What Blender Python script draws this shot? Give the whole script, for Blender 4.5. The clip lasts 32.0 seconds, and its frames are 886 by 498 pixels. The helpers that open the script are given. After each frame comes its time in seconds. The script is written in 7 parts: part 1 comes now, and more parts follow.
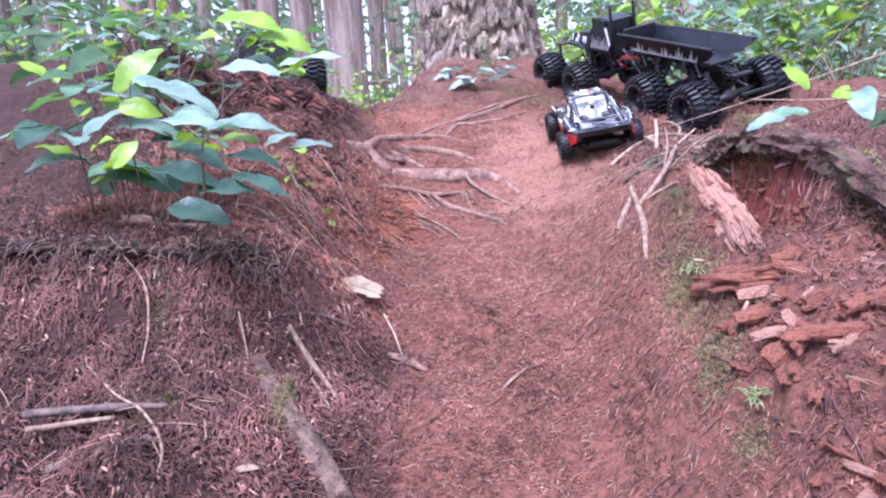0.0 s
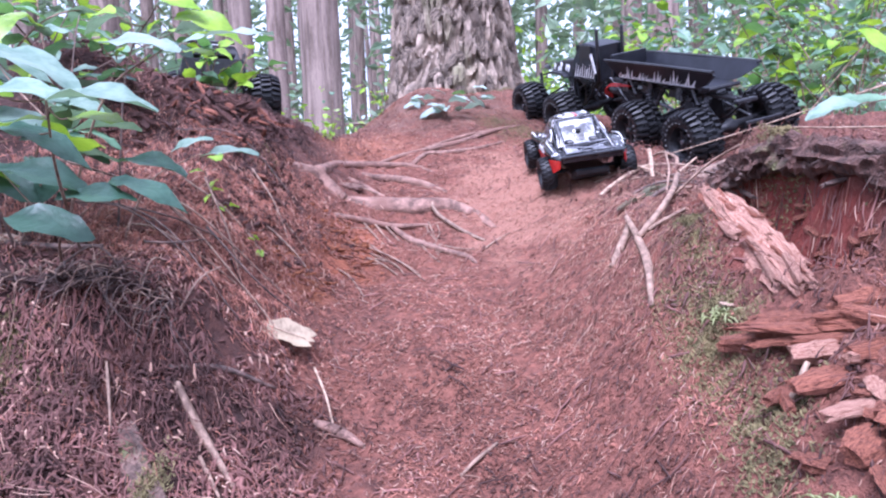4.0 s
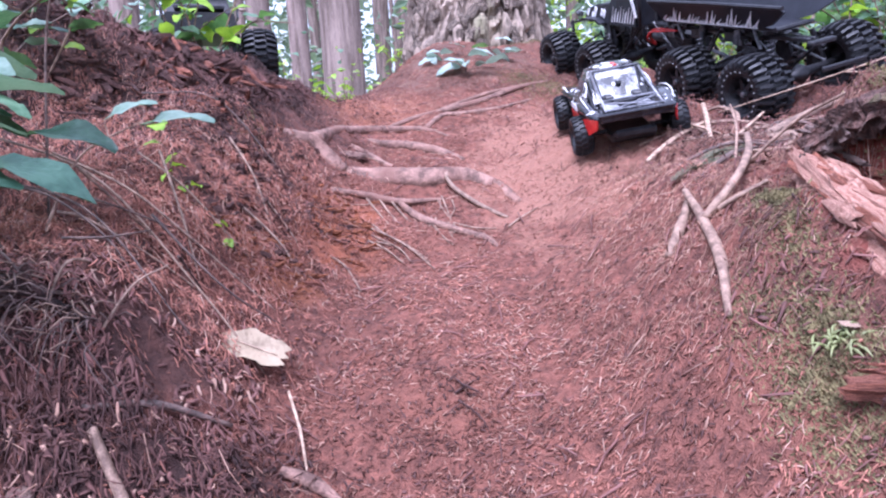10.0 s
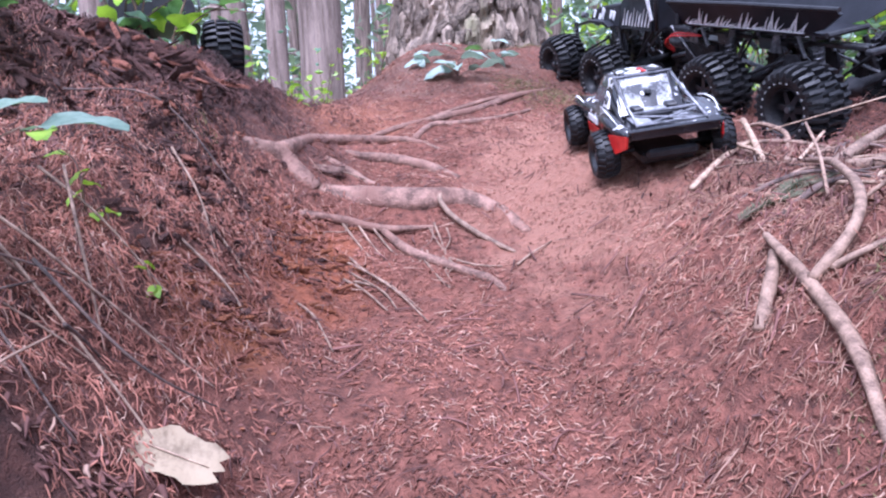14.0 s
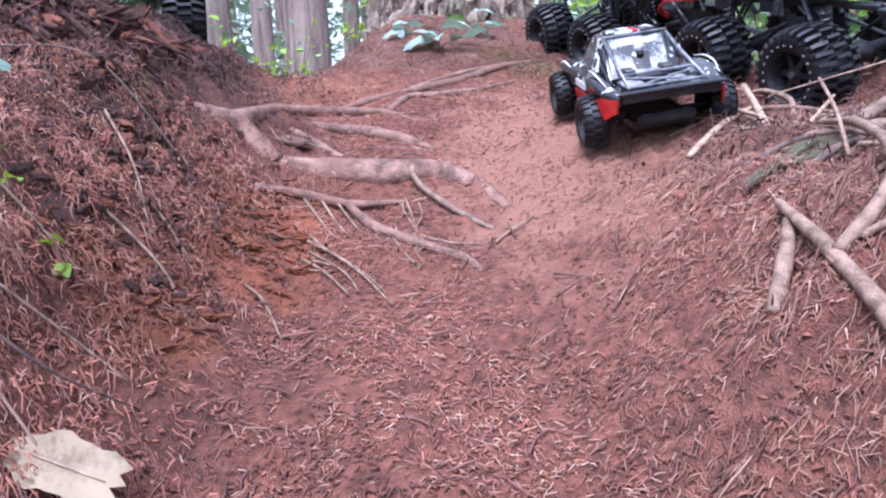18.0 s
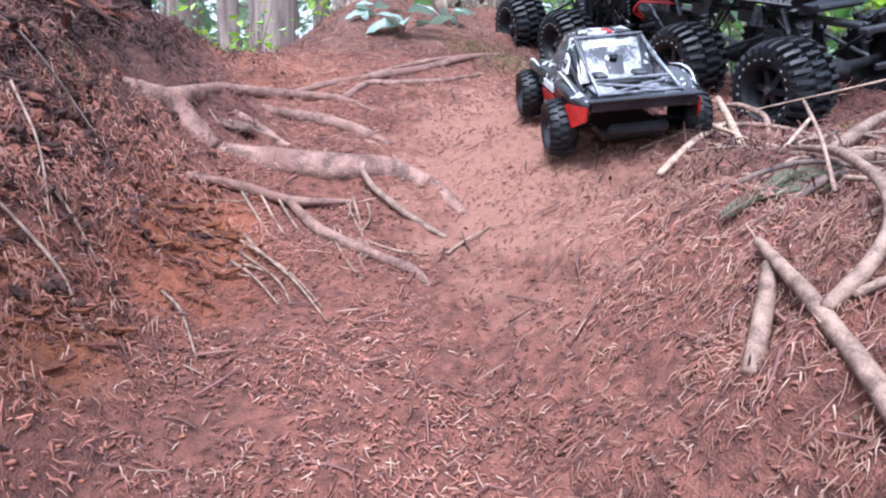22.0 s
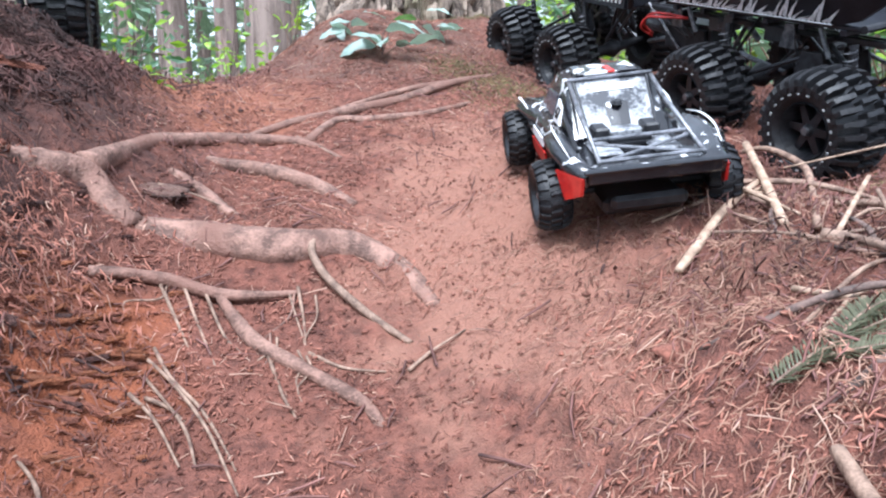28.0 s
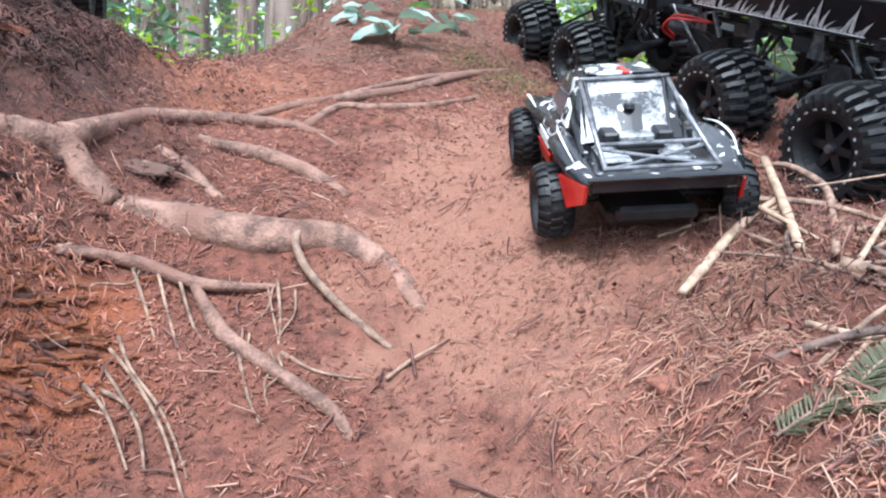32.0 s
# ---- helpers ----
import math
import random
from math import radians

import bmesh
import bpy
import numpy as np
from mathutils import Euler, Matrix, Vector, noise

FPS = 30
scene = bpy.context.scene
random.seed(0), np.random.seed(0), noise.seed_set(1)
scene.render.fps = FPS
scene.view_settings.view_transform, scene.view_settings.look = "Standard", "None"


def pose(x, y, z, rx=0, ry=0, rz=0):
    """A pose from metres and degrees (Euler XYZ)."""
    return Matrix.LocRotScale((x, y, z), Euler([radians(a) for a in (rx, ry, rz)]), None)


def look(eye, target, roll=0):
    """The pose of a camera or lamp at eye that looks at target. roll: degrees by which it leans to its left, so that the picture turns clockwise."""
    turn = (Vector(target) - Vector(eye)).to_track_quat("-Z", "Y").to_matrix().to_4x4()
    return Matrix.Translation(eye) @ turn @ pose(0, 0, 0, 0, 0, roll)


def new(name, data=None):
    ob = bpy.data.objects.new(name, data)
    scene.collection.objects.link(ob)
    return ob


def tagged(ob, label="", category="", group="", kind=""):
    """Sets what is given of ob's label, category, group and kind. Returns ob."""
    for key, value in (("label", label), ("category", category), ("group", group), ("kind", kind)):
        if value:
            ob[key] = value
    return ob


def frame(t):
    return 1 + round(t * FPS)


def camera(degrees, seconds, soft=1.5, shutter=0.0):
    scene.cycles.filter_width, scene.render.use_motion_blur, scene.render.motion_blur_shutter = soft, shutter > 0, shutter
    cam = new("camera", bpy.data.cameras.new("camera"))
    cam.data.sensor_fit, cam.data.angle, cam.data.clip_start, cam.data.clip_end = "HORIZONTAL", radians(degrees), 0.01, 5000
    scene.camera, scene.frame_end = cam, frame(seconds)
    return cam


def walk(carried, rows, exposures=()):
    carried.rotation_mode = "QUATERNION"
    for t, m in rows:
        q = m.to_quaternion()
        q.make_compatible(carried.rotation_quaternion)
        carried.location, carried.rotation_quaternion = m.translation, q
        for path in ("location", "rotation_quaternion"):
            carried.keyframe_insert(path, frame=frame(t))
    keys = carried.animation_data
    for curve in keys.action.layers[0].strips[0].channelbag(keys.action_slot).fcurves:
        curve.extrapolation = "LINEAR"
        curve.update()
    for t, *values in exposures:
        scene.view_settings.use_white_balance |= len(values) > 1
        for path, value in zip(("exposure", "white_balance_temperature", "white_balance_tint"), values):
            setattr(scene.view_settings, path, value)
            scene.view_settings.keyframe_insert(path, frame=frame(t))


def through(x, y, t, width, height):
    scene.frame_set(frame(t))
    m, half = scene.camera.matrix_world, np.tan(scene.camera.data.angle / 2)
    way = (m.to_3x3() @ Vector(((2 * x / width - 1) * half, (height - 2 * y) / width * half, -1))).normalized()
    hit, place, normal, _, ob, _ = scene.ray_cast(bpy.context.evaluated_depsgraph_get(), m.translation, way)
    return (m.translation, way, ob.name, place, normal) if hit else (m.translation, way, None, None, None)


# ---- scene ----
cam = camera(66.0, 32.0, soft=2.2)
METRES, EYE, TILT, LEAN, TURN = 1.65, 0.75, -12.0, 4.5, 0.0
PATH = [
    (0, (0.042, 0.0, 0.757), (-0.012, 1.963, 0.376), -4.1),
    (0.5, (0.034, 0.06, 0.756), (-0.012, 2.028, 0.406), -2.5),
    (1, (0.027, 0.106, 0.747), (-0.01, 2.077, 0.415), -1.5),
    (1.5, (0.028, 0.153, 0.735), (-0.001, 2.127, 0.417), -1.9),
    (2, (0.033, 0.19, 0.727), (0.015, 2.166, 0.419), -2.3),
    (2.5, (0.042, 0.232, 0.716), (0.041, 2.212, 0.432), -2.2),
    (3, (0.052, 0.263, 0.703), (0.064, 2.245, 0.442), -2.4),
    (3.5, (0.068, 0.3, 0.682), (0.086, 2.285, 0.434), -2.5),
    (5.5, (0.118, 0.422, 0.645), (0.114, 2.409, 0.412), -3.0),
    (6, (0.122, 0.447, 0.644), (0.104, 2.432, 0.402), -3.3),
    (6.5, (0.127, 0.471, 0.64), (0.101, 2.455, 0.388), -3.0),
    (7, (0.129, 0.492, 0.638), (0.1, 2.473, 0.366), -3.5),
    (7.5, (0.128, 0.507, 0.641), (0.097, 2.485, 0.349), -4.1),
    (8, (0.124, 0.528, 0.646), (0.088, 2.504, 0.337), -3.8),
    (8.5, (0.124, 0.547, 0.651), (0.059, 2.521, 0.337), -3.2),
    (9, (0.128, 0.572, 0.659), (0.052, 2.544, 0.334), -4.0),
    (9.5, (0.128, 0.597, 0.666), (0.052, 2.568, 0.333), -4.9),
    (10, (0.125, 0.631, 0.667), (0.048, 2.599, 0.324), -3.8),
    (10.5, (0.125, 0.664, 0.669), (0.046, 2.632, 0.321), -2.9),
    (11, (0.114, 0.71, 0.674), (0.045, 2.678, 0.322), -2.6),
    (11.5, (0.105, 0.748, 0.675), (0.039, 2.716, 0.325), -1.9),
    (12, (0.093, 0.797, 0.68), (0.032, 2.766, 0.335), -1.6),
    (12.5, (0.083, 0.837, 0.686), (0.025, 2.807, 0.346), -2.1),
    (13, (0.077, 0.877, 0.688), (0.019, 2.849, 0.356), -2.7),
    (13.5, (0.082, 0.909, 0.687), (0.02, 2.882, 0.363), -3.4),
    (14, (0.085, 0.937, 0.681), (0.077, 2.91, 0.355), -2.4),
    (14.5, (0.088, 0.96, 0.675), (0.099, 2.933, 0.348), -1.9),
    (16.5, (0.105, 1.031, 0.648), (0.151, 3.0, 0.299), -1.0),
    (17, (0.106, 1.04, 0.643), (0.146, 3.008, 0.289), -1.3),
    (17.5, (0.114, 1.053, 0.64), (0.133, 3.02, 0.28), -1.8),
    (18, (0.12, 1.062, 0.639), (0.136, 3.029, 0.276), -2.4),
    (18.5, (0.126, 1.071, 0.643), (0.14, 3.036, 0.269), -2.9),
    (19, (0.13, 1.082, 0.646), (0.149, 3.045, 0.266), -1.8),
    (19.5, (0.134, 1.09, 0.649), (0.163, 3.052, 0.265), 0.5),
    (20, (0.139, 1.1, 0.65), (0.215, 3.061, 0.264), 1.0),
    (20.5, (0.139, 1.113, 0.654), (0.242, 3.069, 0.253), 0.9),
    (21, (0.138, 1.126, 0.651), (0.251, 3.081, 0.245), 2.2),
    (21.5, (0.139, 1.146, 0.654), (0.261, 3.1, 0.245), 2.2),
    (22, (0.142, 1.163, 0.661), (0.274, 3.116, 0.252), 1.4),
    (22.5, (0.149, 1.187, 0.667), (0.29, 3.141, 0.263), 1.3),
    (23, (0.161, 1.215, 0.673), (0.308, 3.169, 0.273), 0.7),
    (23.5, (0.175, 1.243, 0.683), (0.328, 3.197, 0.284), 0.9),
    (24, (0.196, 1.275, 0.693), (0.359, 3.229, 0.297), 1.8),
    (24.5, (0.209, 1.295, 0.705), (0.388, 3.248, 0.311), 2.6),
    (25, (0.223, 1.318, 0.714), (0.401, 3.27, 0.317), 3.2),
    (25.5, (0.231, 1.335, 0.719), (0.414, 3.286, 0.319), 3.6),
    (27.5, (0.224, 1.399, 0.756), (0.34, 3.351, 0.332), -0.6),
    (28, (0.222, 1.413, 0.762), (0.319, 3.364, 0.333), -0.2),
    (28.5, (0.218, 1.424, 0.764), (0.304, 3.376, 0.334), 0.9),
    (29, (0.218, 1.438, 0.769), (0.298, 3.387, 0.328), 1.2),
    (29.5, (0.222, 1.444, 0.772), (0.298, 3.394, 0.33), 1.7),
    (30, (0.231, 1.452, 0.774), (0.296, 3.401, 0.332), 1.4),
    (30.5, (0.237, 1.453, 0.784), (0.309, 3.399, 0.331), 1.7),
    (31, (0.243, 1.456, 0.782), (0.34, 3.403, 0.332), 2.2),
    (31.5, (0.247, 1.462, 0.766), (0.329, 3.411, 0.326), 2.6),
    (32, (0.248, 1.471, 0.762), (0.321, 3.418, 0.311), 3.4),
]
EXPOSURES = [(0, 1.82, 5100, 30), (6, 1.79, 5100, 31), (12, 1.73, 5100, 30), (17, 1.60, 5100, 23), (20, 1.64, 5130, 20), (24, 1.77, 5260, 12), (28, 1.70, 5400, 9), (32, 1.71, 5460, 6)]
walk(cam, [(t, look(eye, target, roll)) for t, eye, target, roll in PATH], EXPOSURES)


# ---- sky and light ----
world = bpy.data.worlds.new("sky")
scene.world = world
world.use_nodes = True
wn = world.node_tree
sky = wn.nodes.new("ShaderNodeTexSky")
sky.sky_type = "NISHITA"
sky.sun_disc = False
sky.sun_elevation, sky.sun_rotation = radians(58), radians(200)
sky.air_density, sky.dust_density = 1.0, 4.0
cloud = wn.nodes.new("ShaderNodeMix")
cloud.data_type = "RGBA"
cloud.inputs["Factor"].default_value = 0.72
cloud.inputs["B"].default_value = (4.0, 4.1, 4.05, 1)
wn.links.new(sky.outputs[0], cloud.inputs["A"])
wn.links.new(cloud.outputs["Result"], wn.nodes["Background"].inputs[0])
wn.nodes["Background"].inputs[1].default_value = 0.125
sun = new("sun", bpy.data.lights.new("sun", "SUN"))
sun.data.energy, sun.data.angle, sun.data.color = 2.2, radians(28), (1.0, 0.97, 0.92)
sun.matrix_world = look((0, 0, 20), (0.0 + 3.6, 10.0 - 1.0, 0))

# ---- materials ----


def mat(name, a, b, scale=40.0, rough=0.8, bump=0.3, metal=0.0, fine=None, spread=(0.35, 0.65), jitter=0.0, coat=0.0, stretch=None, dist=0.004, third=None):
    """Two colours mixed by noise at two scales, a bump, and a shade that differs from piece to piece."""
    m = bpy.data.materials.new(name)
    m.use_nodes = True
    t = m.node_tree
    p = t.nodes["Principled BSDF"]
    p.inputs["Roughness"].default_value, p.inputs["Metallic"].default_value = rough, metal
    p.inputs["Coat Weight"].default_value = coat
    tc = t.nodes.new("ShaderNodeTexCoord")
    src = tc.outputs["Object"]
    if stretch:
        mp = t.nodes.new("ShaderNodeMapping")
        mp.inputs["Scale"].default_value = stretch
        t.links.new(src, mp.inputs["Vector"])
        src = mp.outputs[0]
    n1 = t.nodes.new("ShaderNodeTexNoise")
    n1.inputs["Scale"].default_value, n1.inputs["Detail"].default_value = scale, 6
    n2 = t.nodes.new("ShaderNodeTexNoise")
    n2.inputs["Scale"].default_value, n2.inputs["Detail"].default_value = fine or scale * 7, 4
    t.links.new(src, n1.inputs["Vector"])
    t.links.new(src, n2.inputs["Vector"])
    mr = t.nodes.new("ShaderNodeMapRange")
    mr.inputs["From Min"].default_value, mr.inputs["From Max"].default_value = spread
    mx = t.nodes.new("ShaderNodeMath")
    mx.operation = "MULTIPLY_ADD"
    mx.inputs[1].default_value, mx.inputs[2].default_value = 0.45, -0.22
    t.links.new(n2.outputs["Fac"], mx.inputs[0])
    ad = t.nodes.new("ShaderNodeMath")
    t.links.new(n1.outputs["Fac"], ad.inputs[0])
    t.links.new(mx.outputs[0], ad.inputs[1])
    t.links.new(ad.outputs[0], mr.inputs["Value"])
    mix = t.nodes.new("ShaderNodeMix")
    mix.data_type = "RGBA"
    mix.inputs["A"].default_value, mix.inputs["B"].default_value = (*a, 1), (*b, 1)
    t.links.new(mr.outputs[0], mix.inputs["Factor"])
    out = mix.outputs["Result"]
    if third:
        n3 = t.nodes.new("ShaderNodeTexNoise")
        n3.inputs["Scale"].default_value, n3.inputs["Detail"].default_value = third[1], 3
        t.links.new(src, n3.inputs["Vector"])
        r3 = t.nodes.new("ShaderNodeMapRange")
        r3.inputs["From Min"].default_value, r3.inputs["From Max"].default_value = third[2], third[3]
        t.links.new(n3.outputs["Fac"], r3.inputs["Value"])
        m3 = t.nodes.new("ShaderNodeMix")
        m3.data_type = "RGBA"
        m3.inputs["B"].default_value = (*third[0], 1)
        t.links.new(r3.outputs[0], m3.inputs["Factor"])
        t.links.new(out, m3.inputs["A"])
        out = m3.outputs["Result"]
    if jitter:
        geo, inf = t.nodes.new("ShaderNodeNewGeometry"), t.nodes.new("ShaderNodeObjectInfo")
        s = t.nodes.new("ShaderNodeMath")
        t.links.new(geo.outputs["Random Per Island"], s.inputs[0])
        t.links.new(inf.outputs["Random"], s.inputs[1])
        r = t.nodes.new("ShaderNodeMapRange")
        r.inputs["From Max"].default_value = 2.0
        r.inputs["To Min"].default_value, r.inputs["To Max"].default_value = 1 - jitter, 1 + jitter
        t.links.new(s.outputs[0], r.inputs["Value"])
        hsv = t.nodes.new("ShaderNodeHueSaturation")
        t.links.new(r.outputs[0], hsv.inputs["Value"])
        t.links.new(out, hsv.inputs["Color"])
        out = hsv.outputs[0]
    t.links.new(out, p.inputs["Base Color"])
    if bump:
        bp = t.nodes.new("ShaderNodeBump")
        bp.inputs["Strength"].default_value, bp.inputs["Distance"].default_value = bump, dist
        t.links.new(ad.outputs[0], bp.inputs["Height"])
        t.links.new(bp.outputs[0], p.inputs["Normal"])
    return m


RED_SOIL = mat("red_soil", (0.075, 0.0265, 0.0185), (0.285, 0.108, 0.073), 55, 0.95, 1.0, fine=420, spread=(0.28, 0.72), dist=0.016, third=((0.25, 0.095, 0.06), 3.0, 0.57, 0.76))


def shaded_humus(m, colour):
    """Dark leaf mould on the banks, away from the worn red trail, with a ragged edge; the shrub's shade is put into its
    colour too.
    """
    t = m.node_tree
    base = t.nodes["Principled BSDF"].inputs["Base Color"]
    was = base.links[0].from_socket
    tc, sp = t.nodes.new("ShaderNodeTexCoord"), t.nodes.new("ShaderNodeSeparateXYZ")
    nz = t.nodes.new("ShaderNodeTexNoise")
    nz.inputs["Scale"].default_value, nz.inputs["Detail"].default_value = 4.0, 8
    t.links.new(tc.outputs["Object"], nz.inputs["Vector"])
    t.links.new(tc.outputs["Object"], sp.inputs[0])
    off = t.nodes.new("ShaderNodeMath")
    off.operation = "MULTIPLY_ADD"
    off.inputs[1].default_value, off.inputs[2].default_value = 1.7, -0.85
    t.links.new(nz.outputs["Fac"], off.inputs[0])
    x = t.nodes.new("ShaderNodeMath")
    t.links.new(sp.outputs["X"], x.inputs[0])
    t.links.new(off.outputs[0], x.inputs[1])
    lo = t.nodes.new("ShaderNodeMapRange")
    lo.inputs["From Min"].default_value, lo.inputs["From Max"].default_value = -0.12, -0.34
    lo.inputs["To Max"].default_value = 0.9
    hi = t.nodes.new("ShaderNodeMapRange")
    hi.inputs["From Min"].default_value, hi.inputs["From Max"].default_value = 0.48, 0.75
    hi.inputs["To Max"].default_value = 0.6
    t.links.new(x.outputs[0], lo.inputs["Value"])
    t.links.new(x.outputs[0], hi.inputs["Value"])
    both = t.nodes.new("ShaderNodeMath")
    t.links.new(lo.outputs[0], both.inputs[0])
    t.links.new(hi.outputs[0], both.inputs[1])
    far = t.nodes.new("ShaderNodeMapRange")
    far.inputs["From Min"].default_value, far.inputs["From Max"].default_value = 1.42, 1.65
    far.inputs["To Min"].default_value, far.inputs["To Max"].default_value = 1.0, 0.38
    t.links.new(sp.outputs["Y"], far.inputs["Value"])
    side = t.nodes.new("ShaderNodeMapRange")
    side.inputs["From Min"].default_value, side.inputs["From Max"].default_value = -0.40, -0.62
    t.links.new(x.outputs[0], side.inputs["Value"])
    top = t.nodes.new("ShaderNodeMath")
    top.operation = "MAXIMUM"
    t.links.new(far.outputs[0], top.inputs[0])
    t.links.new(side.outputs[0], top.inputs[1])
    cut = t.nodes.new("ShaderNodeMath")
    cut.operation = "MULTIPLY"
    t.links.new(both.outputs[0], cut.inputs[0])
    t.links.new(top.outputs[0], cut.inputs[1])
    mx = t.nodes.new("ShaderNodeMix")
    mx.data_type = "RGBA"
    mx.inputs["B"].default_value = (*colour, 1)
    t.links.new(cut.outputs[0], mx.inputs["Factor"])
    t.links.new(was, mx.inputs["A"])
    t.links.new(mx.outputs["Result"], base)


shaded_humus(RED_SOIL, (0.042, 0.020, 0.017))


def soil_patch(m, centre, size, colour):
    """A ragged patch of another soil colour, such as fresh orange earth where the bank has broken away."""
    t = m.node_tree
    base = t.nodes["Principled BSDF"].inputs["Base Color"]
    was = base.links[0].from_socket
    tc, mp, nz = t.nodes.new("ShaderNodeTexCoord"), t.nodes.new("ShaderNodeMapping"), t.nodes.new("ShaderNodeTexNoise")
    mp.vector_type = "TEXTURE"
    mp.inputs["Location"].default_value, mp.inputs["Scale"].default_value = centre, size
    t.links.new(tc.outputs["Object"], mp.inputs["Vector"])
    nz.inputs["Scale"].default_value, nz.inputs["Detail"].default_value = 11.0, 7
    t.links.new(tc.outputs["Object"], nz.inputs["Vector"])
    ln = t.nodes.new("ShaderNodeVectorMath")
    ln.operation = "LENGTH"
    t.links.new(mp.outputs[0], ln.inputs[0])
    ad = t.nodes.new("ShaderNodeMath")
    ad.operation = "MULTIPLY_ADD"
    ad.inputs[1].default_value = 1.6
    t.links.new(nz.outputs["Fac"], ad.inputs[0])
    t.links.new(ln.outputs["Value"], ad.inputs[2])
    mr = t.nodes.new("ShaderNodeMapRange")
    mr.inputs["From Min"].default_value, mr.inputs["From Max"].default_value = 1.9, 1.35
    mr.inputs["To Max"].default_value = 0.85
    t.links.new(ad.outputs[0], mr.inputs["Value"])
    mx = t.nodes.new("ShaderNodeMix")
    mx.data_type = "RGBA"
    mx.inputs["B"].default_value = (*colour, 1)
    t.links.new(mr.outputs[0], mx.inputs["Factor"])
    t.links.new(was, mx.inputs["A"])
    t.links.new(mx.outputs["Result"], base)


# dark brown patch on the left bank
soil_patch(RED_SOIL, (-0.36, 2.16, 0.6), (0.17, 0.26, 0.5), (0.060, 0.028, 0.023))
soil_patch(RED_SOIL, (-0.17, 2.17, 0.45), (0.12, 0.18, 0.4), (0.30, 0.088, 0.034))
soil_patch(RED_SOIL, (-0.25, 1.90, 0.45), (0.10, 0.12, 0.4), (0.30, 0.100, 0.040))
soil_patch(RED_SOIL, (-0.25, 3.15, 0.75), (0.30, 0.32, 0.5), (0.34, 0.13, 0.075))
# red earth of the hollow, darkened to carry the shading inside it
soil_patch(RED_SOIL, (0.65, 1.46, 0.56), (0.10, 0.24, 0.4), (0.21, 0.034, 0.022))
soil_patch(RED_SOIL, (-0.60, 2.42, 0.85), (0.22, 0.16, 0.4), (0.24, 0.085, 0.05))
soil_patch(RED_SOIL, (0.36, 2.55, 0.55), (0.26, 0.60, 0.7), (0.35, 0.168, 0.116))
# three dark brown patches over the left mound
soil_patch(RED_SOIL, (-0.66, 2.44, 0.9), (0.30, 0.30, 0.6), (0.070, 0.030, 0.024))
soil_patch(RED_SOIL, (-0.88, 2.42, 0.9), (0.34, 0.40, 0.6), (0.050, 0.023, 0.019))
soil_patch(RED_SOIL, (-0.60, 2.76, 0.85), (0.38, 0.50, 0.7), (0.050, 0.024, 0.020))
soil_patch(RED_SOIL, (0.10, 3.65, 0.95), (0.55, 0.50, 1.0), (0.17, 0.092, 0.068))
NEEDLES = mat("needle_litter", (0.15, 0.054, 0.036), (0.42, 0.178, 0.122), 5, 0.9, 0.0, jitter=0.6)
PALE_LITTER = mat("pale_litter", (0.30, 0.165, 0.115), (0.52, 0.34, 0.255), 5, 0.85, 0.0, jitter=0.4)
CRUMB = mat("soil_crumb", (0.10, 0.036, 0.024), (0.30, 0.118, 0.080), 5, 0.95, 0.0, jitter=0.3)
BROKEN = mat("broken_earth", (0.13, 0.045, 0.024), (0.36, 0.135, 0.07), 5, 0.95, 0.0, jitter=0.4)
# turf of the bank's lip, coloured near black for the shadow beneath it
SHADED_LIP = mat("shaded_lip_soil", (0.016, 0.008, 0.007), (0.085, 0.042, 0.035), 45, 0.95, 1.0, dist=0.02)
STRAW = mat("straw_litter", (0.16, 0.082, 0.055), (0.36, 0.205, 0.142), 5, 0.88, 0.0, jitter=0.4)
RIM_SOIL = mat("rim_soil", (0.035, 0.018, 0.014), (0.16, 0.085, 0.066), 30, 0.95, 1.0, dist=0.02, third=((0.12, 0.12, 0.05), 12, 0.58, 0.7))
DARK_LITTER = mat("dark_litter", (0.040, 0.0175, 0.0145), (0.195, 0.090, 0.075), 5, 0.9, 0.0, jitter=0.6)
ROOT = mat("root_bark", (0.095, 0.051, 0.038), (0.30, 0.172, 0.130), 36, 0.8, 0.9, fine=240, dist=0.006, third=((0.17, 0.085, 0.062), 9, 0.47, 0.64))
STICK = mat("dry_stick", (0.11, 0.066, 0.047), (0.31, 0.205, 0.148), 60, 0.75, 0.5, jitter=0.25)
PALE_STICK = mat("pale_stick", (0.19, 0.12, 0.08), (0.44, 0.315, 0.225), 60, 0.7, 0.4, jitter=0.15)
DARK_STICK = mat("dark_stick", (0.05, 0.035, 0.03), (0.17, 0.11, 0.09), 45, 0.8, 0.5, jitter=0.25)
LOG_BARK = mat("log_bark", (0.06, 0.037, 0.030), (0.20, 0.125, 0.098), 40, 0.9, 1.0, dist=0.012, third=((0.10, 0.105, 0.04), 14, 0.55, 0.68))
ROT = mat("red_rotten_wood", (0.11, 0.032, 0.021), (0.40, 0.145, 0.085), 18, 0.9, 0.8, stretch=(0.35, 1, 1), jitter=0.35, dist=0.01)
ROT_PALE = mat("pale_rotten_wood", (0.24, 0.095, 0.062), (0.52, 0.30, 0.22), 22, 0.85, 0.7, stretch=(0.25, 1, 1), jitter=0.2, dist=0.008)
BARK = mat("fir_bark", (0.10, 0.074, 0.058), (0.39, 0.305, 0.24), 9, 0.92, 1.0, fine=55, stretch=(1, 1, 0.45), dist=0.03, third=((0.16, 0.16, 0.08), 3.0, 0.60, 0.78))
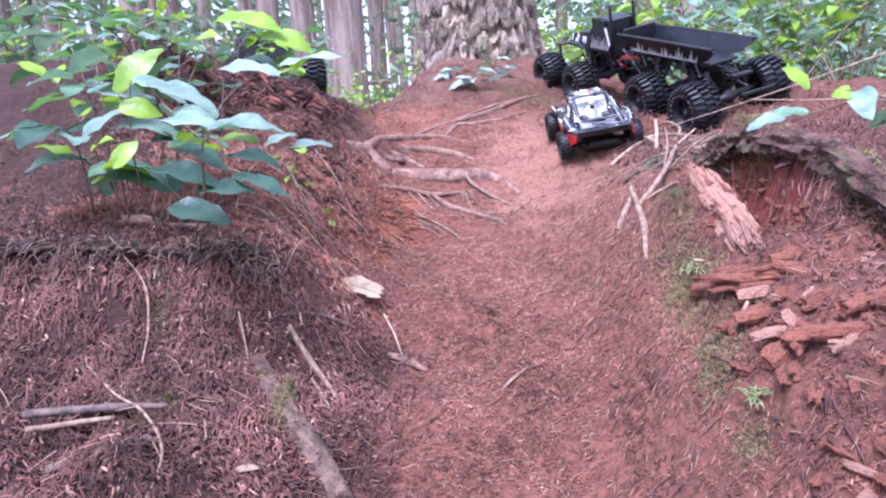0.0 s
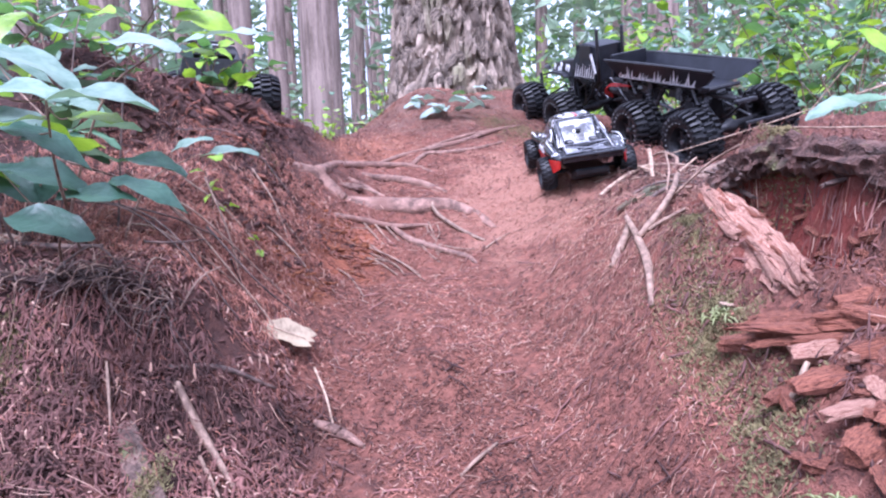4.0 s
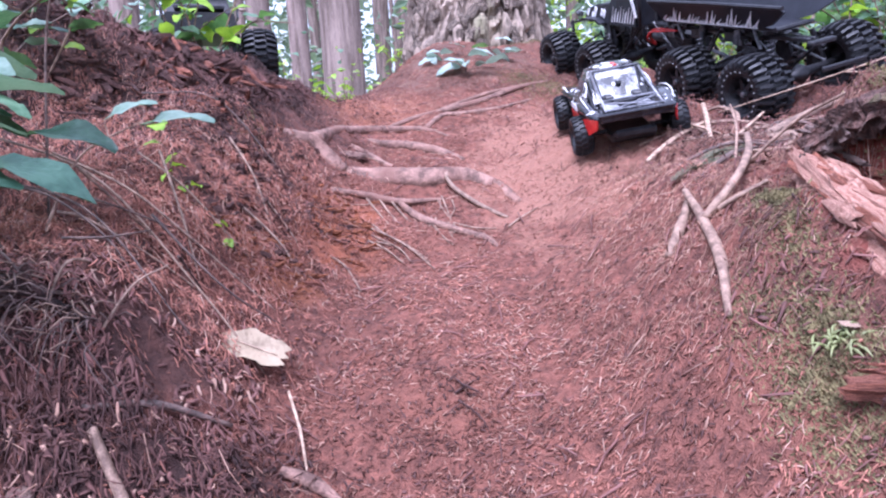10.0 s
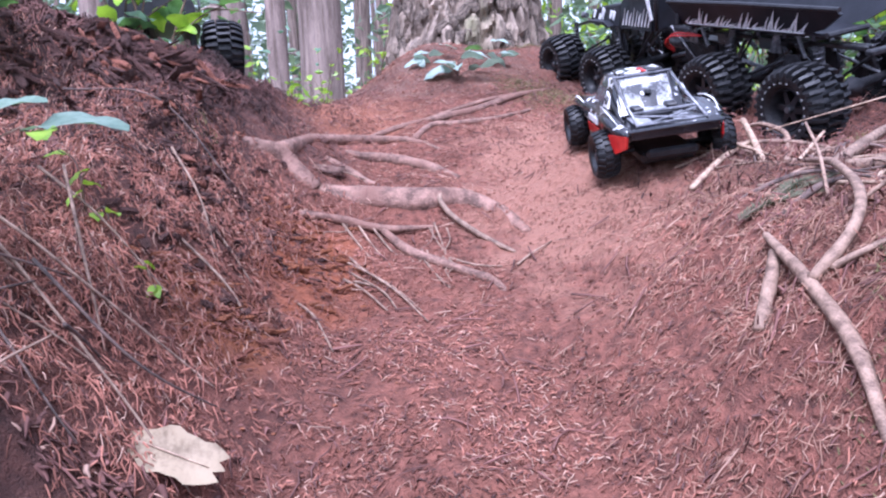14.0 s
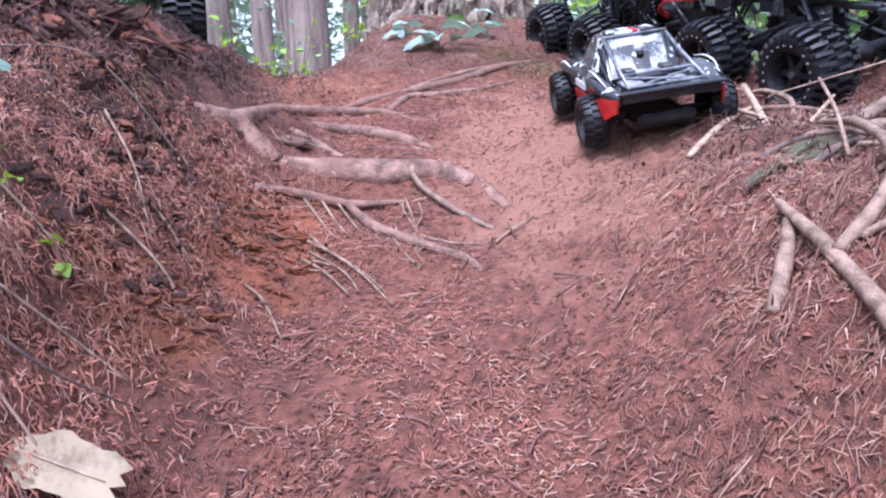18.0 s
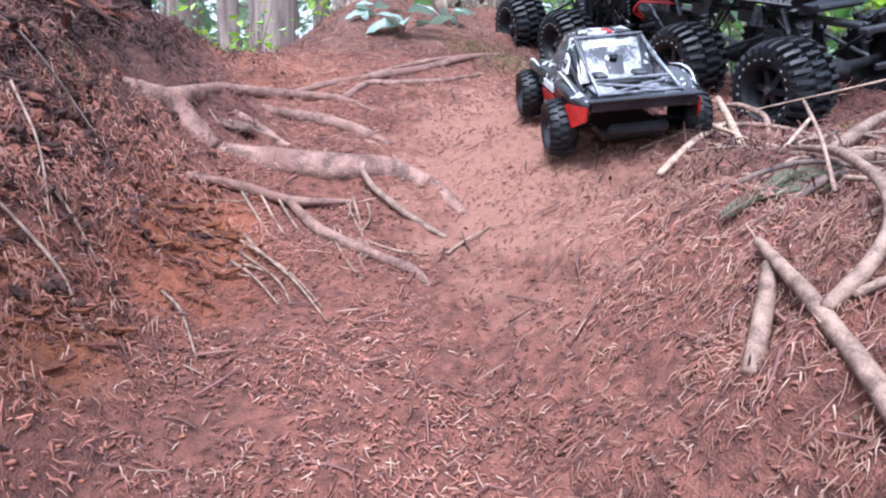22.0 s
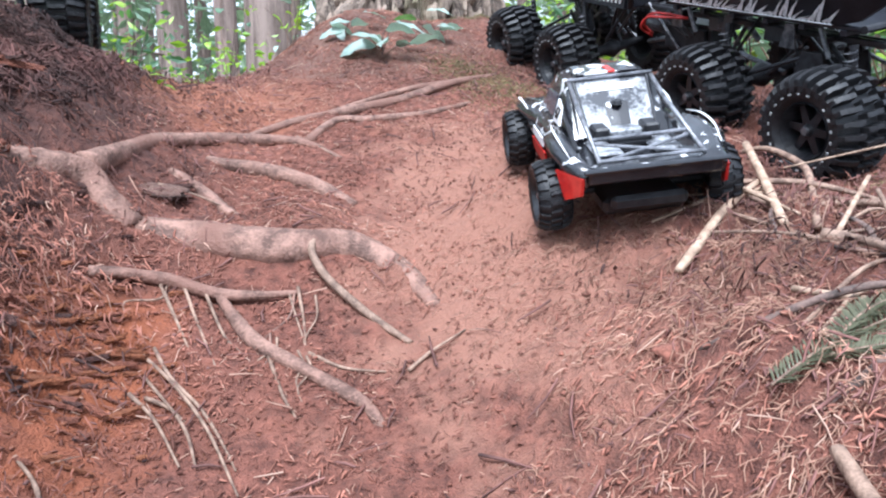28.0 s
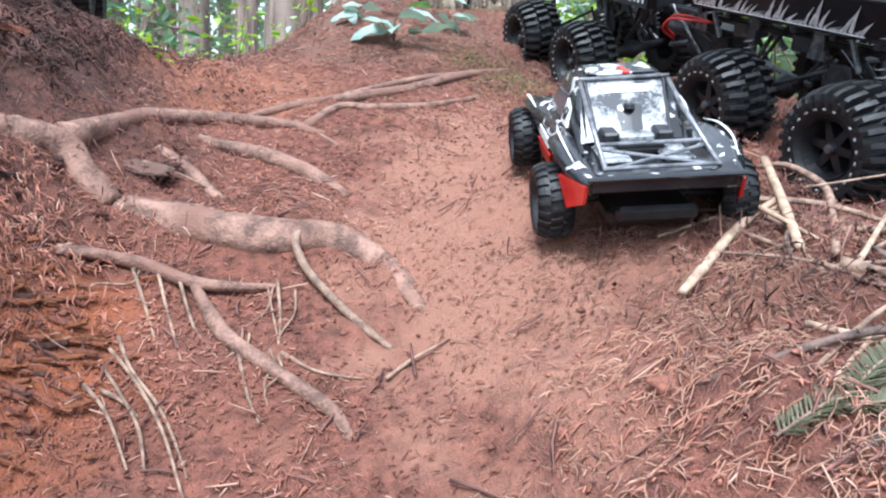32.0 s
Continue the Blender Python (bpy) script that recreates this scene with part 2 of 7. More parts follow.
TRUNK = mat("slim_trunk_bark", (0.13, 0.095, 0.080), (0.34, 0.26, 0.225), 5, 0.92, 0.8, fine=60, stretch=(3, 3, 0.3), jitter=0.25, dist=0.02)
MOSS = mat("moss", (0.095, 0.078, 0.034), (0.235, 0.192, 0.088), 60, 0.95, 0.8, jitter=0.3)
RUBBER = mat("rubber", (0.004, 0.004, 0.0055), (0.013, 0.013, 0.015), 90, 0.52, 0.3, third=((0.05, 0.032, 0.027), 20, 0.66, 0.9))
BLACK_PLASTIC = mat("black_plastic", (0.008, 0.008, 0.010), (0.022, 0.022, 0.025), 60, 0.38, 0.1)
BED_PAINT = mat("bed_paint", (0.003, 0.004, 0.007), (0.012, 0.013, 0.019), 25, 0.42, 0.1)
GREY_METAL = mat("grey_metal", (0.06, 0.06, 0.068), (0.20, 0.20, 0.21), 60, 0.42, 0.1, metal=0.7)
GUN_METAL = mat("gun_metal", (0.008, 0.008, 0.010), (0.030, 0.030, 0.034), 60, 0.5, 0.2, metal=0.3)
PALE_MARK = mat("pale_mark", (0.20, 0.20, 0.20), (0.50, 0.49, 0.48), 60, 0.7, 0.1, jitter=0.3)
CAGE = mat("cage_tube", (0.09, 0.092, 0.10), (0.26, 0.26, 0.28), 60, 0.32, 0.05, metal=0.4)
WHITE_PAINT = mat("white_paint", (0.55, 0.55, 0.56), (0.80, 0.80, 0.80), 60, 0.35, 0.05)
RED_PAINT = mat("red_paint", (0.42, 0.012, 0.010), (0.60, 0.03, 0.02), 60, 0.3, 0.05, coat=0.4)
RED_WIRE = mat("red_wire", (0.26, 0.012, 0.010), (0.40, 0.022, 0.018), 60, 0.4, 0.0)
DRY_LEAF = mat("dry_leaf", (0.16, 0.112, 0.068), (0.32, 0.245, 0.16), 30, 0.7, 0.5, spread=(0.3, 0.6))


def leaf_mat(name, a, b, through):
    m = mat(name, a, b, 2.5, 0.36, 0.2, fine=16, jitter=0.45, dist=0.02)
    t = m.node_tree
    p = t.nodes["Principled BSDF"]
    tr = t.nodes.new("ShaderNodeBsdfTranslucent")
    tr.inputs[0].default_value = (*through, 1)
    ms = t.nodes.new("ShaderNodeMixShader")
    ms.inputs[0].default_value = 0.35
    t.links.new(p.outputs[0], ms.inputs[1])
    t.links.new(tr.outputs[0], ms.inputs[2])
    t.links.new(ms.outputs[0], t.nodes["Material Output"].inputs["Surface"])
    return m


LEAF_DARK = leaf_mat("evergreen_leaf", (0.08, 0.165, 0.10), (0.19, 0.31, 0.20), (0.14, 0.30, 0.06))
# darker copy of the evergreen leaf, for leaves that get less sky
LEAF_DEEP = leaf_mat("shaded_evergreen_leaf", (0.030, 0.075, 0.052), (0.075, 0.150, 0.105), (0.05, 0.12, 0.04))
LEAF_LIGHT = leaf_mat("young_leaf", (0.14, 0.28, 0.02), (0.30, 0.46, 0.05), (0.35, 0.55, 0.03))
# grey-green that paints the sky's sheen onto upturned leaves
LEAF_SHEEN = leaf_mat("sheen_leaf", (0.13, 0.215, 0.165), (0.27, 0.37, 0.30), (0.16, 0.26, 0.14))
# far foliage green, with the mist's paleness mixed into the colour
FAR_GREEN = leaf_mat("far_leaf", (0.10, 0.16, 0.10), (0.28, 0.38, 0.24), (0.30, 0.42, 0.22))
TUFT = leaf_mat("tuft_moss", (0.20, 0.225, 0.085), (0.40, 0.42, 0.20), (0.28, 0.32, 0.10))
LEAF_PALE = leaf_mat("pale_leaf", (0.26, 0.36, 0.31), (0.42, 0.52, 0.46), (0.22, 0.32, 0.22))
NEEDLE_GREEN = leaf_mat("fir_needle", (0.080, 0.082, 0.045), (0.22, 0.215, 0.135), (0.08, 0.09, 0.03))

# ---- mesh helpers ----


def mesh_of(name, verts, faces, material, smooth=True):
    me = bpy.data.meshes.new(name)
    me.from_pydata([tuple(v) for v in verts], [], [tuple(f) for f in faces])
    me.materials.append(material)
    if smooth:
        me.polygons.foreach_set("use_smooth", [True] * len(me.polygons))
    me.update()
    return me


def thing(name, label, category, group="", kind="", at=None):
    ob = new(name)
    ob.empty_display_size = 0.05
    if at is not None:
        ob.matrix_world = at
    return tagged(ob, label, category, group, kind)


def part(name, bm, material, parent, label="", smooth=False):
    """Links a bmesh, or a (verts, faces) pair, as one mesh under its thing or part."""
    if isinstance(bm, bpy.types.Mesh):
        me = bm
    elif isinstance(bm, tuple):
        me = mesh_of(name, bm[0], bm[1], material, smooth)
    else:
        me = bpy.data.meshes.new(name)
        bm.normal_update()
        bm.to_mesh(me)
        bm.free()
        me.materials.append(material)
        if smooth:
            me.polygons.foreach_set("use_smooth", [True] * len(me.polygons))
    ob = new(name, me)
    ob.parent = parent
    return tagged(ob, label)


def solid(name, geo, material, label, category, group="", kind="", smooth=True, at=None):
    """A thing that is one mesh."""
    me = geo if isinstance(geo, bpy.types.Mesh) else mesh_of(name, geo[0], geo[1], material, smooth)
    ob = new(name, me)
    if at is not None:
        ob.matrix_world = at
    return tagged(ob, label, category, group, kind)


def spline(points, n):
    """A Catmull-Rom curve through the points, n steps long."""
    p = np.array(points, float)
    p = np.vstack([2 * p[0] - p[1], p, 2 * p[-1] - p[-2]])
    u = np.linspace(0, len(p) - 3 - 1e-6, n)
    i = u.astype(int)
    f = (u - i)[:, None]
    a, b, c, d = p[i], p[i + 1], p[i + 2], p[i + 3]
    return 0.5 * (2 * b + (c - a) * f + (2 * a - 5 * b + 4 * c - d) * f**2 + (3 * b - a - 3 * c + d) * f**3)


def tube(path, radii, sides=8, lumps=0.0, seed=0):
    """A closed tube along a path, with uneven skin."""
    path = np.asarray(path, float)
    n = len(path)
    radii = np.broadcast_to(np.interp(np.linspace(0, 1, n), np.linspace(0, 1, np.size(radii)), np.atleast_1d(radii)), n)
    tang = np.gradient(path, axis=0)
    tang /= np.linalg.norm(tang, axis=1)[:, None] + 1e-12
    ref = np.array([0.0, 0, 1]) if abs(tang[:, 2]).mean() < 0.8 else np.array([0, 1.0, 0])
    side = np.cross(tang, ref)
    side /= np.linalg.norm(side, axis=1)[:, None] + 1e-12
    up = np.cross(side, tang)
    ang = np.linspace(0, 2 * math.pi, sides, endpoint=False)
    rng = np.random.RandomState(seed)
    wob = np.ones((n, sides))
    if lumps:
        base = rng.uniform(-1, 1, (max(3, n // 4 + 2), sides))
        for k in range(sides):
            wob[:, k] += lumps * np.interp(np.linspace(0, len(base) - 1, n), np.arange(len(base)), base[:, k])
        wob += lumps * 0.3 * rng.uniform(-1, 1, (n, sides))
    ring = side[:, None] * np.cos(ang)[None, :, None] + up[:, None] * np.sin(ang)[None, :, None]
    v = (path[:, None] + ring * (radii[:, None] * wob)[..., None]).reshape(-1, 3)
    f = []
    for i in range(n - 1):
        for k in range(sides):
            f.append((i * sides + k, i * sides + (k + 1) % sides, (i + 1) * sides + (k + 1) % sides, (i + 1) * sides + k))
    f.append(tuple(range(sides - 1, -1, -1)))
    f.append(tuple((n - 1) * sides + k for k in range(sides)))
    return v, f


def join(*geos):
    v, f, base = [], [], 0
    for a, b in geos:
        v.append(np.asarray(a, float).reshape(-1, 3))
        f += [tuple(i + base for i in face) for face in b]
        base += len(v[-1])
    return np.vstack(v), f


def box(x0, x1, y0, y1, z0, z1, bevel=0.004, segs=1):
    bm = bmesh.new()
    bmesh.ops.create_cube(bm, size=1)
    bmesh.ops.scale(bm, vec=(x1 - x0, y1 - y0, z1 - z0), verts=bm.verts)
    bmesh.ops.translate(bm, vec=((x0 + x1) / 2, (y0 + y1) / 2, (z0 + z1) / 2), verts=bm.verts)
    if bevel:
        bmesh.ops.bevel(bm, geom=bm.edges[:], offset=min(bevel, 0.45 * min(x1 - x0, y1 - y0, z1 - z0)), segments=segs, affect="EDGES")
    return bm


def rod(a, b, r, sides=8):
    a, b = np.array(a, float), np.array(b, float)
    return tube(np.array([a, a + (b - a) * 0.5, b]), [r], sides)


def lathe(profile, sides, axis="x"):
    """Turns (along, radius) pairs round an axis; the ends stay open where the radius is not nought."""
    n = len(profile)
    v, f = [], []
    for a, r in profile:
        for k in range(sides):
            t = 2 * math.pi * k / sides
            v.append((a, r * math.cos(t), r * math.sin(t)))
    for i in range(n - 1):
        for k in range(sides):
            f.append((i * sides + k, (i + 1) * sides + k, (i + 1) * sides + (k + 1) % sides, i * sides + (k + 1) % sides))
    return np.array(v), f


def plate(outline, thick, axis=0):
    """A flat plate: an outline in two axes, made thick along the third."""
    v = []
    for s in (-thick / 2, thick / 2):
        for a, b in outline:
            p = [a, b]
            p.insert(axis, s)
            v.append(p)
    n = len(outline)
    f = [tuple(range(n)), tuple(range(2 * n - 1, n - 1, -1))]
    f += [(k, k + n, (k + 1) % n + n, (k + 1) % n) for k in range(n)]
    return np.array(v, float), f


# ---- the lie of the land ----


def smooth01(t):
    t = np.clip(t, 0, 1)
    return t * t * (3 - 2 * t)


def soft_line(y, ys, zs, soft=0.12):
    """A rounded polyline."""
    return sum(np.interp(y + d * soft, ys, zs) for d in (-1, -0.5, 0.0, 0.5, 1)) / 5


def land(x, y):
    """The height of the ground, without its small lumps."""
    x, y = np.asarray(x, float), np.asarray(y, float)
    mid = soft_line(y, (-60, -6, -1, 0, 1, 1.4, 1.75, 2.1, 2.35, 2.65, 2.95, 3.35, 3.7, 4.4, 6, 9, 25, 400), (-6, -1.9, -0.5, -0.2, 0.09, 0.205, 0.315, 0.4, 0.475, 0.575, 0.655, 0.70, 0.64, 0.42, 0.1, -0.5, -2.0, -2.5))
    right = soft_line(y, (-60, -6, -1, 0.5, 1.0, 1.25, 1.45, 1.85, 2.35, 2.65, 3.2, 3.6, 4.2, 6, 9, 25, 400), (-5.5, -1.5, 0.0, 0.40, 0.455, 0.51, 0.58, 0.58, 0.605, 0.67, 0.67, 0.64, 0.66, 0.65, 0.4, -1.2, -2.5))
    left = soft_line(y, (-60, -6, -1, 0.5, 1.0, 1.22, 1.37, 1.43, 1.5, 1.75, 1.95, 2.5, 3.3, 4.2, 6, 9, 25, 400), (-5.5, -1.5, -0.05, 0.21, 0.262, 0.30, 0.375, 0.53, 0.545, 0.565, 0.63, 0.73, 0.75, 0.62, 0.3, -0.2, -1.8, -2.5), 0.05)
    z = mid + (right - mid) * smooth01((x - 0.2) / 0.45) + (left - mid) * smooth01((-0.08 - x) / 0.42)
    z = z + 0.10 * smooth01((x - 0.75) / 0.8) + 0.12 * smooth01((-0.6 - x) / 1.0) * smooth01((4 - y) / 2)
    z = z + 0.21 * np.exp(-(((x + 0.74) / 0.34) ** 2 + ((y - 2.53) / 0.27) ** 2))
    z = z + 0.22 * smooth01((-0.72 - x) / 0.35) * np.exp(-(((y - 2.50) / 0.34) ** 2))
    z = z + 0.48 * np.exp(-(((x - 0.27) / 0.82) ** 2 + ((y - 4.25) / 0.85) ** 2))
    z = z + 0.11 * np.exp(-(((x - 0.02) / 0.26) ** 2 + ((y - 3.97) / 0.40) ** 2)) + 0.17 * np.exp(-(((x + 0.64) / 0.23) ** 2 + ((y - 2.99) / 0.22) ** 2))
    z = z - 0.07 * np.exp(-(((x + 0.38) / 0.17) ** 2 + ((y - 3.7) / 0.36) ** 2))
    z = z + 0.045 * np.exp(-(((x - 0.02) / 0.20) ** 2 + ((y - 2.47) / 0.10) ** 2))
    z = z + 0.022 * np.exp(-(((x - 0.38) / 0.10) ** 2 + ((y - 2.40) / 0.25) ** 2))
    z = z + 0.075 * smooth01((x - 0.655) / 0.07) * smooth01((y - 0.95) / 0.35) * (1 - smooth01((y - 1.64) / 0.30)) * (1 - 0.6 * smooth01((x - 0.95) / 0.5))
    z = z + 0.045 * smooth01((x - 0.60) / 0.06) * np.exp(-(((y - 1.66) / 0.07) ** 2)) * (1 - smooth01((x - 0.72) / 0.1))
    z = z - 0.095 * np.exp(-(((x - 0.645) / 0.060) ** 6 + ((y - 1.44) / 0.165) ** 6))
    z = z - 0.040 * np.exp(-(((x - 0.92) / 0.14) ** 2 + ((y - 2.53) / 0.13) ** 2))
    return z


def ground_z(x, y):
    return float(land(x, y))


def axis_steps(lo, hi, fine_lo, fine_hi, step, grow):
    s = list(np.arange(fine_lo, fine_hi + 1e-9, step))
    d = step
    while s[-1] < hi:
        d *= grow
        s.append(s[-1] + d)
    d = step
    while s[0] > lo:
        d *= grow
        s.insert(0, s[0] - d)
    return np.array(s)


gx, gy = axis_steps(-300, 300, -1.3, 1.5, 0.0125, 1.16), axis_steps(-120, 400, 0.2, 4.2, 0.0125, 1.16)
GX, GY = np.meshgrid(gx, gy)
GZ = land(GX, GY)
near = (np.abs(GX) < 2.5) & (GY > -0.5) & (GY < 5.5)
lump = np.zeros_like(GZ)
for i, j in zip(*np.nonzero(near)):
    q = Vector((GX[i, j], GY[i, j], 0.0))
    rough = 1.0 + 1.6 * min(1.0, max(0.0, (abs(q.x - 0.08) - 0.22) / 0.3))
    lump[i, j] = rough * (0.011 * noise.noise(q * 7.0) + 0.009 * noise.noise(q * 19.0) + 0.007 * noise.noise(q * 43.0))
    m = math.exp(-(((q.x + 0.70) / 0.36) ** 2 + ((q.y - 2.55) / 0.34) ** 2))
    if m > 0.05:
        lump[i, j] += m * (0.05 * noise.noise(Vector((q.x * 9 + 3, q.y * 9, 2.0))) + 0.02 * noise.noise(q * 26.0))
GZ = GZ + lump
gw, gh = len(gx), len(gy)
idx = np.arange(gw * gh).reshape(gh, gw)
quads = np.stack([idx[:-1, :-1], idx[:-1, 1:], idx[1:, 1:], idx[1:, :-1]], -1).reshape(-1, 4)
me = bpy.data.meshes.new("ground")
me.vertices.add(gw * gh)
me.vertices.foreach_set("co", np.stack([GX, GY, GZ], -1).reshape(-1).astype(np.float32))
me.loops.add(quads.size)
me.loops.foreach_set("vertex_index", quads.reshape(-1).astype(np.int32))
me.polygons.add(len(quads))
me.polygons.foreach_set("loop_start", np.arange(0, quads.size, 4, dtype=np.int32))
me.polygons.foreach_set("use_smooth", np.ones(len(quads), bool))
me.update(calc_edges=True)
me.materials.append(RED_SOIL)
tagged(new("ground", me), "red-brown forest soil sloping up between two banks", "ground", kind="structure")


def surf(x, y):
    """The height of the built ground, lumps and all."""
    i, j = np.clip(np.searchsorted(gy, y) - 1, 0, gh - 2), np.clip(np.searchsorted(gx, x) - 1, 0, gw - 2)
    u, w = (np.asarray(x) - gx[j]) / (gx[j + 1] - gx[j]), (np.asarray(y) - gy[i]) / (gy[i + 1] - gy[i])
    return (GZ[i, j] * (1 - u) + GZ[i, j + 1] * u) * (1 - w) + (GZ[i + 1, j] * (1 - u) + GZ[i + 1, j + 1] * u) * w


# ---- trees ----


def flare(a, h):
    """How far the fir's foot spreads at an angle and a height."""
    return 1 + 0.46 * math.exp(-h / 0.28) * (0.6 + 0.4 * math.sin(3 * a + 0.8) + 0.25 * math.sin(5 * a)) + 0.08 * math.exp(-h / 0.9)


def fir_trunk(cx, cy, base, radius, height):
    """The great fir: a flared trunk with thick broken bark."""
    sides, rows = 360, 200
    v, f = [], []
    for i in range(rows):
        u = i / (rows - 1)
        z = base - 0.25 + (height + 0.25) * u**1.6
        h = max(0.0, z - base)
        for k in range(sides):
            a = 2 * math.pi * k / sides
            r = radius * flare(a, h)
            q = Vector((math.cos(a) * 7.5, math.sin(a) * 7.5, z * 4.6))
            warp = Vector((noise.noise(q * 0.7), noise.noise(q * 0.7 + Vector((9, 0, 0))), 0)) * 0.9
            d = noise.voronoi(q + warp)[0]
            ridge = min(1.0, (d[1] - d[0]) * 3.2) ** 1.3
            r += 0.048 * ridge + 0.018 * noise.noise(q * 2.5) + 0.009 * noise.noise(q * 7)
            v.append((cx + r * math.cos(a), cy + r * math.sin(a), z))
    for i in range(rows - 1):
        for k in range(sides):
            f.append((i * sides + k, i * sides + (k + 1) % sides, (i + 1) * sides + (k + 1) % sides, (i + 1) * sides + k))
    return np.array(v), f


FIR = thing("fir_tree", "old fir with thick furrowed grey-brown bark on a mound", "tree")
part("trunk", fir_trunk(0.23, 4.60, 1.08, 0.285, 7.0), BARK, FIR, smooth=False)

PLATES = []
for k in range(8):
    bm = bmesh.new()
    bmesh.ops.create_icosphere(bm, subdivisions=2, radius=0.5)
    for q in bm.verts:
        c = q.co
        c.x = max(-0.36, min(0.36, c.x * 1.2 + 0.10 * noise.noise(c * 3 + Vector((k * 5, 0, 0)))))
        c.z = max(-0.40, min(0.40, c.z * 1.1 + 0.14 * noise.noise(c * 3 + Vector((0, k * 5, 0)))))
        c.y = c.y * 0.9 + 0.16 * noise.noise(c * 5 + Vector((0, 0, k * 7)))
    me = bpy.data.meshes.new("bark_plate")
    bm.to_mesh(me)
    bm.free()
    me.materials.append(BARK)
    PLATES.append(me)
rp = random.Random(17)
for k in range(280):
    a = radians(rp.uniform(185, 355))
    h = rp.uniform(-0.02, 1.5) if k < 190 else rp.uniform(1.5, 2.4)
    r = 0.285 * flare(a, max(h, 0)) + 0.028
    ob = new("bark_plate", rp.choice(PLATES))
    ob.parent = FIR
    ob.matrix_basis = Matrix.LocRotScale((0.23 + r * math.cos(a), 4.60 + r * math.sin(a), 1.08 + h), Euler((radians(rp.uniform(-14, 14)), radians(rp.uniform(-55, 55)), a + radians(90))), (rp.uniform(0.04, 0.12), rp.uniform(0.018, 0.045), rp.uniform(0.04, 0.13)))


def slim_tree(x, y, r, lean=(0.0, 0.0), height=11.0, seed=0):
    z = ground_z(x, y) - 0.3
    p = spline([(x, y, z), (x + lean[0] * 0.3, y + lean[1] * 0.3, z + height * 0.33), (x + lean[0], y + lean[1], z + height)], 16)
    t = thing("slim_tree", "slim grey-brown conifer trunk among the far woods", "tree", "slim trees in the woods")
    part("trunk", tube(p, [r * 1.25, r * 1.02, r * 0.95, r * 0.9, r * 0.8, r * 0.6], 14, 0.05, seed), TRUNK, t, smooth=True)
    if y < 19:
        q = random.Random(seed)
        for _ in range(q.randint(3, 6)):
            k, a, l = q.randrange(3, 11), q.uniform(0, 6.28), q.uniform(0.15, 0.6)
            b = p[k]
            part("branch_stub", tube(np.array([b, b + np.array((math.cos(a), math.sin(a), 0.1)) * (r + 0.5 * l), b + np.array((math.cos(a), math.sin(a), -0.05)) * (r + l)]), [r * 0.13, r * 0.1, r * 0.04], 6), TRUNK, t, smooth=True)
    return t


# ---- the woods behind ----
random.seed(5)
for i, (px, d, w) in enumerate([(512, 9.0, 0.30), (566, 12.0, 0.34), (640, 9.5, 0.56), (415, 15.0, 0.30), (468, 13.0, 0.2), (280, 12.0, 0.50), (355, 17.0, 0.36), (150, 13.0, 0.5), (60, 11.0, 0.4), (590, 20.0, 0.3), (700, 22.0, 0.4), (1010, 16.0, 0.3), (1165, 13.0, 0.40), (1225, 12.0, 0.55), (1290, 18.0, 0.4), (1380, 14.0, 0.35), (1470, 16.0, 0.5), (-60, 10.0, 0.5), (-190, 12.0, 0.4), (1640, 13.0, 0.5), (1750, 15.0, 0.4)]):
    slim_tree(0.06 + (px - 784) / 1207 * d - 0.03 * d, 0.07 + d, w / 2, (random.uniform(-0.2, 0.25), 0.0), random.uniform(9, 12), i)
for i in range(110):
    d = random.uniform(15, 42)
    slim_tree(random.uniform(-1.1, 1.1) * d, d, random.uniform(0.09, 0.22), (random.uniform(-0.4, 0.4), 0), random.uniform(11, 16), 100 + i)


def leaf_scatter(n, place, size, seed):
    """Many small folded leaves, as verts and faces; place(rng) gives a spot."""
    rng = random.Random(seed)
    v, f = [], []
    for _ in range(n):
        p = Vector(place(rng))
        s = rng.uniform(*size)
        a = Vector((rng.gauss(0, 1), rng.gauss(0, 1), rng.gauss(0, 0.6))).normalized()
        b = a.cross(Vector((rng.gauss(0, 1), rng.gauss(0, 1), rng.gauss(0, 1)))).normalized()
        c = a.cross(b) * 0.18
        k = len(v)
        v += [p - a * s, p + b * s * 0.45 + c * s, p + a * s, p - b * s * 0.45 + c * s, p - a * s * 0.2 - c * s * 0.3]
        f += [(k, k + 1, k + 4), (k + 1, k + 2, k + 4), (k + 2, k + 3, k + 4), (k + 3, k, k + 4)]
    return v, f


def clustered(rng, centres, spread):
    c = rng.choice(centres)
    return tuple(c[k] + rng.gauss(0, spread[k]) for k in range(3))


rng_c = random.Random(11)
canopy = [(rng_c.uniform(-1.0, 1.0) * d, d, rng_c.uniform(0.4, 12) * d / 28) for d in [rng_c.uniform(14, 40) for _ in range(300)]]
solid("far_foliage", leaf_scatter(36000, lambda r: clustered(r, canopy, (1.2, 1.2, 0.8)), (0.10, 0.28), 3), FAR_GREEN, "green foliage of the distant woods, paled for mist", "foliage", kind="stuff", smooth=False)
thicket = [(x, y, ground_z(x, y) + rng_c.uniform(0.05, 0.9)) for x, y in [(rng_c.uniform(-3.6, 4.5), rng_c.uniform(5.2, 10)) for _ in range(70)]]
solid("undergrowth", leaf_scatter(7000, lambda r: clustered(r, thicket, (0.28, 0.28, 0.22)), (0.02, 0.055), 4), LEAF_LIGHT, "bright green low bushes on the forest floor", "undergrowth", kind="stuff", smooth=False)
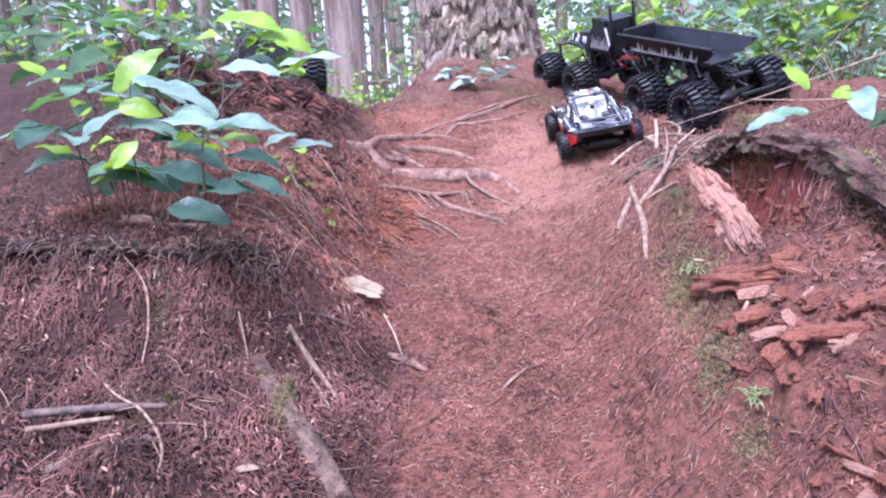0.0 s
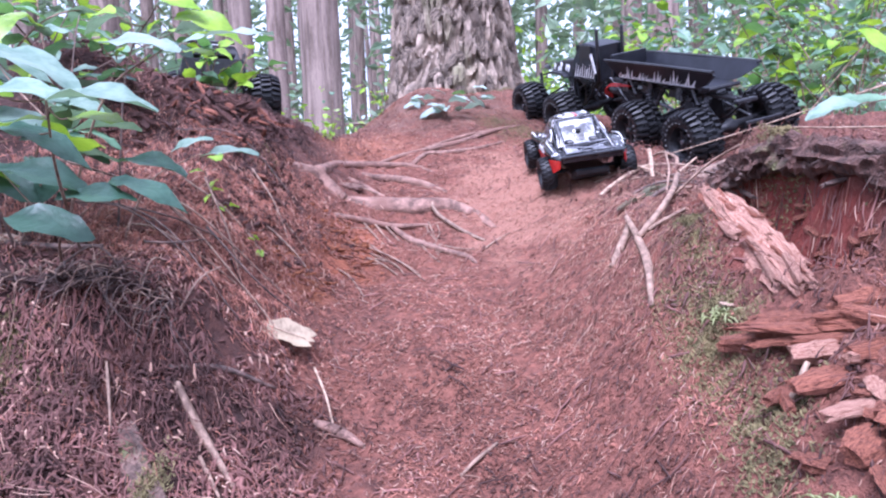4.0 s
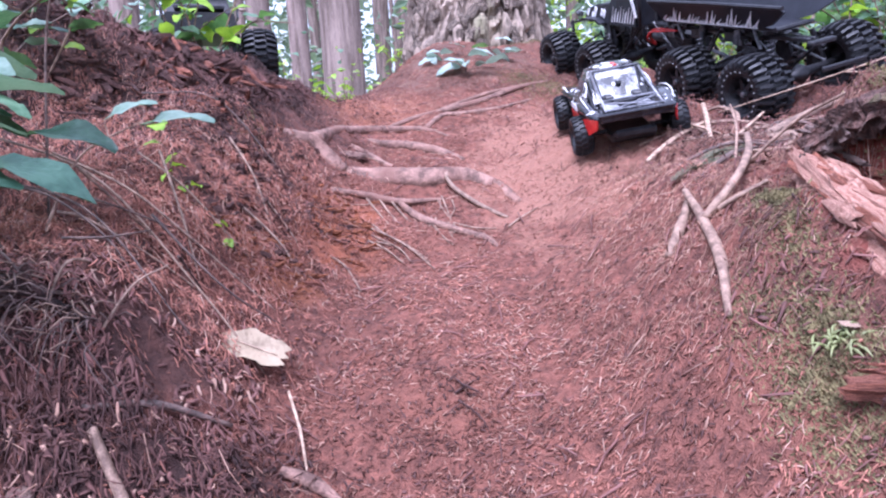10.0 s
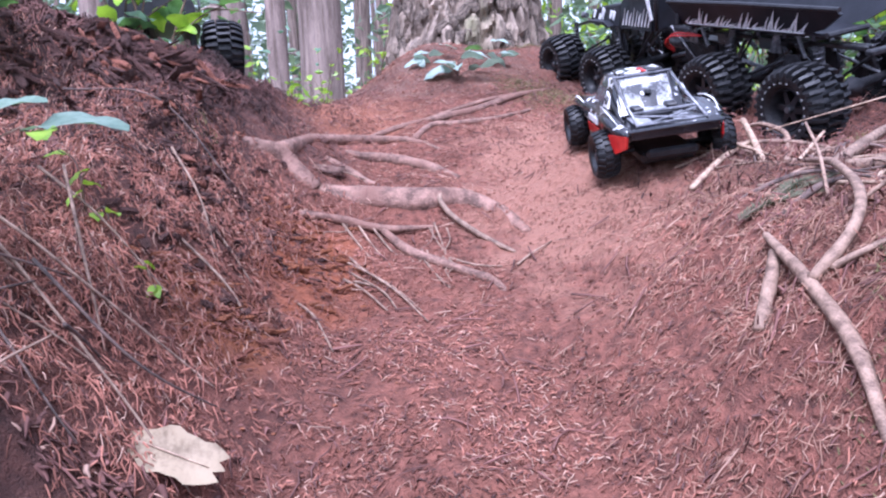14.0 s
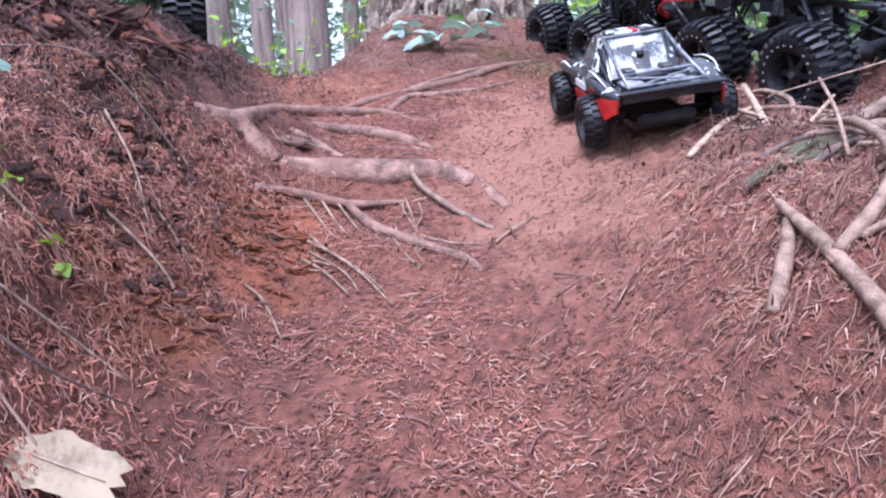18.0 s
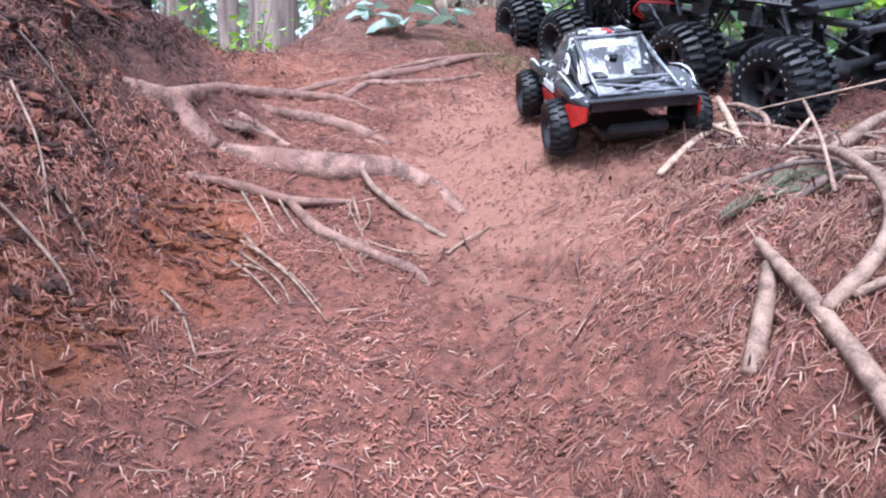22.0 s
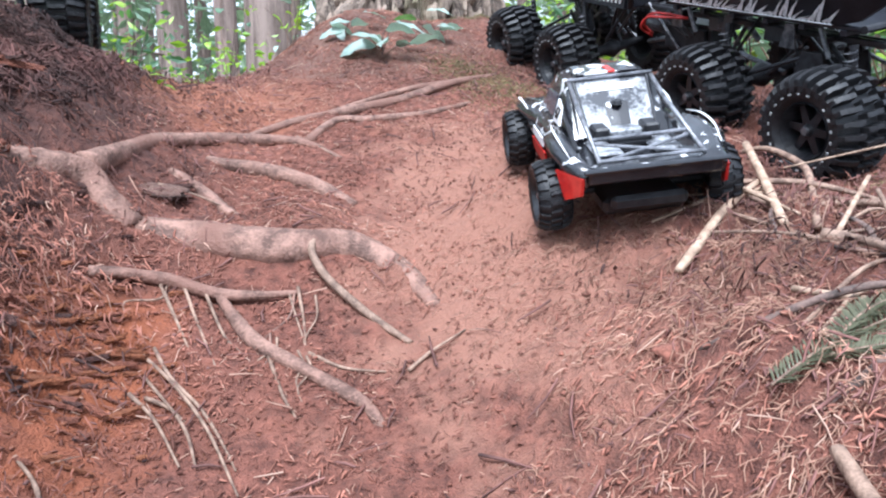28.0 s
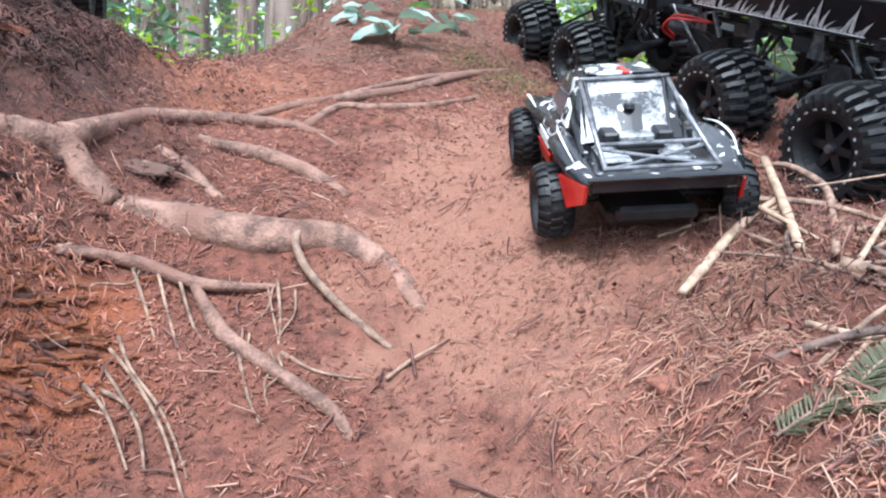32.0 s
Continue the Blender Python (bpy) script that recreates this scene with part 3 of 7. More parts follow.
thicket2 = [(x, y, ground_z(x, y) + rng_c.uniform(0.1, 1.0)) for x, y in [(rng_c.choice([rng_c.uniform(-4.5, -1.5), rng_c.uniform(1.6, 5.0)]), rng_c.uniform(3.4, 9)) for _ in range(80)]]
solid("dark_undergrowth", leaf_scatter(10000, lambda r: clustered(r, thicket2, (0.3, 0.3, 0.25)), (0.02, 0.06), 6), LEAF_DARK, "dark green low bushes on the forest floor", "undergrowth", kind="stuff", smooth=False)

stalks = [tube(np.array([(x + 0.05, y, ground_z(x, y) - 0.02), (x - 0.03, y, z * 0.5 + ground_z(x, y) * 0.5), (x, y, z + 0.1)]), [0.006, 0.004, 0.002], 5) for x, y, z in thicket + thicket2]
solid("bush_stems", join(*stalks), STICK, "thin brown stems of the low bushes", "undergrowth", kind="stuff")

# ---- litter on the ground ----


def worn(x, y):
    """How bare the wheel track is swept, nought to one."""
    return 0.72 * np.exp(-(((x - 0.30) / 0.17) ** 2)) * smooth01((y - 1.7) / 0.3) * (1 - smooth01((y - 2.75) / 0.4))


def litter(n, seed, length, radius, where, lift=0.003, bend=0.25, flat=1.0):
    """Needles and splinters: three-sided slivers with a bend in the middle, laid on the ground."""
    r = np.random.RandomState(seed)
    x, y = where(r, n)
    patch = np.array([noise.noise((a * 9, b * 9, 4.0)) + 0.7 * noise.noise((a * 27, b * 27, 1.0)) for a, b in zip(x, y)])
    keep = (r.uniform(0, 1, n) > worn(x, y)) & (r.uniform(0, 1, n) < 0.76 + 1.0 * patch)
    x, y, n = x[keep], y[keep], int(keep.sum())
    z = surf(x, y) + r.uniform(0.0, lift, n)
    yaw, half = r.uniform(0, 2 * math.pi, n), 0.5 * r.uniform(length[0], length[1], n) ** 1.0
    dx, dy = np.cos(yaw) * half, np.sin(yaw) * half
    z0 = surf(x - dx, y - dy) + r.uniform(0, lift * 2, n)
    z1 = surf(x + dx, y + dy) + r.uniform(0, lift * 2, n)
    z = np.maximum(z, (z0 + z1) / 2) + 0.0005
    w = r.uniform(radius[0], radius[1], n)
    ox, oy = -np.sin(yaw), np.cos(yaw)
    k = r.uniform(-bend, bend, n) * half
    pts = [(x - dx, y - dy, z0), (x + ox * k, y + oy * k, z), (x + dx, y + dy, z1)]
    verts = np.zeros((n, 9, 3))
    for s, (a, b, c) in enumerate(pts):
        q = w * (1.0, 1.0, 0.5)[s]
        for m, (u, h) in enumerate(((-1, 0.0), (1, 0.0), (0, 1.5 * flat))):
            verts[:, s * 3 + m] = np.stack([a + ox * q * u, b + oy * q * u, c + q * h], -1)
    base = [(0, 1, 4, 3), (1, 2, 5, 4), (2, 0, 3, 5), (3, 4, 7, 6), (4, 5, 8, 7), (5, 3, 6, 8)]
    faces = (np.arange(n)[:, None, None] * 9 + np.array(base)[None]).reshape(-1, 4)
    me = bpy.data.meshes.new("litter")
    me.vertices.add(n * 9)
    me.vertices.foreach_set("co", verts.reshape(-1).astype(np.float32))
    me.loops.add(faces.size)
    me.loops.foreach_set("vertex_index", faces.reshape(-1).astype(np.int32))
    me.polygons.add(len(faces))
    me.polygons.foreach_set("loop_start", np.arange(0, faces.size, 4, dtype=np.int32))
    me.update(calc_edges=True)
    return me


def lay(name, me, material, label):
    me.materials.append(material)
    return tagged(new(name, me), label, "forest litter", kind="stuff")


def trail(r, n):
    y = 0.35 + 3.6 * r.uniform(0, 1, n) ** 1.15
    return 0.12 + r.normal(0, 0.36, n), y


def all_over(r, n):
    x = np.where(r.uniform(0, 1, n) < 0.72, 0.14 + r.normal(0, 0.33, n), r.uniform(-1.2, 1.45, n))
    return np.clip(x, -1.25, 1.45), 0.3 + 3.9 * r.uniform(0, 1, n) ** 1.2


def banks(r, n):
    side = r.uniform(0, 1, n) < 0.74
    x = np.where(side, -0.10 - 1.15 * r.uniform(0, 1, n) ** 0.85, r.uniform(0.50, 1.4, n)) + r.normal(0, 0.07, n)
    x = np.clip(x, -1.28, 1.48)
    y = 0.3 + 3.2 * r.uniform(0, 1, n) ** 1.1
    return x, np.where(side & (y > 1.5) & (r.uniform(0, 1, n) < 0.72), 0.4 + 1.05 * r.uniform(0, 1, n), y)


lay("needle_litter", litter(42000, 1, (0.004, 0.016), (0.0003, 0.0009), all_over), NEEDLES, "reddish-brown needles and bark shreds strewn over the soil")
lay("needle_litter", litter(12000, 2, (0.004, 0.013), (0.0004, 0.0010), trail), NEEDLES, "reddish-brown needles trodden into the trail")
lay("pale_litter", litter(8500, 3, (0.004, 0.014), (0.0003, 0.0008), all_over), PALE_LITTER, "pale dry splinters scattered on the soil")
lay("twig_litter", litter(62000, 4, (0.004, 0.020), (0.0005, 0.0014), banks, 0.014, 0.35), DARK_LITTER, "dark brittle twigs matted over the banks")
lay("twig_litter", litter(8000, 7, (0.004, 0.020), (0.0004, 0.0010), banks, 0.016, 0.3), NEEDLES, "brown brittle twigs matted over the banks")
lay("bark_crumbs", litter(26000, 5, (0.0025, 0.007), (0.0006, 0.0019), all_over, 0.002, 0.3, 0.9), CRUMB, "red-brown crumbs of soil and bark")
lay("bark_crumbs", litter(18000, 9, (0.003, 0.010), (0.0005, 0.0018), all_over, 0.004, 0.25, 0.4), CRUMB, "red-brown chips of bark and clods of soil")
lay("bark_crumbs", litter(5000, 10, (0.004, 0.014), (0.0005, 0.0015), all_over, 0.005, 0.25, 0.4), NEEDLES, "light brown chips of bark on the soil")
lay("bark_crumbs", litter(16000, 6, (0.003, 0.009), (0.0008, 0.0022), all_over, 0.002, 0.2, 0.6), NEEDLES, "reddish bark crumbs and clods on the soil")
lay("bark_crumbs", litter(12000, 8, (0.005, 0.018), (0.001, 0.003), banks, 0.008, 0.4, 0.6), DARK_LITTER, "dark crumbs of leaf mould on the banks")


lay("splinters", litter(700, 13, (0.014, 0.036), (0.0004, 0.0011), all_over, 0.006, 0.12), PALE_LITTER, "pale dry wood splinters lying on the soil")
lay("splinters", litter(1300, 14, (0.02, 0.06), (0.0008, 0.0022), all_over, 0.006, 0.2), DARK_LITTER, "dark broken twigs lying on the soil")
lay("splinters", litter(800, 15, (0.02, 0.06), (0.0004, 0.0009), banks, 0.02, 0.3), PALE_LITTER, "pale thin stems lying on the banks")


def mound_top(r, n):
    return -0.40 - np.abs(r.normal(0, 0.28, n)) + r.normal(0, 0.03, n), 2.68 + r.normal(0, 0.24, n)


def right_bed(r, n):
    return 0.60 + r.normal(0, 0.17, n), 1.5 + 1.05 * r.uniform(0, 1, n)


lay("twig_litter", litter(24000, 18, (0.006, 0.030), (0.0007, 0.0020), mound_top, 0.012, 0.4), DARK_LITTER, "dark shreds of rotten wood over the mound")
lay("straw_litter", litter(17000, 19, (0.004, 0.017), (0.0003, 0.0008), right_bed, 0.005, 0.3), STRAW, "tan dry needles matted on the bank")


def left_bank(r, n):
    return -0.20 - 0.70 * r.uniform(0, 1, n) + r.normal(0, 0.05, n), 1.55 + 0.85 * r.uniform(0, 1, n) + r.normal(0, 0.05, n)


lay("twig_litter", litter(26000, 11, (0.004, 0.016), (0.0005, 0.0013), left_bank, 0.010, 0.5), NEEDLES, "brown shreds of bark and twig on the bank")
lay("pale_litter", litter(4000, 12, (0.004, 0.014), (0.0004, 0.0010), left_bank, 0.012, 0.5), PALE_LITTER, "pale dry splinters on the bank")


def near_bank(r, n):
    return -0.16 - 0.75 * r.uniform(0, 1, n) + r.normal(0, 0.04, n), 0.62 + 0.95 * r.uniform(0, 1, n)


lay("bark_chips", litter(9000, 21, (0.006, 0.017), (0.0016, 0.0042), near_bank, 0.007, 0.5, 0.35), DARK_LITTER, "dark flat flakes of bark and dead leaf on the bank")
lay("bark_chips", litter(1300, 22, (0.006, 0.015), (0.0014, 0.0036), near_bank, 0.008, 0.5, 0.35), PALE_LITTER, "greyish flat flakes of dead leaf on the bank")


def clods(n, seed, where, size):
    """Small angular lumps of earth and bark, half sunk in the soil."""
    r = np.random.RandomState(seed)
    x, y = where(r, n)
    g = size[0] + (size[1] - size[0]) * r.uniform(0, 1, n) ** 2.5
    z = surf(x, y) + 0.2 * g
    unit = np.array([(1, 0, 0), (0, 1, 0), (-1, 0, 0), (0, -1, 0), (0, 0, 0.75), (0, 0, -0.75), (0.62, 0.62, 0.35), (-0.62, 0.62, 0.35), (-0.62, -0.62, 0.35), (0.62, -0.62, 0.35)])
    tri = np.array([(4, 6, 7), (4, 7, 8), (4, 8, 9), (4, 9, 6), (0, 1, 6), (1, 2, 7), (2, 3, 8), (3, 0, 9), (0, 6, 9), (1, 7, 6), (2, 8, 7), (3, 9, 8), (5, 1, 0), (5, 2, 1), (5, 3, 2), (5, 0, 3)])
    v = unit[None] * r.uniform(0.6, 1.25, (n, 10, 1)) * g[:, None, None] * np.stack([r.uniform(0.6, 1.4, n), r.uniform(0.5, 1.1, n), r.uniform(0.4, 0.8, n)], -1)[:, None, :]
    a = r.uniform(0, 6.28, n)[:, None]
    w = np.stack([v[..., 0] * np.cos(a) - v[..., 1] * np.sin(a), v[..., 0] * np.sin(a) + v[..., 1] * np.cos(a), v[..., 2]], -1) + np.stack([x, y, z], -1)[:, None, :]
    me = bpy.data.meshes.new("clods")
    f = (np.arange(n)[:, None, None] * 10 + tri[None]).reshape(-1, 3)
    me.vertices.add(n * 10)
    me.vertices.foreach_set("co", w.reshape(-1).astype(np.float32))
    me.loops.add(f.size)
    me.loops.foreach_set("vertex_index", f.reshape(-1).astype(np.int32))
    me.polygons.add(len(f))
    me.polygons.foreach_set("loop_start", np.arange(0, f.size, 3, dtype=np.int32))
    me.update(calc_edges=True)
    return me


def broken_bank(r, n):
    return -0.17 + r.normal(0, 0.10, n), 2.08 + r.normal(0, 0.14, n)


def near_trail(r, n):
    return 0.14 + r.normal(0, 0.26, n), 0.45 + 1.55 * r.uniform(0, 1, n)


lay("bark_crumbs", litter(10000, 16, (0.003, 0.010), (0.0006, 0.0018), near_trail, 0.003, 0.3, 0.7), DARK_LITTER, "dark chips of bark trodden into the trail")
lay("bark_crumbs", litter(3500, 17, (0.004, 0.012), (0.0004, 0.0011), near_trail, 0.004, 0.3, 0.7), PALE_LITTER, "pale chips of wood trodden into the trail")
lay("soil_clods", clods(7000, 21, all_over, (0.0018, 0.0062)), CRUMB, "red-brown clods of earth on the soil")
lay("soil_clods", clods(9000, 22, banks, (0.0018, 0.009)), DARK_LITTER, "dark clods of leaf mould on the banks")
lay("soil_clods", clods(900, 23, broken_bank, (0.0012, 0.005)), BROKEN, "orange clods of earth broken from the bank")

# ---- roots and sticks ----


def on_ground(points, lift=0.0):
    """(x, y) or (x, y, lift) to places on the soil."""
    return [(p[0], p[1], ground_z(p[0], p[1]) + (p[2] if len(p) > 2 else lift)) for p in points]


def limb(name, points, radii, material, label, category, group="", lift=0.0, lumps=0.14, sides=10, steps=None, seed=1):
    pts = on_ground(points, lift)
    n = steps or max(8, 5 * len(pts))
    return solid(name, tube(spline(pts, n), radii, sides, lumps, seed), material, label, category, group)


RG = "roots across the trail"
limb("tree_root", [(-0.42, 2.39, -0.06), (-0.329, 2.438, -0.02), (-0.302, 2.468, -0.012), (-0.273, 2.487, -0.011), (-0.236, 2.47, -0.014), (-0.201, 2.461, -0.018)], [0.02, 0.028, 0.027, 0.026, 0.024], ROOT, "thick brown root rising out of the bank", "root", RG, sides=14, seed=2)
limb("tree_root", [(-0.28, 2.502, 0.0), (-0.269, 2.612, 0.004), (-0.253, 2.74, 0.004), (-0.197, 2.852, 0.004), (-0.109, 2.904, 0.004), (-0.003, 2.892, 0.0), (0.087, 2.818, -0.004)], [0.024, 0.018, 0.016, 0.015, 0.011, 0.005], ROOT, "long grey-brown root lying across the trail", "root", RG, seed=3)
limb("tree_root", [(-0.146, 2.914, -0.006), (-0.046, 3.006, 0.0), (0.072, 3.06, 0.002), (0.199, 3.123, 0.002), (0.339, 3.244, 0.002), (0.471, 3.389, -0.004)], [0.006, 0.011, 0.013, 0.012, 0.008], ROOT, "long pale root running up to the moss", "root", RG, seed=4)
limb("tree_root", [(0.008, 2.897, 0), (0.059, 3.007, 0.002), (0.14, 3.008, 0.002), (0.266, 3.039, 0.002), (0.375, 3.125, -0.003)], [0.012, 0.009, 0.009, 0.006], ROOT, "thin brown root beside the long pale one", "root", RG, seed=5)
limb("tree_root", [(-0.01, 3.02, 0.0), (0.12, 3.11, 0.006), (0.25, 3.19, 0.008), (0.40, 3.30, 0.004)], [0.006, 0.008, 0.005], ROOT, "slender brown root beside the long pale one", "root", RG, seed=6)
limb("tree_root", [(-0.173, 2.771, -0.004), (-0.111, 2.775, 0.0), (-0.018, 2.736, 0.004), (0.063, 2.68, 0.002), (0.123, 2.633, -0.01)], [0.013, 0.017, 0.016, 0.012], ROOT, "stout brown root dipping into the soil", "root", RG, seed=7)
limb("tree_root", [(-0.207, 2.663, -0.004), (-0.156, 2.648, 0), (-0.105, 2.603, 0), (-0.052, 2.544, -0.01)], [0.013, 0.013, 0.008], ROOT, "short brown root half sunk in soil", "root", RG, seed=8)
limb("tree_root", [(-0.197, 2.47, -0.024), (-0.118, 2.476, -0.015), (-0.027, 2.445, -0.012), (0.057, 2.438, -0.010), (0.121, 2.454, -0.010), (0.172, 2.436, -0.009), (0.224, 2.394, -0.008), (0.26, 2.331, -0.014)], [0.026, 0.034, 0.034, 0.027, 0.021, 0.012], ROOT, "thick worn root humped across the trail", "root", RG, sides=16, seed=9, lumps=0.1)
limb("tree_root", [(0.081, 2.442, 0.016), (0.078, 2.4, 0.022), (0.105, 2.361, 0.018), (0.152, 2.319, 0.01), (0.192, 2.285, 0.003), (0.222, 2.261, -0.003)], [0.005, 0.0062, 0.006, 0.004], STICK, "thin pale root looping off the thick one", "root", RG, seed=10, lumps=0.08)
limb("tree_root", [(-0.212, 2.329, 0), (-0.168, 2.355, 0.006), (-0.114, 2.366, 0.008), (-0.048, 2.349, 0.006), (0.013, 2.343, 0.008), (0.065, 2.35, 0.006)], [0.007, 0.0105, 0.009, 0.0035], ROOT, "brown root with a bare tip above the bank", "root", RG, seed=11)
limb("tree_root", [(-0.043, 2.344, 0.004), (-0.013, 2.303, 0.005), (0.027, 2.254, 0.005), (0.084, 2.211, 0.005), (0.136, 2.171, 0.005), (0.171, 2.14, 0.004), (0.192, 2.11, -0.006)], [0.008, 0.0105, 0.010, 0.009, 0.006], ROOT, "smooth pale brown root running down the trail", "root", RG, seed=12)
for k, pts in enumerate([
    [(-0.1, 2.365, 0.008), (-0.062, 2.297, 0.004), (-0.02, 2.22, 0)], [(-0.071, 2.36, 0.008), (-0.024, 2.277, 0.004), (0.006, 2.246, 0)], [(0.043, 2.23, 0.006), (0.072, 2.163, 0.003), (0.095, 2.124, 0)],
    [(-0.103, 2.248, 0.004), (-0.067, 2.195, 0.006), (-0.018, 2.144, 0.004), (0.015, 2.098, 0.003), (0.041, 2.056, 0)], [(-0.106, 2.168, 0.003), (-0.065, 2.128, 0.005), (-0.018, 2.063, 0)], [(0.063, 2.355, 0.01), (0.077, 2.303, 0.004), (0.085, 2.26, 0)],
    [(-0.018, 2.913, 0.006), (0.037, 2.86, 0.004), (0.076, 2.821, 0)], [(-0.086, 2.164, 0.003), (-0.055, 2.147, 0.004), (-0.022, 2.12, 0)], [(0.218, 2.202, 0.002), (0.25, 2.225, 0.006), (0.292, 2.247, 0.002)], [(0.092, 2.239, 0.004), (0.137, 2.21, 0.004), (0.191, 2.204, 0.001)],
    [(-0.13, 2.36, 0.006), (-0.09, 2.30, 0.004), (-0.055, 2.24, 0.001)], [(-0.2, 2.58, 0.01), (-0.15, 2.60, 0.012), (-0.1, 2.59, 0.008)]]):
    limb("rootlet", pts, [0.0028, 0.0022, 0.0013], STICK, "thin wiry rootlet hanging over the soil", "root", "rootlets", sides=6, seed=20 + k)

SG = "sticks on the bank"
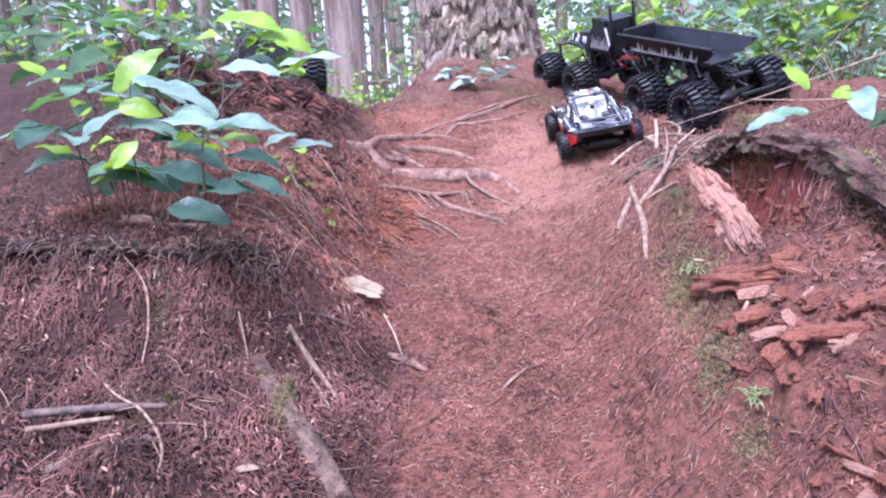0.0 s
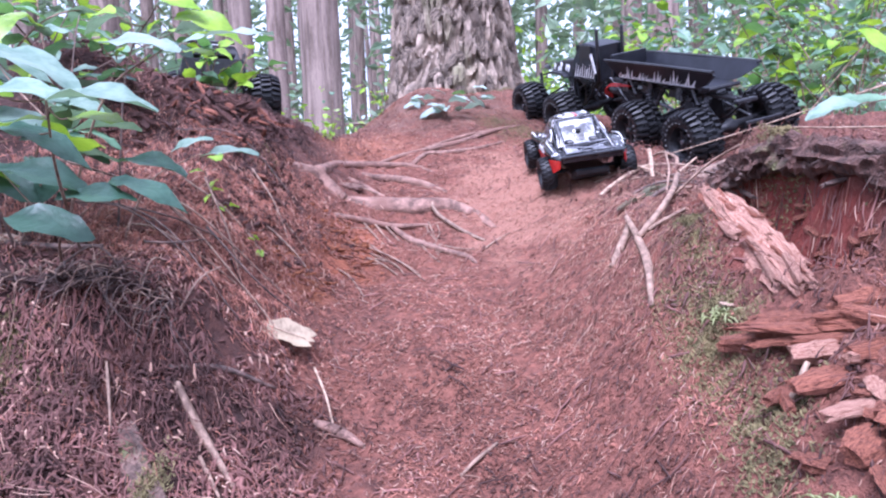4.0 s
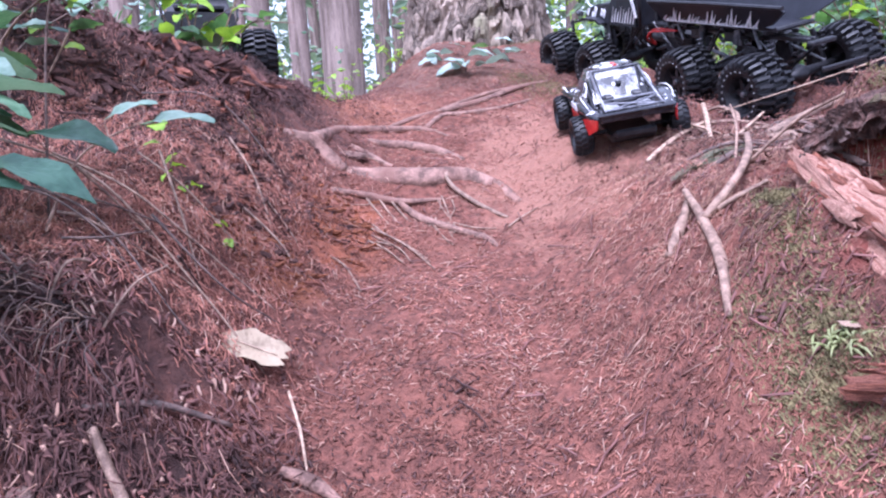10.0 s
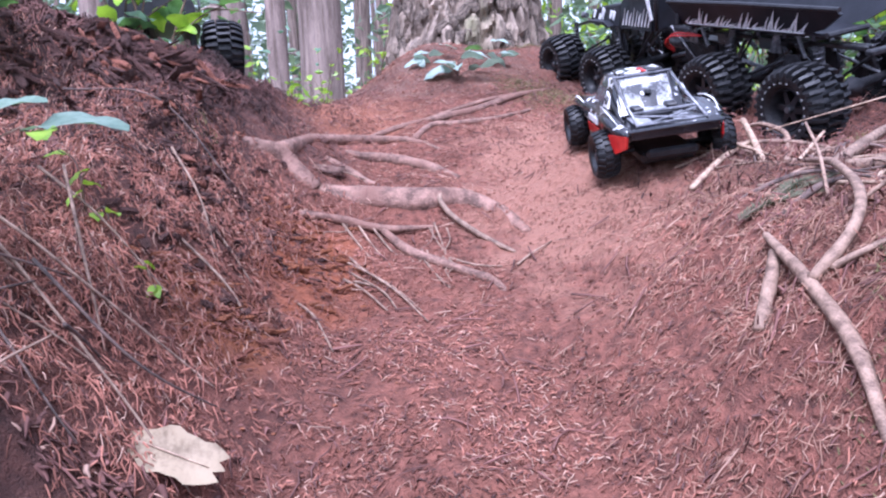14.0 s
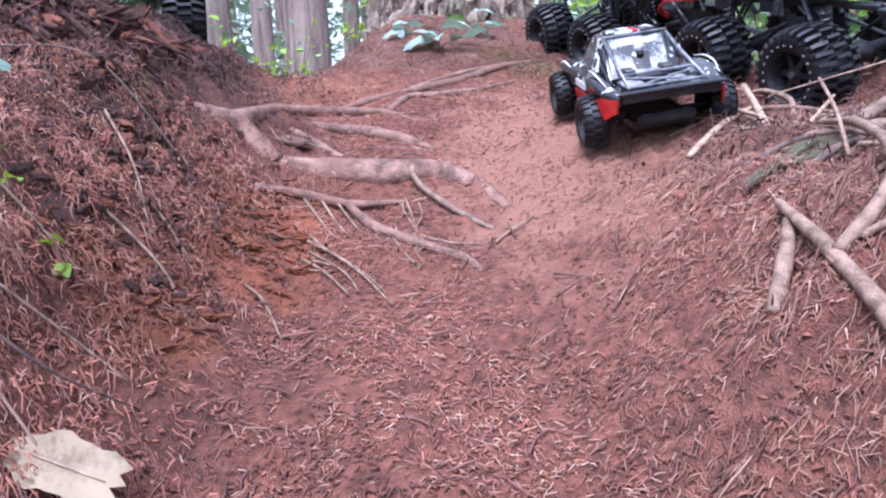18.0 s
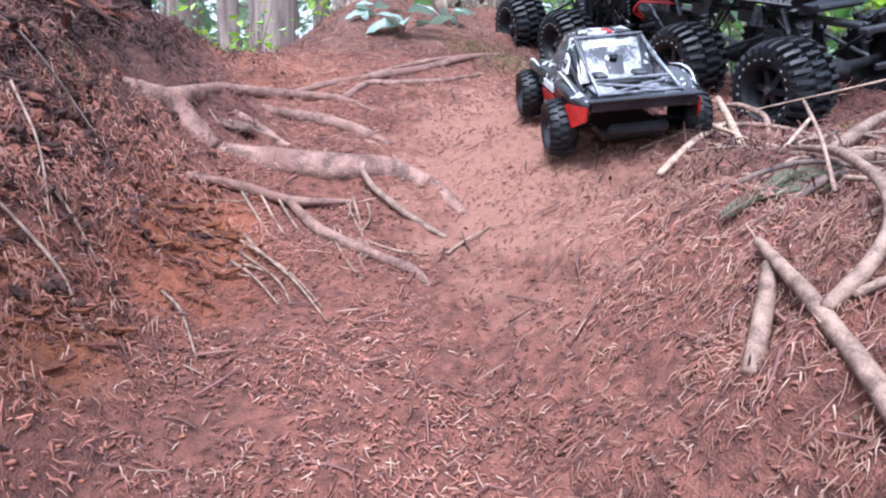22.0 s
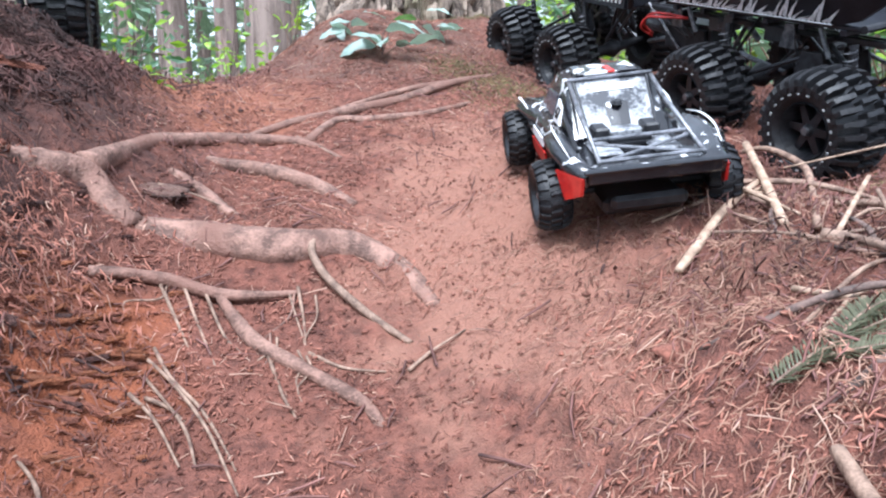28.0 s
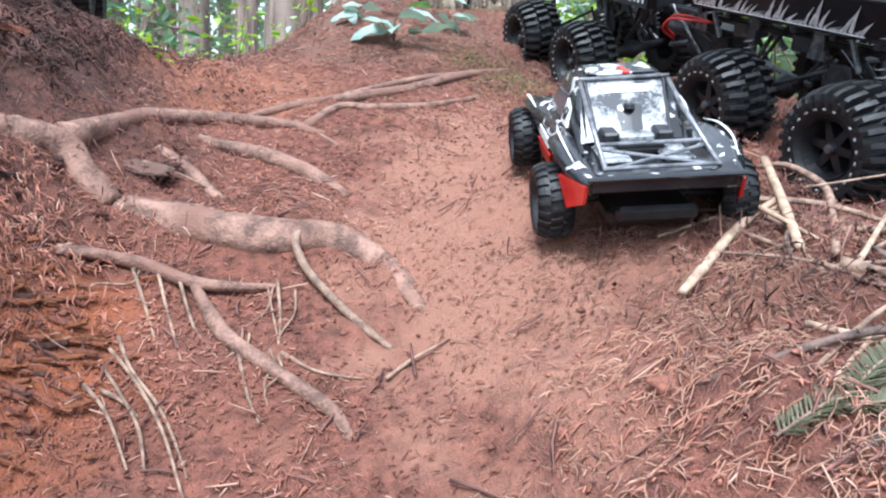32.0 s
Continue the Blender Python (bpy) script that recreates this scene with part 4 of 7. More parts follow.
for pts, rad, m, lab in [
    ([(0.767, 2.500, 0.058), (0.735, 2.38, 0.035), (0.69, 2.228, 0.006)], [0.0062, 0.0066, 0.0062], PALE_STICK, "pale stripped stick propped against the truck's wheel"),
    ([(0.808, 2.60, 0.02), (0.824, 2.54, 0.05), (0.835, 2.45, 0.045), (0.80, 2.36, 0.02), (0.734, 2.231, 0.004)], [0.004, 0.006, 0.005], STICK, "bent brown stick before the truck's wheel"),
    ([(0.75, 2.40, 0.03), (0.639, 2.285, 0.014), (0.565, 2.192, 0.008), (0.526, 2.152, 0.006)], [0.004, 0.006, 0.0065, 0.005], PALE_STICK, "pale dry stick lying on the red soil"),
    ([(0.443, 2.85, 0.004), (0.517, 2.60, 0.006), (0.58, 2.43, 0.008), (0.66, 2.27, 0.006), (0.706, 2.12, 0.005)], [0.002, 0.0028, 0.003], STICK, "long thin twig across the soil"),
    ([(0.60, 2.31, 0.006), (0.66, 2.335, 0.012), (0.727, 2.365, 0.02)], [0.0035, 0.0035], PALE_STICK, "short pale stick on the soil"),
    ([(0.72, 2.29, 0.01), (0.809, 2.30, 0.016), (0.90, 2.28, 0.012), (1.0, 2.33, 0.01)], [0.004, 0.005, 0.004], STICK, "dry stick lying by the truck"),
    ([(0.84, 2.30, 0.05), (0.726, 2.178, 0.01)], [0.003, 0.0035], PALE_STICK, "pale twig leaning on other sticks"),
    ([(0.69, 2.15, 0.012), (0.76, 2.08, 0.012), (0.90, 2.13, 0.012), (1.1, 2.3, 0.02)], [0.010, 0.0115, 0.010], STICK, "thick grey-brown branch along the bank"),
    ([(0.561, 1.938, 0.003), (0.604, 1.966, 0.01), (0.654, 1.999, 0.006)], [0.002, 0.002], PALE_STICK, "thin pale twig on the bank"),
    ([(0.498, 1.805, 0.024), (0.484, 1.69, 0.020), (0.466, 1.56, 0.014), (0.441, 1.459, 0.002)], [0.006, 0.0078, 0.008, 0.0045], STICK, "weathered forked branch leaning on the bank"),
    ([(0.482, 1.665, 0.022), (0.510, 1.665, 0.030), (0.545, 1.69, 0.035), (0.585, 1.76, 0.035), (0.64, 1.90, 0.035), (0.685, 2.02, 0.03), (0.70, 2.12, 0.02)], [0.0066, 0.0068, 0.0066, 0.006, 0.006, 0.004], STICK, "crooked grey-brown branch curving up the bank"),
    ([(0.492, 1.768, 0.016), (0.46, 1.715, 0.012), (0.432, 1.672, 0.01)], [0.007, 0.0085, 0.008], STICK, "short thick broken stick"),
    ([(0.50, 1.66, 0.02), (0.53, 1.645, 0.018), (0.565, 1.64, 0.012)], [0.0045, 0.003], STICK, "broken side twig of the fork"),
    ([(0.72, 2.06, 0.012), (0.88, 2.24, 0.025), (1.02, 2.36, 0.03), (1.2, 2.42, 0.02)], [0.011, 0.0105, 0.009], STICK, "long dry branch under the truck's tail"),
    ([(0.52, 1.86, 0.004), (0.60, 1.88, 0.014), (0.68, 1.95, 0.012)], [0.004, 0.005, 0.003], DARK_STICK, "dark twig under the fir sprig"),
    ([(0.56, 1.76, 0.008), (0.63, 1.70, 0.05), (0.66, 1.62, 0.085)], [0.003, 0.002], STICK, "thin twig sticking out of the bank"),
    ([(0.60, 1.85, 0.01), (0.64, 1.95, 0.05), (0.655, 2.02, 0.09)], [0.0025, 0.002], STICK, "upright thin twig on the bank"),
    ([(-0.331, 1.372, 0.014), (-0.279, 1.327, 0.014), (-0.223, 1.275, 0.006)], [0.006, 0.007, 0.004], STICK, "dry brown stick lying on the bank"),
    ([(-0.278, 1.3, 0.006), (-0.236, 1.249, 0.006)], [0.003, 0.0035, 0.002], STICK, "thin brown stick lying on the bank"),
    ([(-0.694, 1.239, 0.02), (-0.59, 1.133, 0.03), (-0.51, 1.068, 0.03), (-0.446, 0.98, 0.02), (-0.43, 0.85, 0.01)], [0.0018, 0.0025, 0.0025, 0.002], STICK, "pale wiry stem trailing down the bank"),
    ([(-0.694, 1.434, 0.02), (-0.627, 1.382, 0.03), (-0.603, 1.322, 0.03), (-0.593, 1.252, 0.01)], [0.0018, 0.0022, 0.0015], STICK, "crooked pale stem on the bank"),
    ([(-0.62, 0.96, 0.006), (-0.501, 1.016, 0.012), (-0.44, 1.036, 0.006)], [0.007, 0.009, 0.006], DARK_STICK, "charred black stick on the bank"),
    ([(-0.156, 1.588, 0.01), (-0.127, 1.523, 0.012), (-0.106, 1.462, 0.003)], [0.0022, 0.0024, 0.0015], PALE_STICK, "thin pale twig on the trail"),
    ([(-0.138, 1.454, 0.004), (-0.094, 1.443, 0.008), (-0.049, 1.414, 0.002)], [0.007, 0.011, 0.004], ROOT, "short reddish chunk of root on the trail"),
    ([(0.169, 1.408, 0.002), (0.133, 1.367, 0.006), (0.105, 1.339, 0.001)], [0.003, 0.0035, 0.002], STICK, "short brown twig on the trail"),
    ([(-0.349, 1.386, 0.006), (-0.279, 1.429, 0.01), (-0.204, 1.477, 0.004)], [0.004, 0.005, 0.003], DARK_STICK, "dark stick across the bank"),
    ([(-0.427, 1.356, 0.02), (-0.412, 1.323, 0.02), (-0.394, 1.281, 0.004)], [0.0022, 0.0026, 0.0015], STICK, "small twig on the bank"),
    ([(-0.66, 1.52, 0.02), (-0.56, 1.50, 0.015), (-0.47, 1.47, 0.03)], [0.004, 0.005, 0.003], DARK_STICK, "dark stick on the edge of the bank"),
]:
    limb("stick", pts, rad, m, lab, "stick", SG, sides=9, seed=len(lab))
for k, pts in enumerate([
    [(-0.562, 1.766, 0.1), (-0.412, 1.699, 0.08), (-0.326, 1.709, 0.06), (-0.265, 1.738, 0.03), (-0.186, 1.756, 0.0)], [(-0.361, 1.663, 0.08), (-0.262, 1.665, 0.05), (-0.189, 1.738, 0.0)], [(-0.419, 1.853, 0.09), (-0.34, 1.729, 0.07), (-0.311, 1.695, 0.0)],
    [(-0.431, 1.538, 0.03), (-0.387, 1.572, 0.05), (-0.366, 1.668, 0.05)], [(-0.353, 1.453, 0.0), (-0.337, 1.528, 0.04), (-0.323, 1.614, 0.05)], [(-0.513, 1.7, 0.05), (-0.413, 1.653, 0.06), (-0.351, 1.716, 0.05)],
    [(-0.52, 1.685, 0.02), (-0.442, 1.628, 0.03), (-0.354, 1.646, 0.02), (-0.267, 1.677, 0.0)], [(-0.30, 1.60, 0.09), (-0.305, 1.64, 0.05), (-0.30, 1.68, 0.0)], [(-0.44, 1.62, 0.11), (-0.40, 1.66, 0.06), (-0.37, 1.72, 0.0)],
    [(-0.60, 1.60, 0.08), (-0.50, 1.62, 0.06), (-0.40, 1.60, 0.03), (-0.33, 1.56, 0.0)], [(-0.48, 1.90, 0.05), (-0.38, 1.86, 0.04), (-0.28, 1.84, 0.01)], [(-0.55, 1.42, 0.03), (-0.48, 1.46, 0.035), (-0.42, 1.45, 0.01)],
    [(-0.70, 1.80, 0.13), (-0.46, 1.70, 0.075), (-0.29, 1.64, 0.03), (-0.19, 1.60, 0.004)], [(-0.66, 1.66, 0.09), (-0.44, 1.62, 0.05), (-0.28, 1.56, 0.01)], [(-0.40, 2.18, 0.03), (-0.33, 2.10, 0.025), (-0.27, 1.99, 0.0)], [(-0.62, 2.25, 0.05), (-0.46, 2.29, 0.04), (-0.30, 2.23, 0.01)]]):
    limb("dead_twig", pts, [0.0024, 0.0019, 0.0012], (STICK, DARK_STICK)[k % 2], "thin dead stem arching over the bank", "stick", "dead stems", sides=6, seed=60 + k)
rt = random.Random(77)
for k in range(44):
    x, y, a = rt.uniform(0.60, 1.12), rt.uniform(1.93, 2.38), rt.uniform(-1.2, 1.6)
    n, h = rt.uniform(0.04, 0.13), rt.uniform(0.004, 0.03)
    dx, dy = n * math.cos(a), n * math.sin(a)
    w = rt.uniform(0.0016, 0.0045)
    limb("stick", [(x - dx, y - dy, 0.4 * h), (x + rt.uniform(-0.01, 0.01), y + rt.uniform(-0.01, 0.01), h), (x + dx, y + dy, rt.uniform(0.3, 1.2) * h)], [w, w * 1.1, w * 0.6], (STICK, PALE_STICK, DARK_STICK, STICK)[k % 4], ("dry brown twig tangled with others on the bank", "pale dry twig tangled with others on the bank", "dark twig tangled with others on the bank", "dry brown twig tangled with others on the bank")[k % 4], "stick", SG, sides=7, seed=200 + k)
limb("mossy_log", [(-0.385, 1.31, -0.012), (-0.357, 1.26, -0.008), (-0.309, 1.191, -0.006), (-0.255, 1.138, -0.006), (-0.19, 1.05, -0.016)], [0.014, 0.022, 0.027, 0.028, 0.027], LOG_BARK, "half-buried mossy log on the bank", "log", sides=16, lumps=0.12, seed=44)
solid("arching_twig", tube(spline([(0.755, 2.36, 0.665), (0.95, 2.30, 0.72), (1.12, 2.22, 0.775), (1.4, 2.18, 0.86)], 16), [0.0014, 0.0022, 0.0026], 6, 0.1, 3), PALE_STICK, "thin pale twig arching before the truck's wheels", "stick")
solid("arching_twig", tube(spline([(1.02, 2.30, 0.74), (1.2, 2.24, 0.725), (1.45, 2.26, 0.72)], 12), [0.002, 0.003], 6, 0.1, 4), PALE_STICK, "thin pale twig behind the truck's wheel", "stick")

edge = thing("bank_edge", "root-matted turf overhanging the steep bank, darkened for its shade", "bank edge")
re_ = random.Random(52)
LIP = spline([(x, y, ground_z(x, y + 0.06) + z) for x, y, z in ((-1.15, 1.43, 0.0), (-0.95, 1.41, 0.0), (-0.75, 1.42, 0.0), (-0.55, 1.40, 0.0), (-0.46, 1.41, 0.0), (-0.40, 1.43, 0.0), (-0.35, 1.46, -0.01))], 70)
part("turf_mat", tube(LIP + (0, 0.015, -0.014), [0.014, 0.006, 0.018, 0.007, 0.016, 0.004, 0.017, 0.008, 0.018, 0.005, 0.010, 0.002], 16, 0.8, 61), SHADED_LIP, edge, "fibrous turf with the undercut's shade in its colour")
for k in range(56):
    q = LIP[re_.randrange(1, 68)] + (re_.uniform(-0.02, 0.02), re_.uniform(-0.045, -0.02), re_.uniform(-0.03, 0.008))
    d, w = re_.uniform(0.02, 0.11), re_.uniform(-0.08, 0.08)
    m = STICK if k % 4 == 0 else DARK_STICK
    part("rootlet", tube(spline([q + (0, 0.03, 0.004), q, q + (0.4 * w, re_.uniform(-0.025, 0.0), -0.45 * d), q + (w, re_.uniform(-0.03, 0.01), -d)], 9), [0.0012, 0.0010, 0.0005], 5), m, edge, "fine hanging rootlet", True)
for k in range(280):
    q = LIP[re_.randrange(1, 68)] + (re_.uniform(-0.02, 0.02), re_.uniform(-0.050, 0.05), re_.uniform(-0.024, 0.014))
    a, d = re_.uniform(0, 6.28), re_.uniform(0.012, 0.055)
    part("twig", tube(np.array([q, q + (0.5 * d * math.cos(a), 0.5 * d * math.sin(a), 0.006), q + (d * math.cos(a), d * math.sin(a), -0.004)]), [0.0012, 0.0011, 0.0006], 5), (STICK, DARK_STICK, DARK_STICK)[k % 3], edge, "", True)

# ---- rotten wood ----


def splinter(length, wide, high, seed, ragged=0.25, points=9, stations=9):
    """A broken piece of wood along x: ridged by its grain, with ragged ends."""
    r = np.random.RandomState(seed)
    ang = np.linspace(0, 2 * math.pi, points, endpoint=False) + r.uniform(-0.25, 0.25, points)
    grain = r.uniform(0.65, 1.15, points)
    lo, hi = -0.5 + r.uniform(0, ragged, points), 0.5 - r.uniform(0, ragged, points)
    v, f = [], []
    for s in range(stations):
        u = s / (stations - 1)
        fat = 0.75 + 0.3 * math.sin(math.pi * u)
        for k in range(points):
            g = grain[k] * fat * (1 + 0.16 * r.uniform(-1, 1))
            v.append((length * (lo[k] * (1 - u) + hi[k] * u), 0.5 * wide * g * math.cos(ang[k]), 0.5 * high * g * math.sin(ang[k])))
    for s in range(stations - 1):
        for k in range(points):
            f.append((s * points + k, (s + 1) * points + k, (s + 1) * points + (k + 1) % points, s * points + (k + 1) % points))
    a, b = len(v), len(v) + 1
    v += [(length * (lo.mean() + 0.06), 0, 0), (length * (hi.mean() - 0.06), 0, 0)]
    for k in range(points):
        f.append((a, k, (k + 1) % points))
        f.append((b, (stations - 1) * points + (k + 1) % points, (stations - 1) * points + k))
    return np.array(v), f


SHARDS = [mesh_of("shard", *splinter(1, 1, 1, 300 + k, 0.12 + 0.03 * (k % 6)), ROT, False) for k in range(9)]
PALE_SHARDS = [mesh_of("shard", *splinter(1, 1, 1, 330 + k, 0.12 + 0.04 * (k % 4)), ROT_PALE, False) for k in range(5)]


def shard(parent, mesh, x, y, z, size, yaw, pitch=0.0, roll=0.0, label="", name="wood_chunk"):
    ob = new(name, mesh)
    ob.parent = parent
    ob.matrix_basis = Matrix.LocRotScale((x, y, z), Euler((radians(roll), radians(pitch), radians(yaw))), size)
    return tagged(ob, label)


log = thing("rotten_log", "crumbling red rotten log split open on the bank", "log")
random.seed(21)
part("core", mesh_of("core", *splinter(1, 1, 1, 341, 0.10, 16, 24), ROT_PALE, False), None, log, "pale splintered heartwood").matrix_basis = Matrix.LocRotScale((0.592, 1.425, 0.527), Euler((0, radians(-15.5), radians(84.5))), (0.42, 0.072, 0.058))
for k in range(46):
    u, s_ = random.uniform(0, 1), random.uniform(-1, 1)
    x, y = 0.606 - 0.030 * u + 0.030 * s_, 1.59 - 0.34 * u
    shard(log, random.choice(PALE_SHARDS if k % 4 else SHARDS), x, y, 0.592 - 0.092 * u - 0.010 * s_ * s_ + random.uniform(-0.006, 0.006), (random.uniform(0.07, 0.19), random.uniform(0.007, 0.016), random.uniform(0.008, 0.020)), random.uniform(79, 92), random.uniform(-21, -10), random.uniform(-35, 35), "pale splintered plank")
for k in range(30):
    u = random.uniform(0, 1)
    x, y = 0.492 + 0.13 * u, 1.20 - 0.10 * u + random.uniform(-0.03, 0.03)
    h = random.uniform(0.010, 0.022)
    shard(log, random.choice(SHARDS), x, y, 0.418 + 0.05 * u + random.uniform(-0.012, 0.022), (random.uniform(0.06, 0.16), random.uniform(0.012, 0.03), h), random.uniform(-52, -28), random.uniform(-16, -4), random.uniform(-35, 35))
for k in range(120):
    x, y = random.uniform(0.47, 0.80), random.uniform(0.62, 1.14)
    h = random.uniform(0.006, 0.018)
    shard(log, random.choice(SHARDS if k % 5 else PALE_SHARDS), x, y, ground_z(x, y) + 0.3 * h, (random.uniform(0.02, 0.075), random.uniform(0.008, 0.024), h), random.uniform(20, 140), random.uniform(-18, 8), random.uniform(-35, 35))

hollow = thing("rotten_stump", "mossy rotten stump edge overhanging a red hollow", "stump")
MOULD = mat("dark_rotten_wood", (0.030, 0.0135, 0.011), (0.145, 0.062, 0.048), 18, 0.95, 0.8, stretch=(0.35, 1, 1), jitter=0.4, dist=0.01)
MOULD_SHARDS = [mesh_of("shard", *splinter(1, 1, 1, 380 + k, 0.2), MOULD, False) for k in range(6)]
DARK_SHARDS = [mesh_of("shard", *splinter(1, 1, 1, 360 + k, 0.2), DARK_STICK, False) for k in range(5)]
RIM = spline([(0.605, 1.62, 0.605), (0.650, 1.605, 0.637), (0.685, 1.575, 0.654), (0.700, 1.50, 0.660), (0.712, 1.40, 0.652), (0.735, 1.27, 0.628), (0.75, 1.12, 0.575), (0.77, 0.98, 0.52)], 80)
part("rim", tube(RIM, [0.014, 0.022, 0.026, 0.024, 0.026, 0.018], 18, 0.6, 17), RIM_SOIL, hollow, "dark root-matted overhanging rim")
for k in range(70):
    q = RIM[random.randrange(2, 78)]
    shard(hollow, random.choice(DARK_SHARDS), q[0] + random.uniform(-0.02, 0.05), q[1] + random.uniform(-0.03, 0.04), q[2] + random.uniform(-0.035, 0.012), (random.uniform(0.025, 0.08), random.uniform(0.008, 0.022), random.uniform(0.006, 0.02)), random.uniform(0, 180), random.uniform(-30, 30), random.uniform(-35, 35), name="bark_chunk")
for k in range(34):
    q = RIM[random.randrange(4, 66)]
    d = random.uniform(0.012, 0.045)
    a = np.array([q, q + (-0.022, -0.012, -0.3 * d), q + (-0.026 + random.uniform(-0.02, 0.015), -0.01, -d)])
    part("rootlet", tube(spline(a, 8), [0.0010, 0.0008, 0.0004], 5), DARK_STICK, hollow, "fine hanging rootlet", True)
for k in range(70):
    x, y = random.uniform(0.60, 0.70), random.uniform(1.26, 1.60)
    h = random.uniform(0.005, 0.016)
    shard(hollow, random.choice(SHARDS), x, y, ground_z(x, y) + 0.25 * h, (random.uniform(0.015, 0.06), random.uniform(0.006, 0.02), h), random.uniform(60, 130), random.uniform(-20, 20), random.uniform(-35, 35))

chips = thing("rotten_wood", "broken orange blocks of rotten wood below the log", "rotten wood")
for x, y, up, size, yaw, pitch, roll, pale in [(0.534, 1.126, 0.008, (0.066, 0.03, 0.026), -12, -10, 20, 1), (0.589, 1.085, 0.020, (0.105, 0.026, 0.022), -58, 6, 30, 0), (0.504, 0.984, 0.010, (0.052, 0.038, 0.028), 28, -18, 35, 0), (0.526, 0.978, 0.014, (0.088, 0.018, 0.016), 72, -8, 10, 0), (0.532, 1.072, 0.008, (0.12, 0.034, 0.018), -6, -14, 25, 0), (0.575, 1.060, 0.012, (0.11, 0.03, 0.020), -10, -12, 20, 0), (0.540, 0.969, 0.012, (0.07, 0.032, 0.03), -20, -14, 30, 0), (0.525, 1.021, 0.008, (0.095, 0.022, 0.014), -4, -14, 20, 1), (0.512, 0.939, 0.006, (0.055, 0.026, 0.014), 55, -10, 20, 0), (0.590, 1.010, 0.012, (0.10, 0.034, 0.022), 5, -14, 25, 0), (0.570, 0.930, 0.010, (0.09, 0.030, 0.024), -30, -12, 25, 0), (0.620, 0.960, 0.012, (0.10, 0.030, 0.022), 15, -12, 25, 0), (0.610, 1.130, 0.014, (0.12, 0.034, 0.028), -20, -10, 25, 0)]:
    shard(chips, random.choice(PALE_SHARDS if pale else SHARDS), x, y, ground_z(x, y) + up - 0.006, size, yaw, pitch, roll)
limb("stick", [(0.484, 1.093, 0.007), (0.500, 1.103, 0.010), (0.516, 1.114, 0.012)], [0.0042, 0.0046, 0.0036], PALE_STICK, "short pale broken stick on the bank", "stick", "", sides=8, lumps=0.15, seed=171)
limb("stick", [(-0.72, 1.075, 0.030), (-0.62, 1.095, 0.026), (-0.55, 1.107, 0.020), (-0.490, 1.114, 0.012)], [0.0080, 0.0075, 0.0070, 0.0050], DARK_STICK, "thick blackened stick lying on the bank", "stick", "", sides=10, lumps=0.15, seed=172)
limb("stick", [(-0.70, 1.045, 0.022), (-0.62, 1.070, 0.018), (-0.57, 1.085, 0.014)], [0.0055, 0.005, 0.004], STICK, "grey stick beside the blackened one", "stick", "", sides=8, lumps=0.15, seed=173)
limb("stick", [(-0.398, 1.559, 0.010), (-0.40, 1.48, 0.030), (-0.404, 1.402, 0.010)], [0.0022, 0.002, 0.0014], STICK, "thin dry stem leaning on the bank", "stick", "", sides=6, lumps=0.1, seed=174)

mound = thing("rotten_stump", "mound of red rotten wood crumbling on the bank", "stump")
for k in range(290):
    a, q = random.uniform(0, 6.28), random.uniform(0, 1) ** 0.6
    x, y = -0.66 + 0.34 * q * math.cos(a), 2.44 + 0.24 * q * math.sin(a)
    if x > -0.40:
        continue
    h = random.uniform(0.006, 0.024) * (1.3 - 0.6 * q)
    shard(mound, random.choice(SHARDS if k % 3 == 0 and x > -0.68 else MOULD_SHARDS), x, y, ground_z(x, y) + 0.006 + 0.2 * h + 0.020 * random.random(), (random.uniform(0.03, 0.15), random.uniform(0.004, 0.014), 0.9 * h), random.gauss(-35, 28), random.gauss(12, 16), random.uniform(-45, 45))

strata = thing("rotten_wood", "layers of orange rotten wood fibre in the broken bank", "rotten wood")
EARTH = mat("orange_rot", (0.16, 0.046, 0.020), (0.46, 0.165, 0.070), 20, 0.95, 0.8, stretch=(0.35, 1, 1), jitter=0.4, dist=0.01)
EARTH_SHARDS = [mesh_of("shard", *splinter(1, 1, 1, 420 + k, 0.2), EARTH, False) for k in range(5)]
for k in range(150):
    x, y = (random.gauss(-0.18, 0.05), random.gauss(2.20, 0.08)) if k % 3 else (random.gauss(-0.26, 0.05), random.gauss(1.91, 0.06))
    h = random.uniform(0.004, 0.013)
    shard(strata, random.choice((EARTH_SHARDS, EARTH_SHARDS, SHARDS, EARTH_SHARDS, MOULD_SHARDS, EARTH_SHARDS, SHARDS, EARTH_SHARDS, EARTH_SHARDS, SHARDS)[k % 10]), x, y, ground_z(x, y) + 0.002 + 0.3 * h, (random.uniform(0.012, 0.055), random.uniform(0.004, 0.012), 0.8 * h), random.gauss(8, 25), random.gauss(6, 14), random.uniform(-40, 40), name="wood_fibre")
mould = thing("leaf_mould", "dark crumbling leaf mould and bark on the bank", "leaf mould")
for k in range(150):
    x, y = random.gauss(-0.35, 0.07), random.gauss(2.17, 0.13)
    h = random.uniform(0.005, 0.016)
    shard(mould, random.choice(MOULD_SHARDS if k % 6 else SHARDS), x, y, ground_z(x, y) + 0.003 + 0.4 * h, (random.uniform(0.012, 0.045), random.uniform(0.006, 0.018), h), random.uniform(0, 180), random.gauss(0, 22), random.uniform(-45, 45), name="bark_chunk")
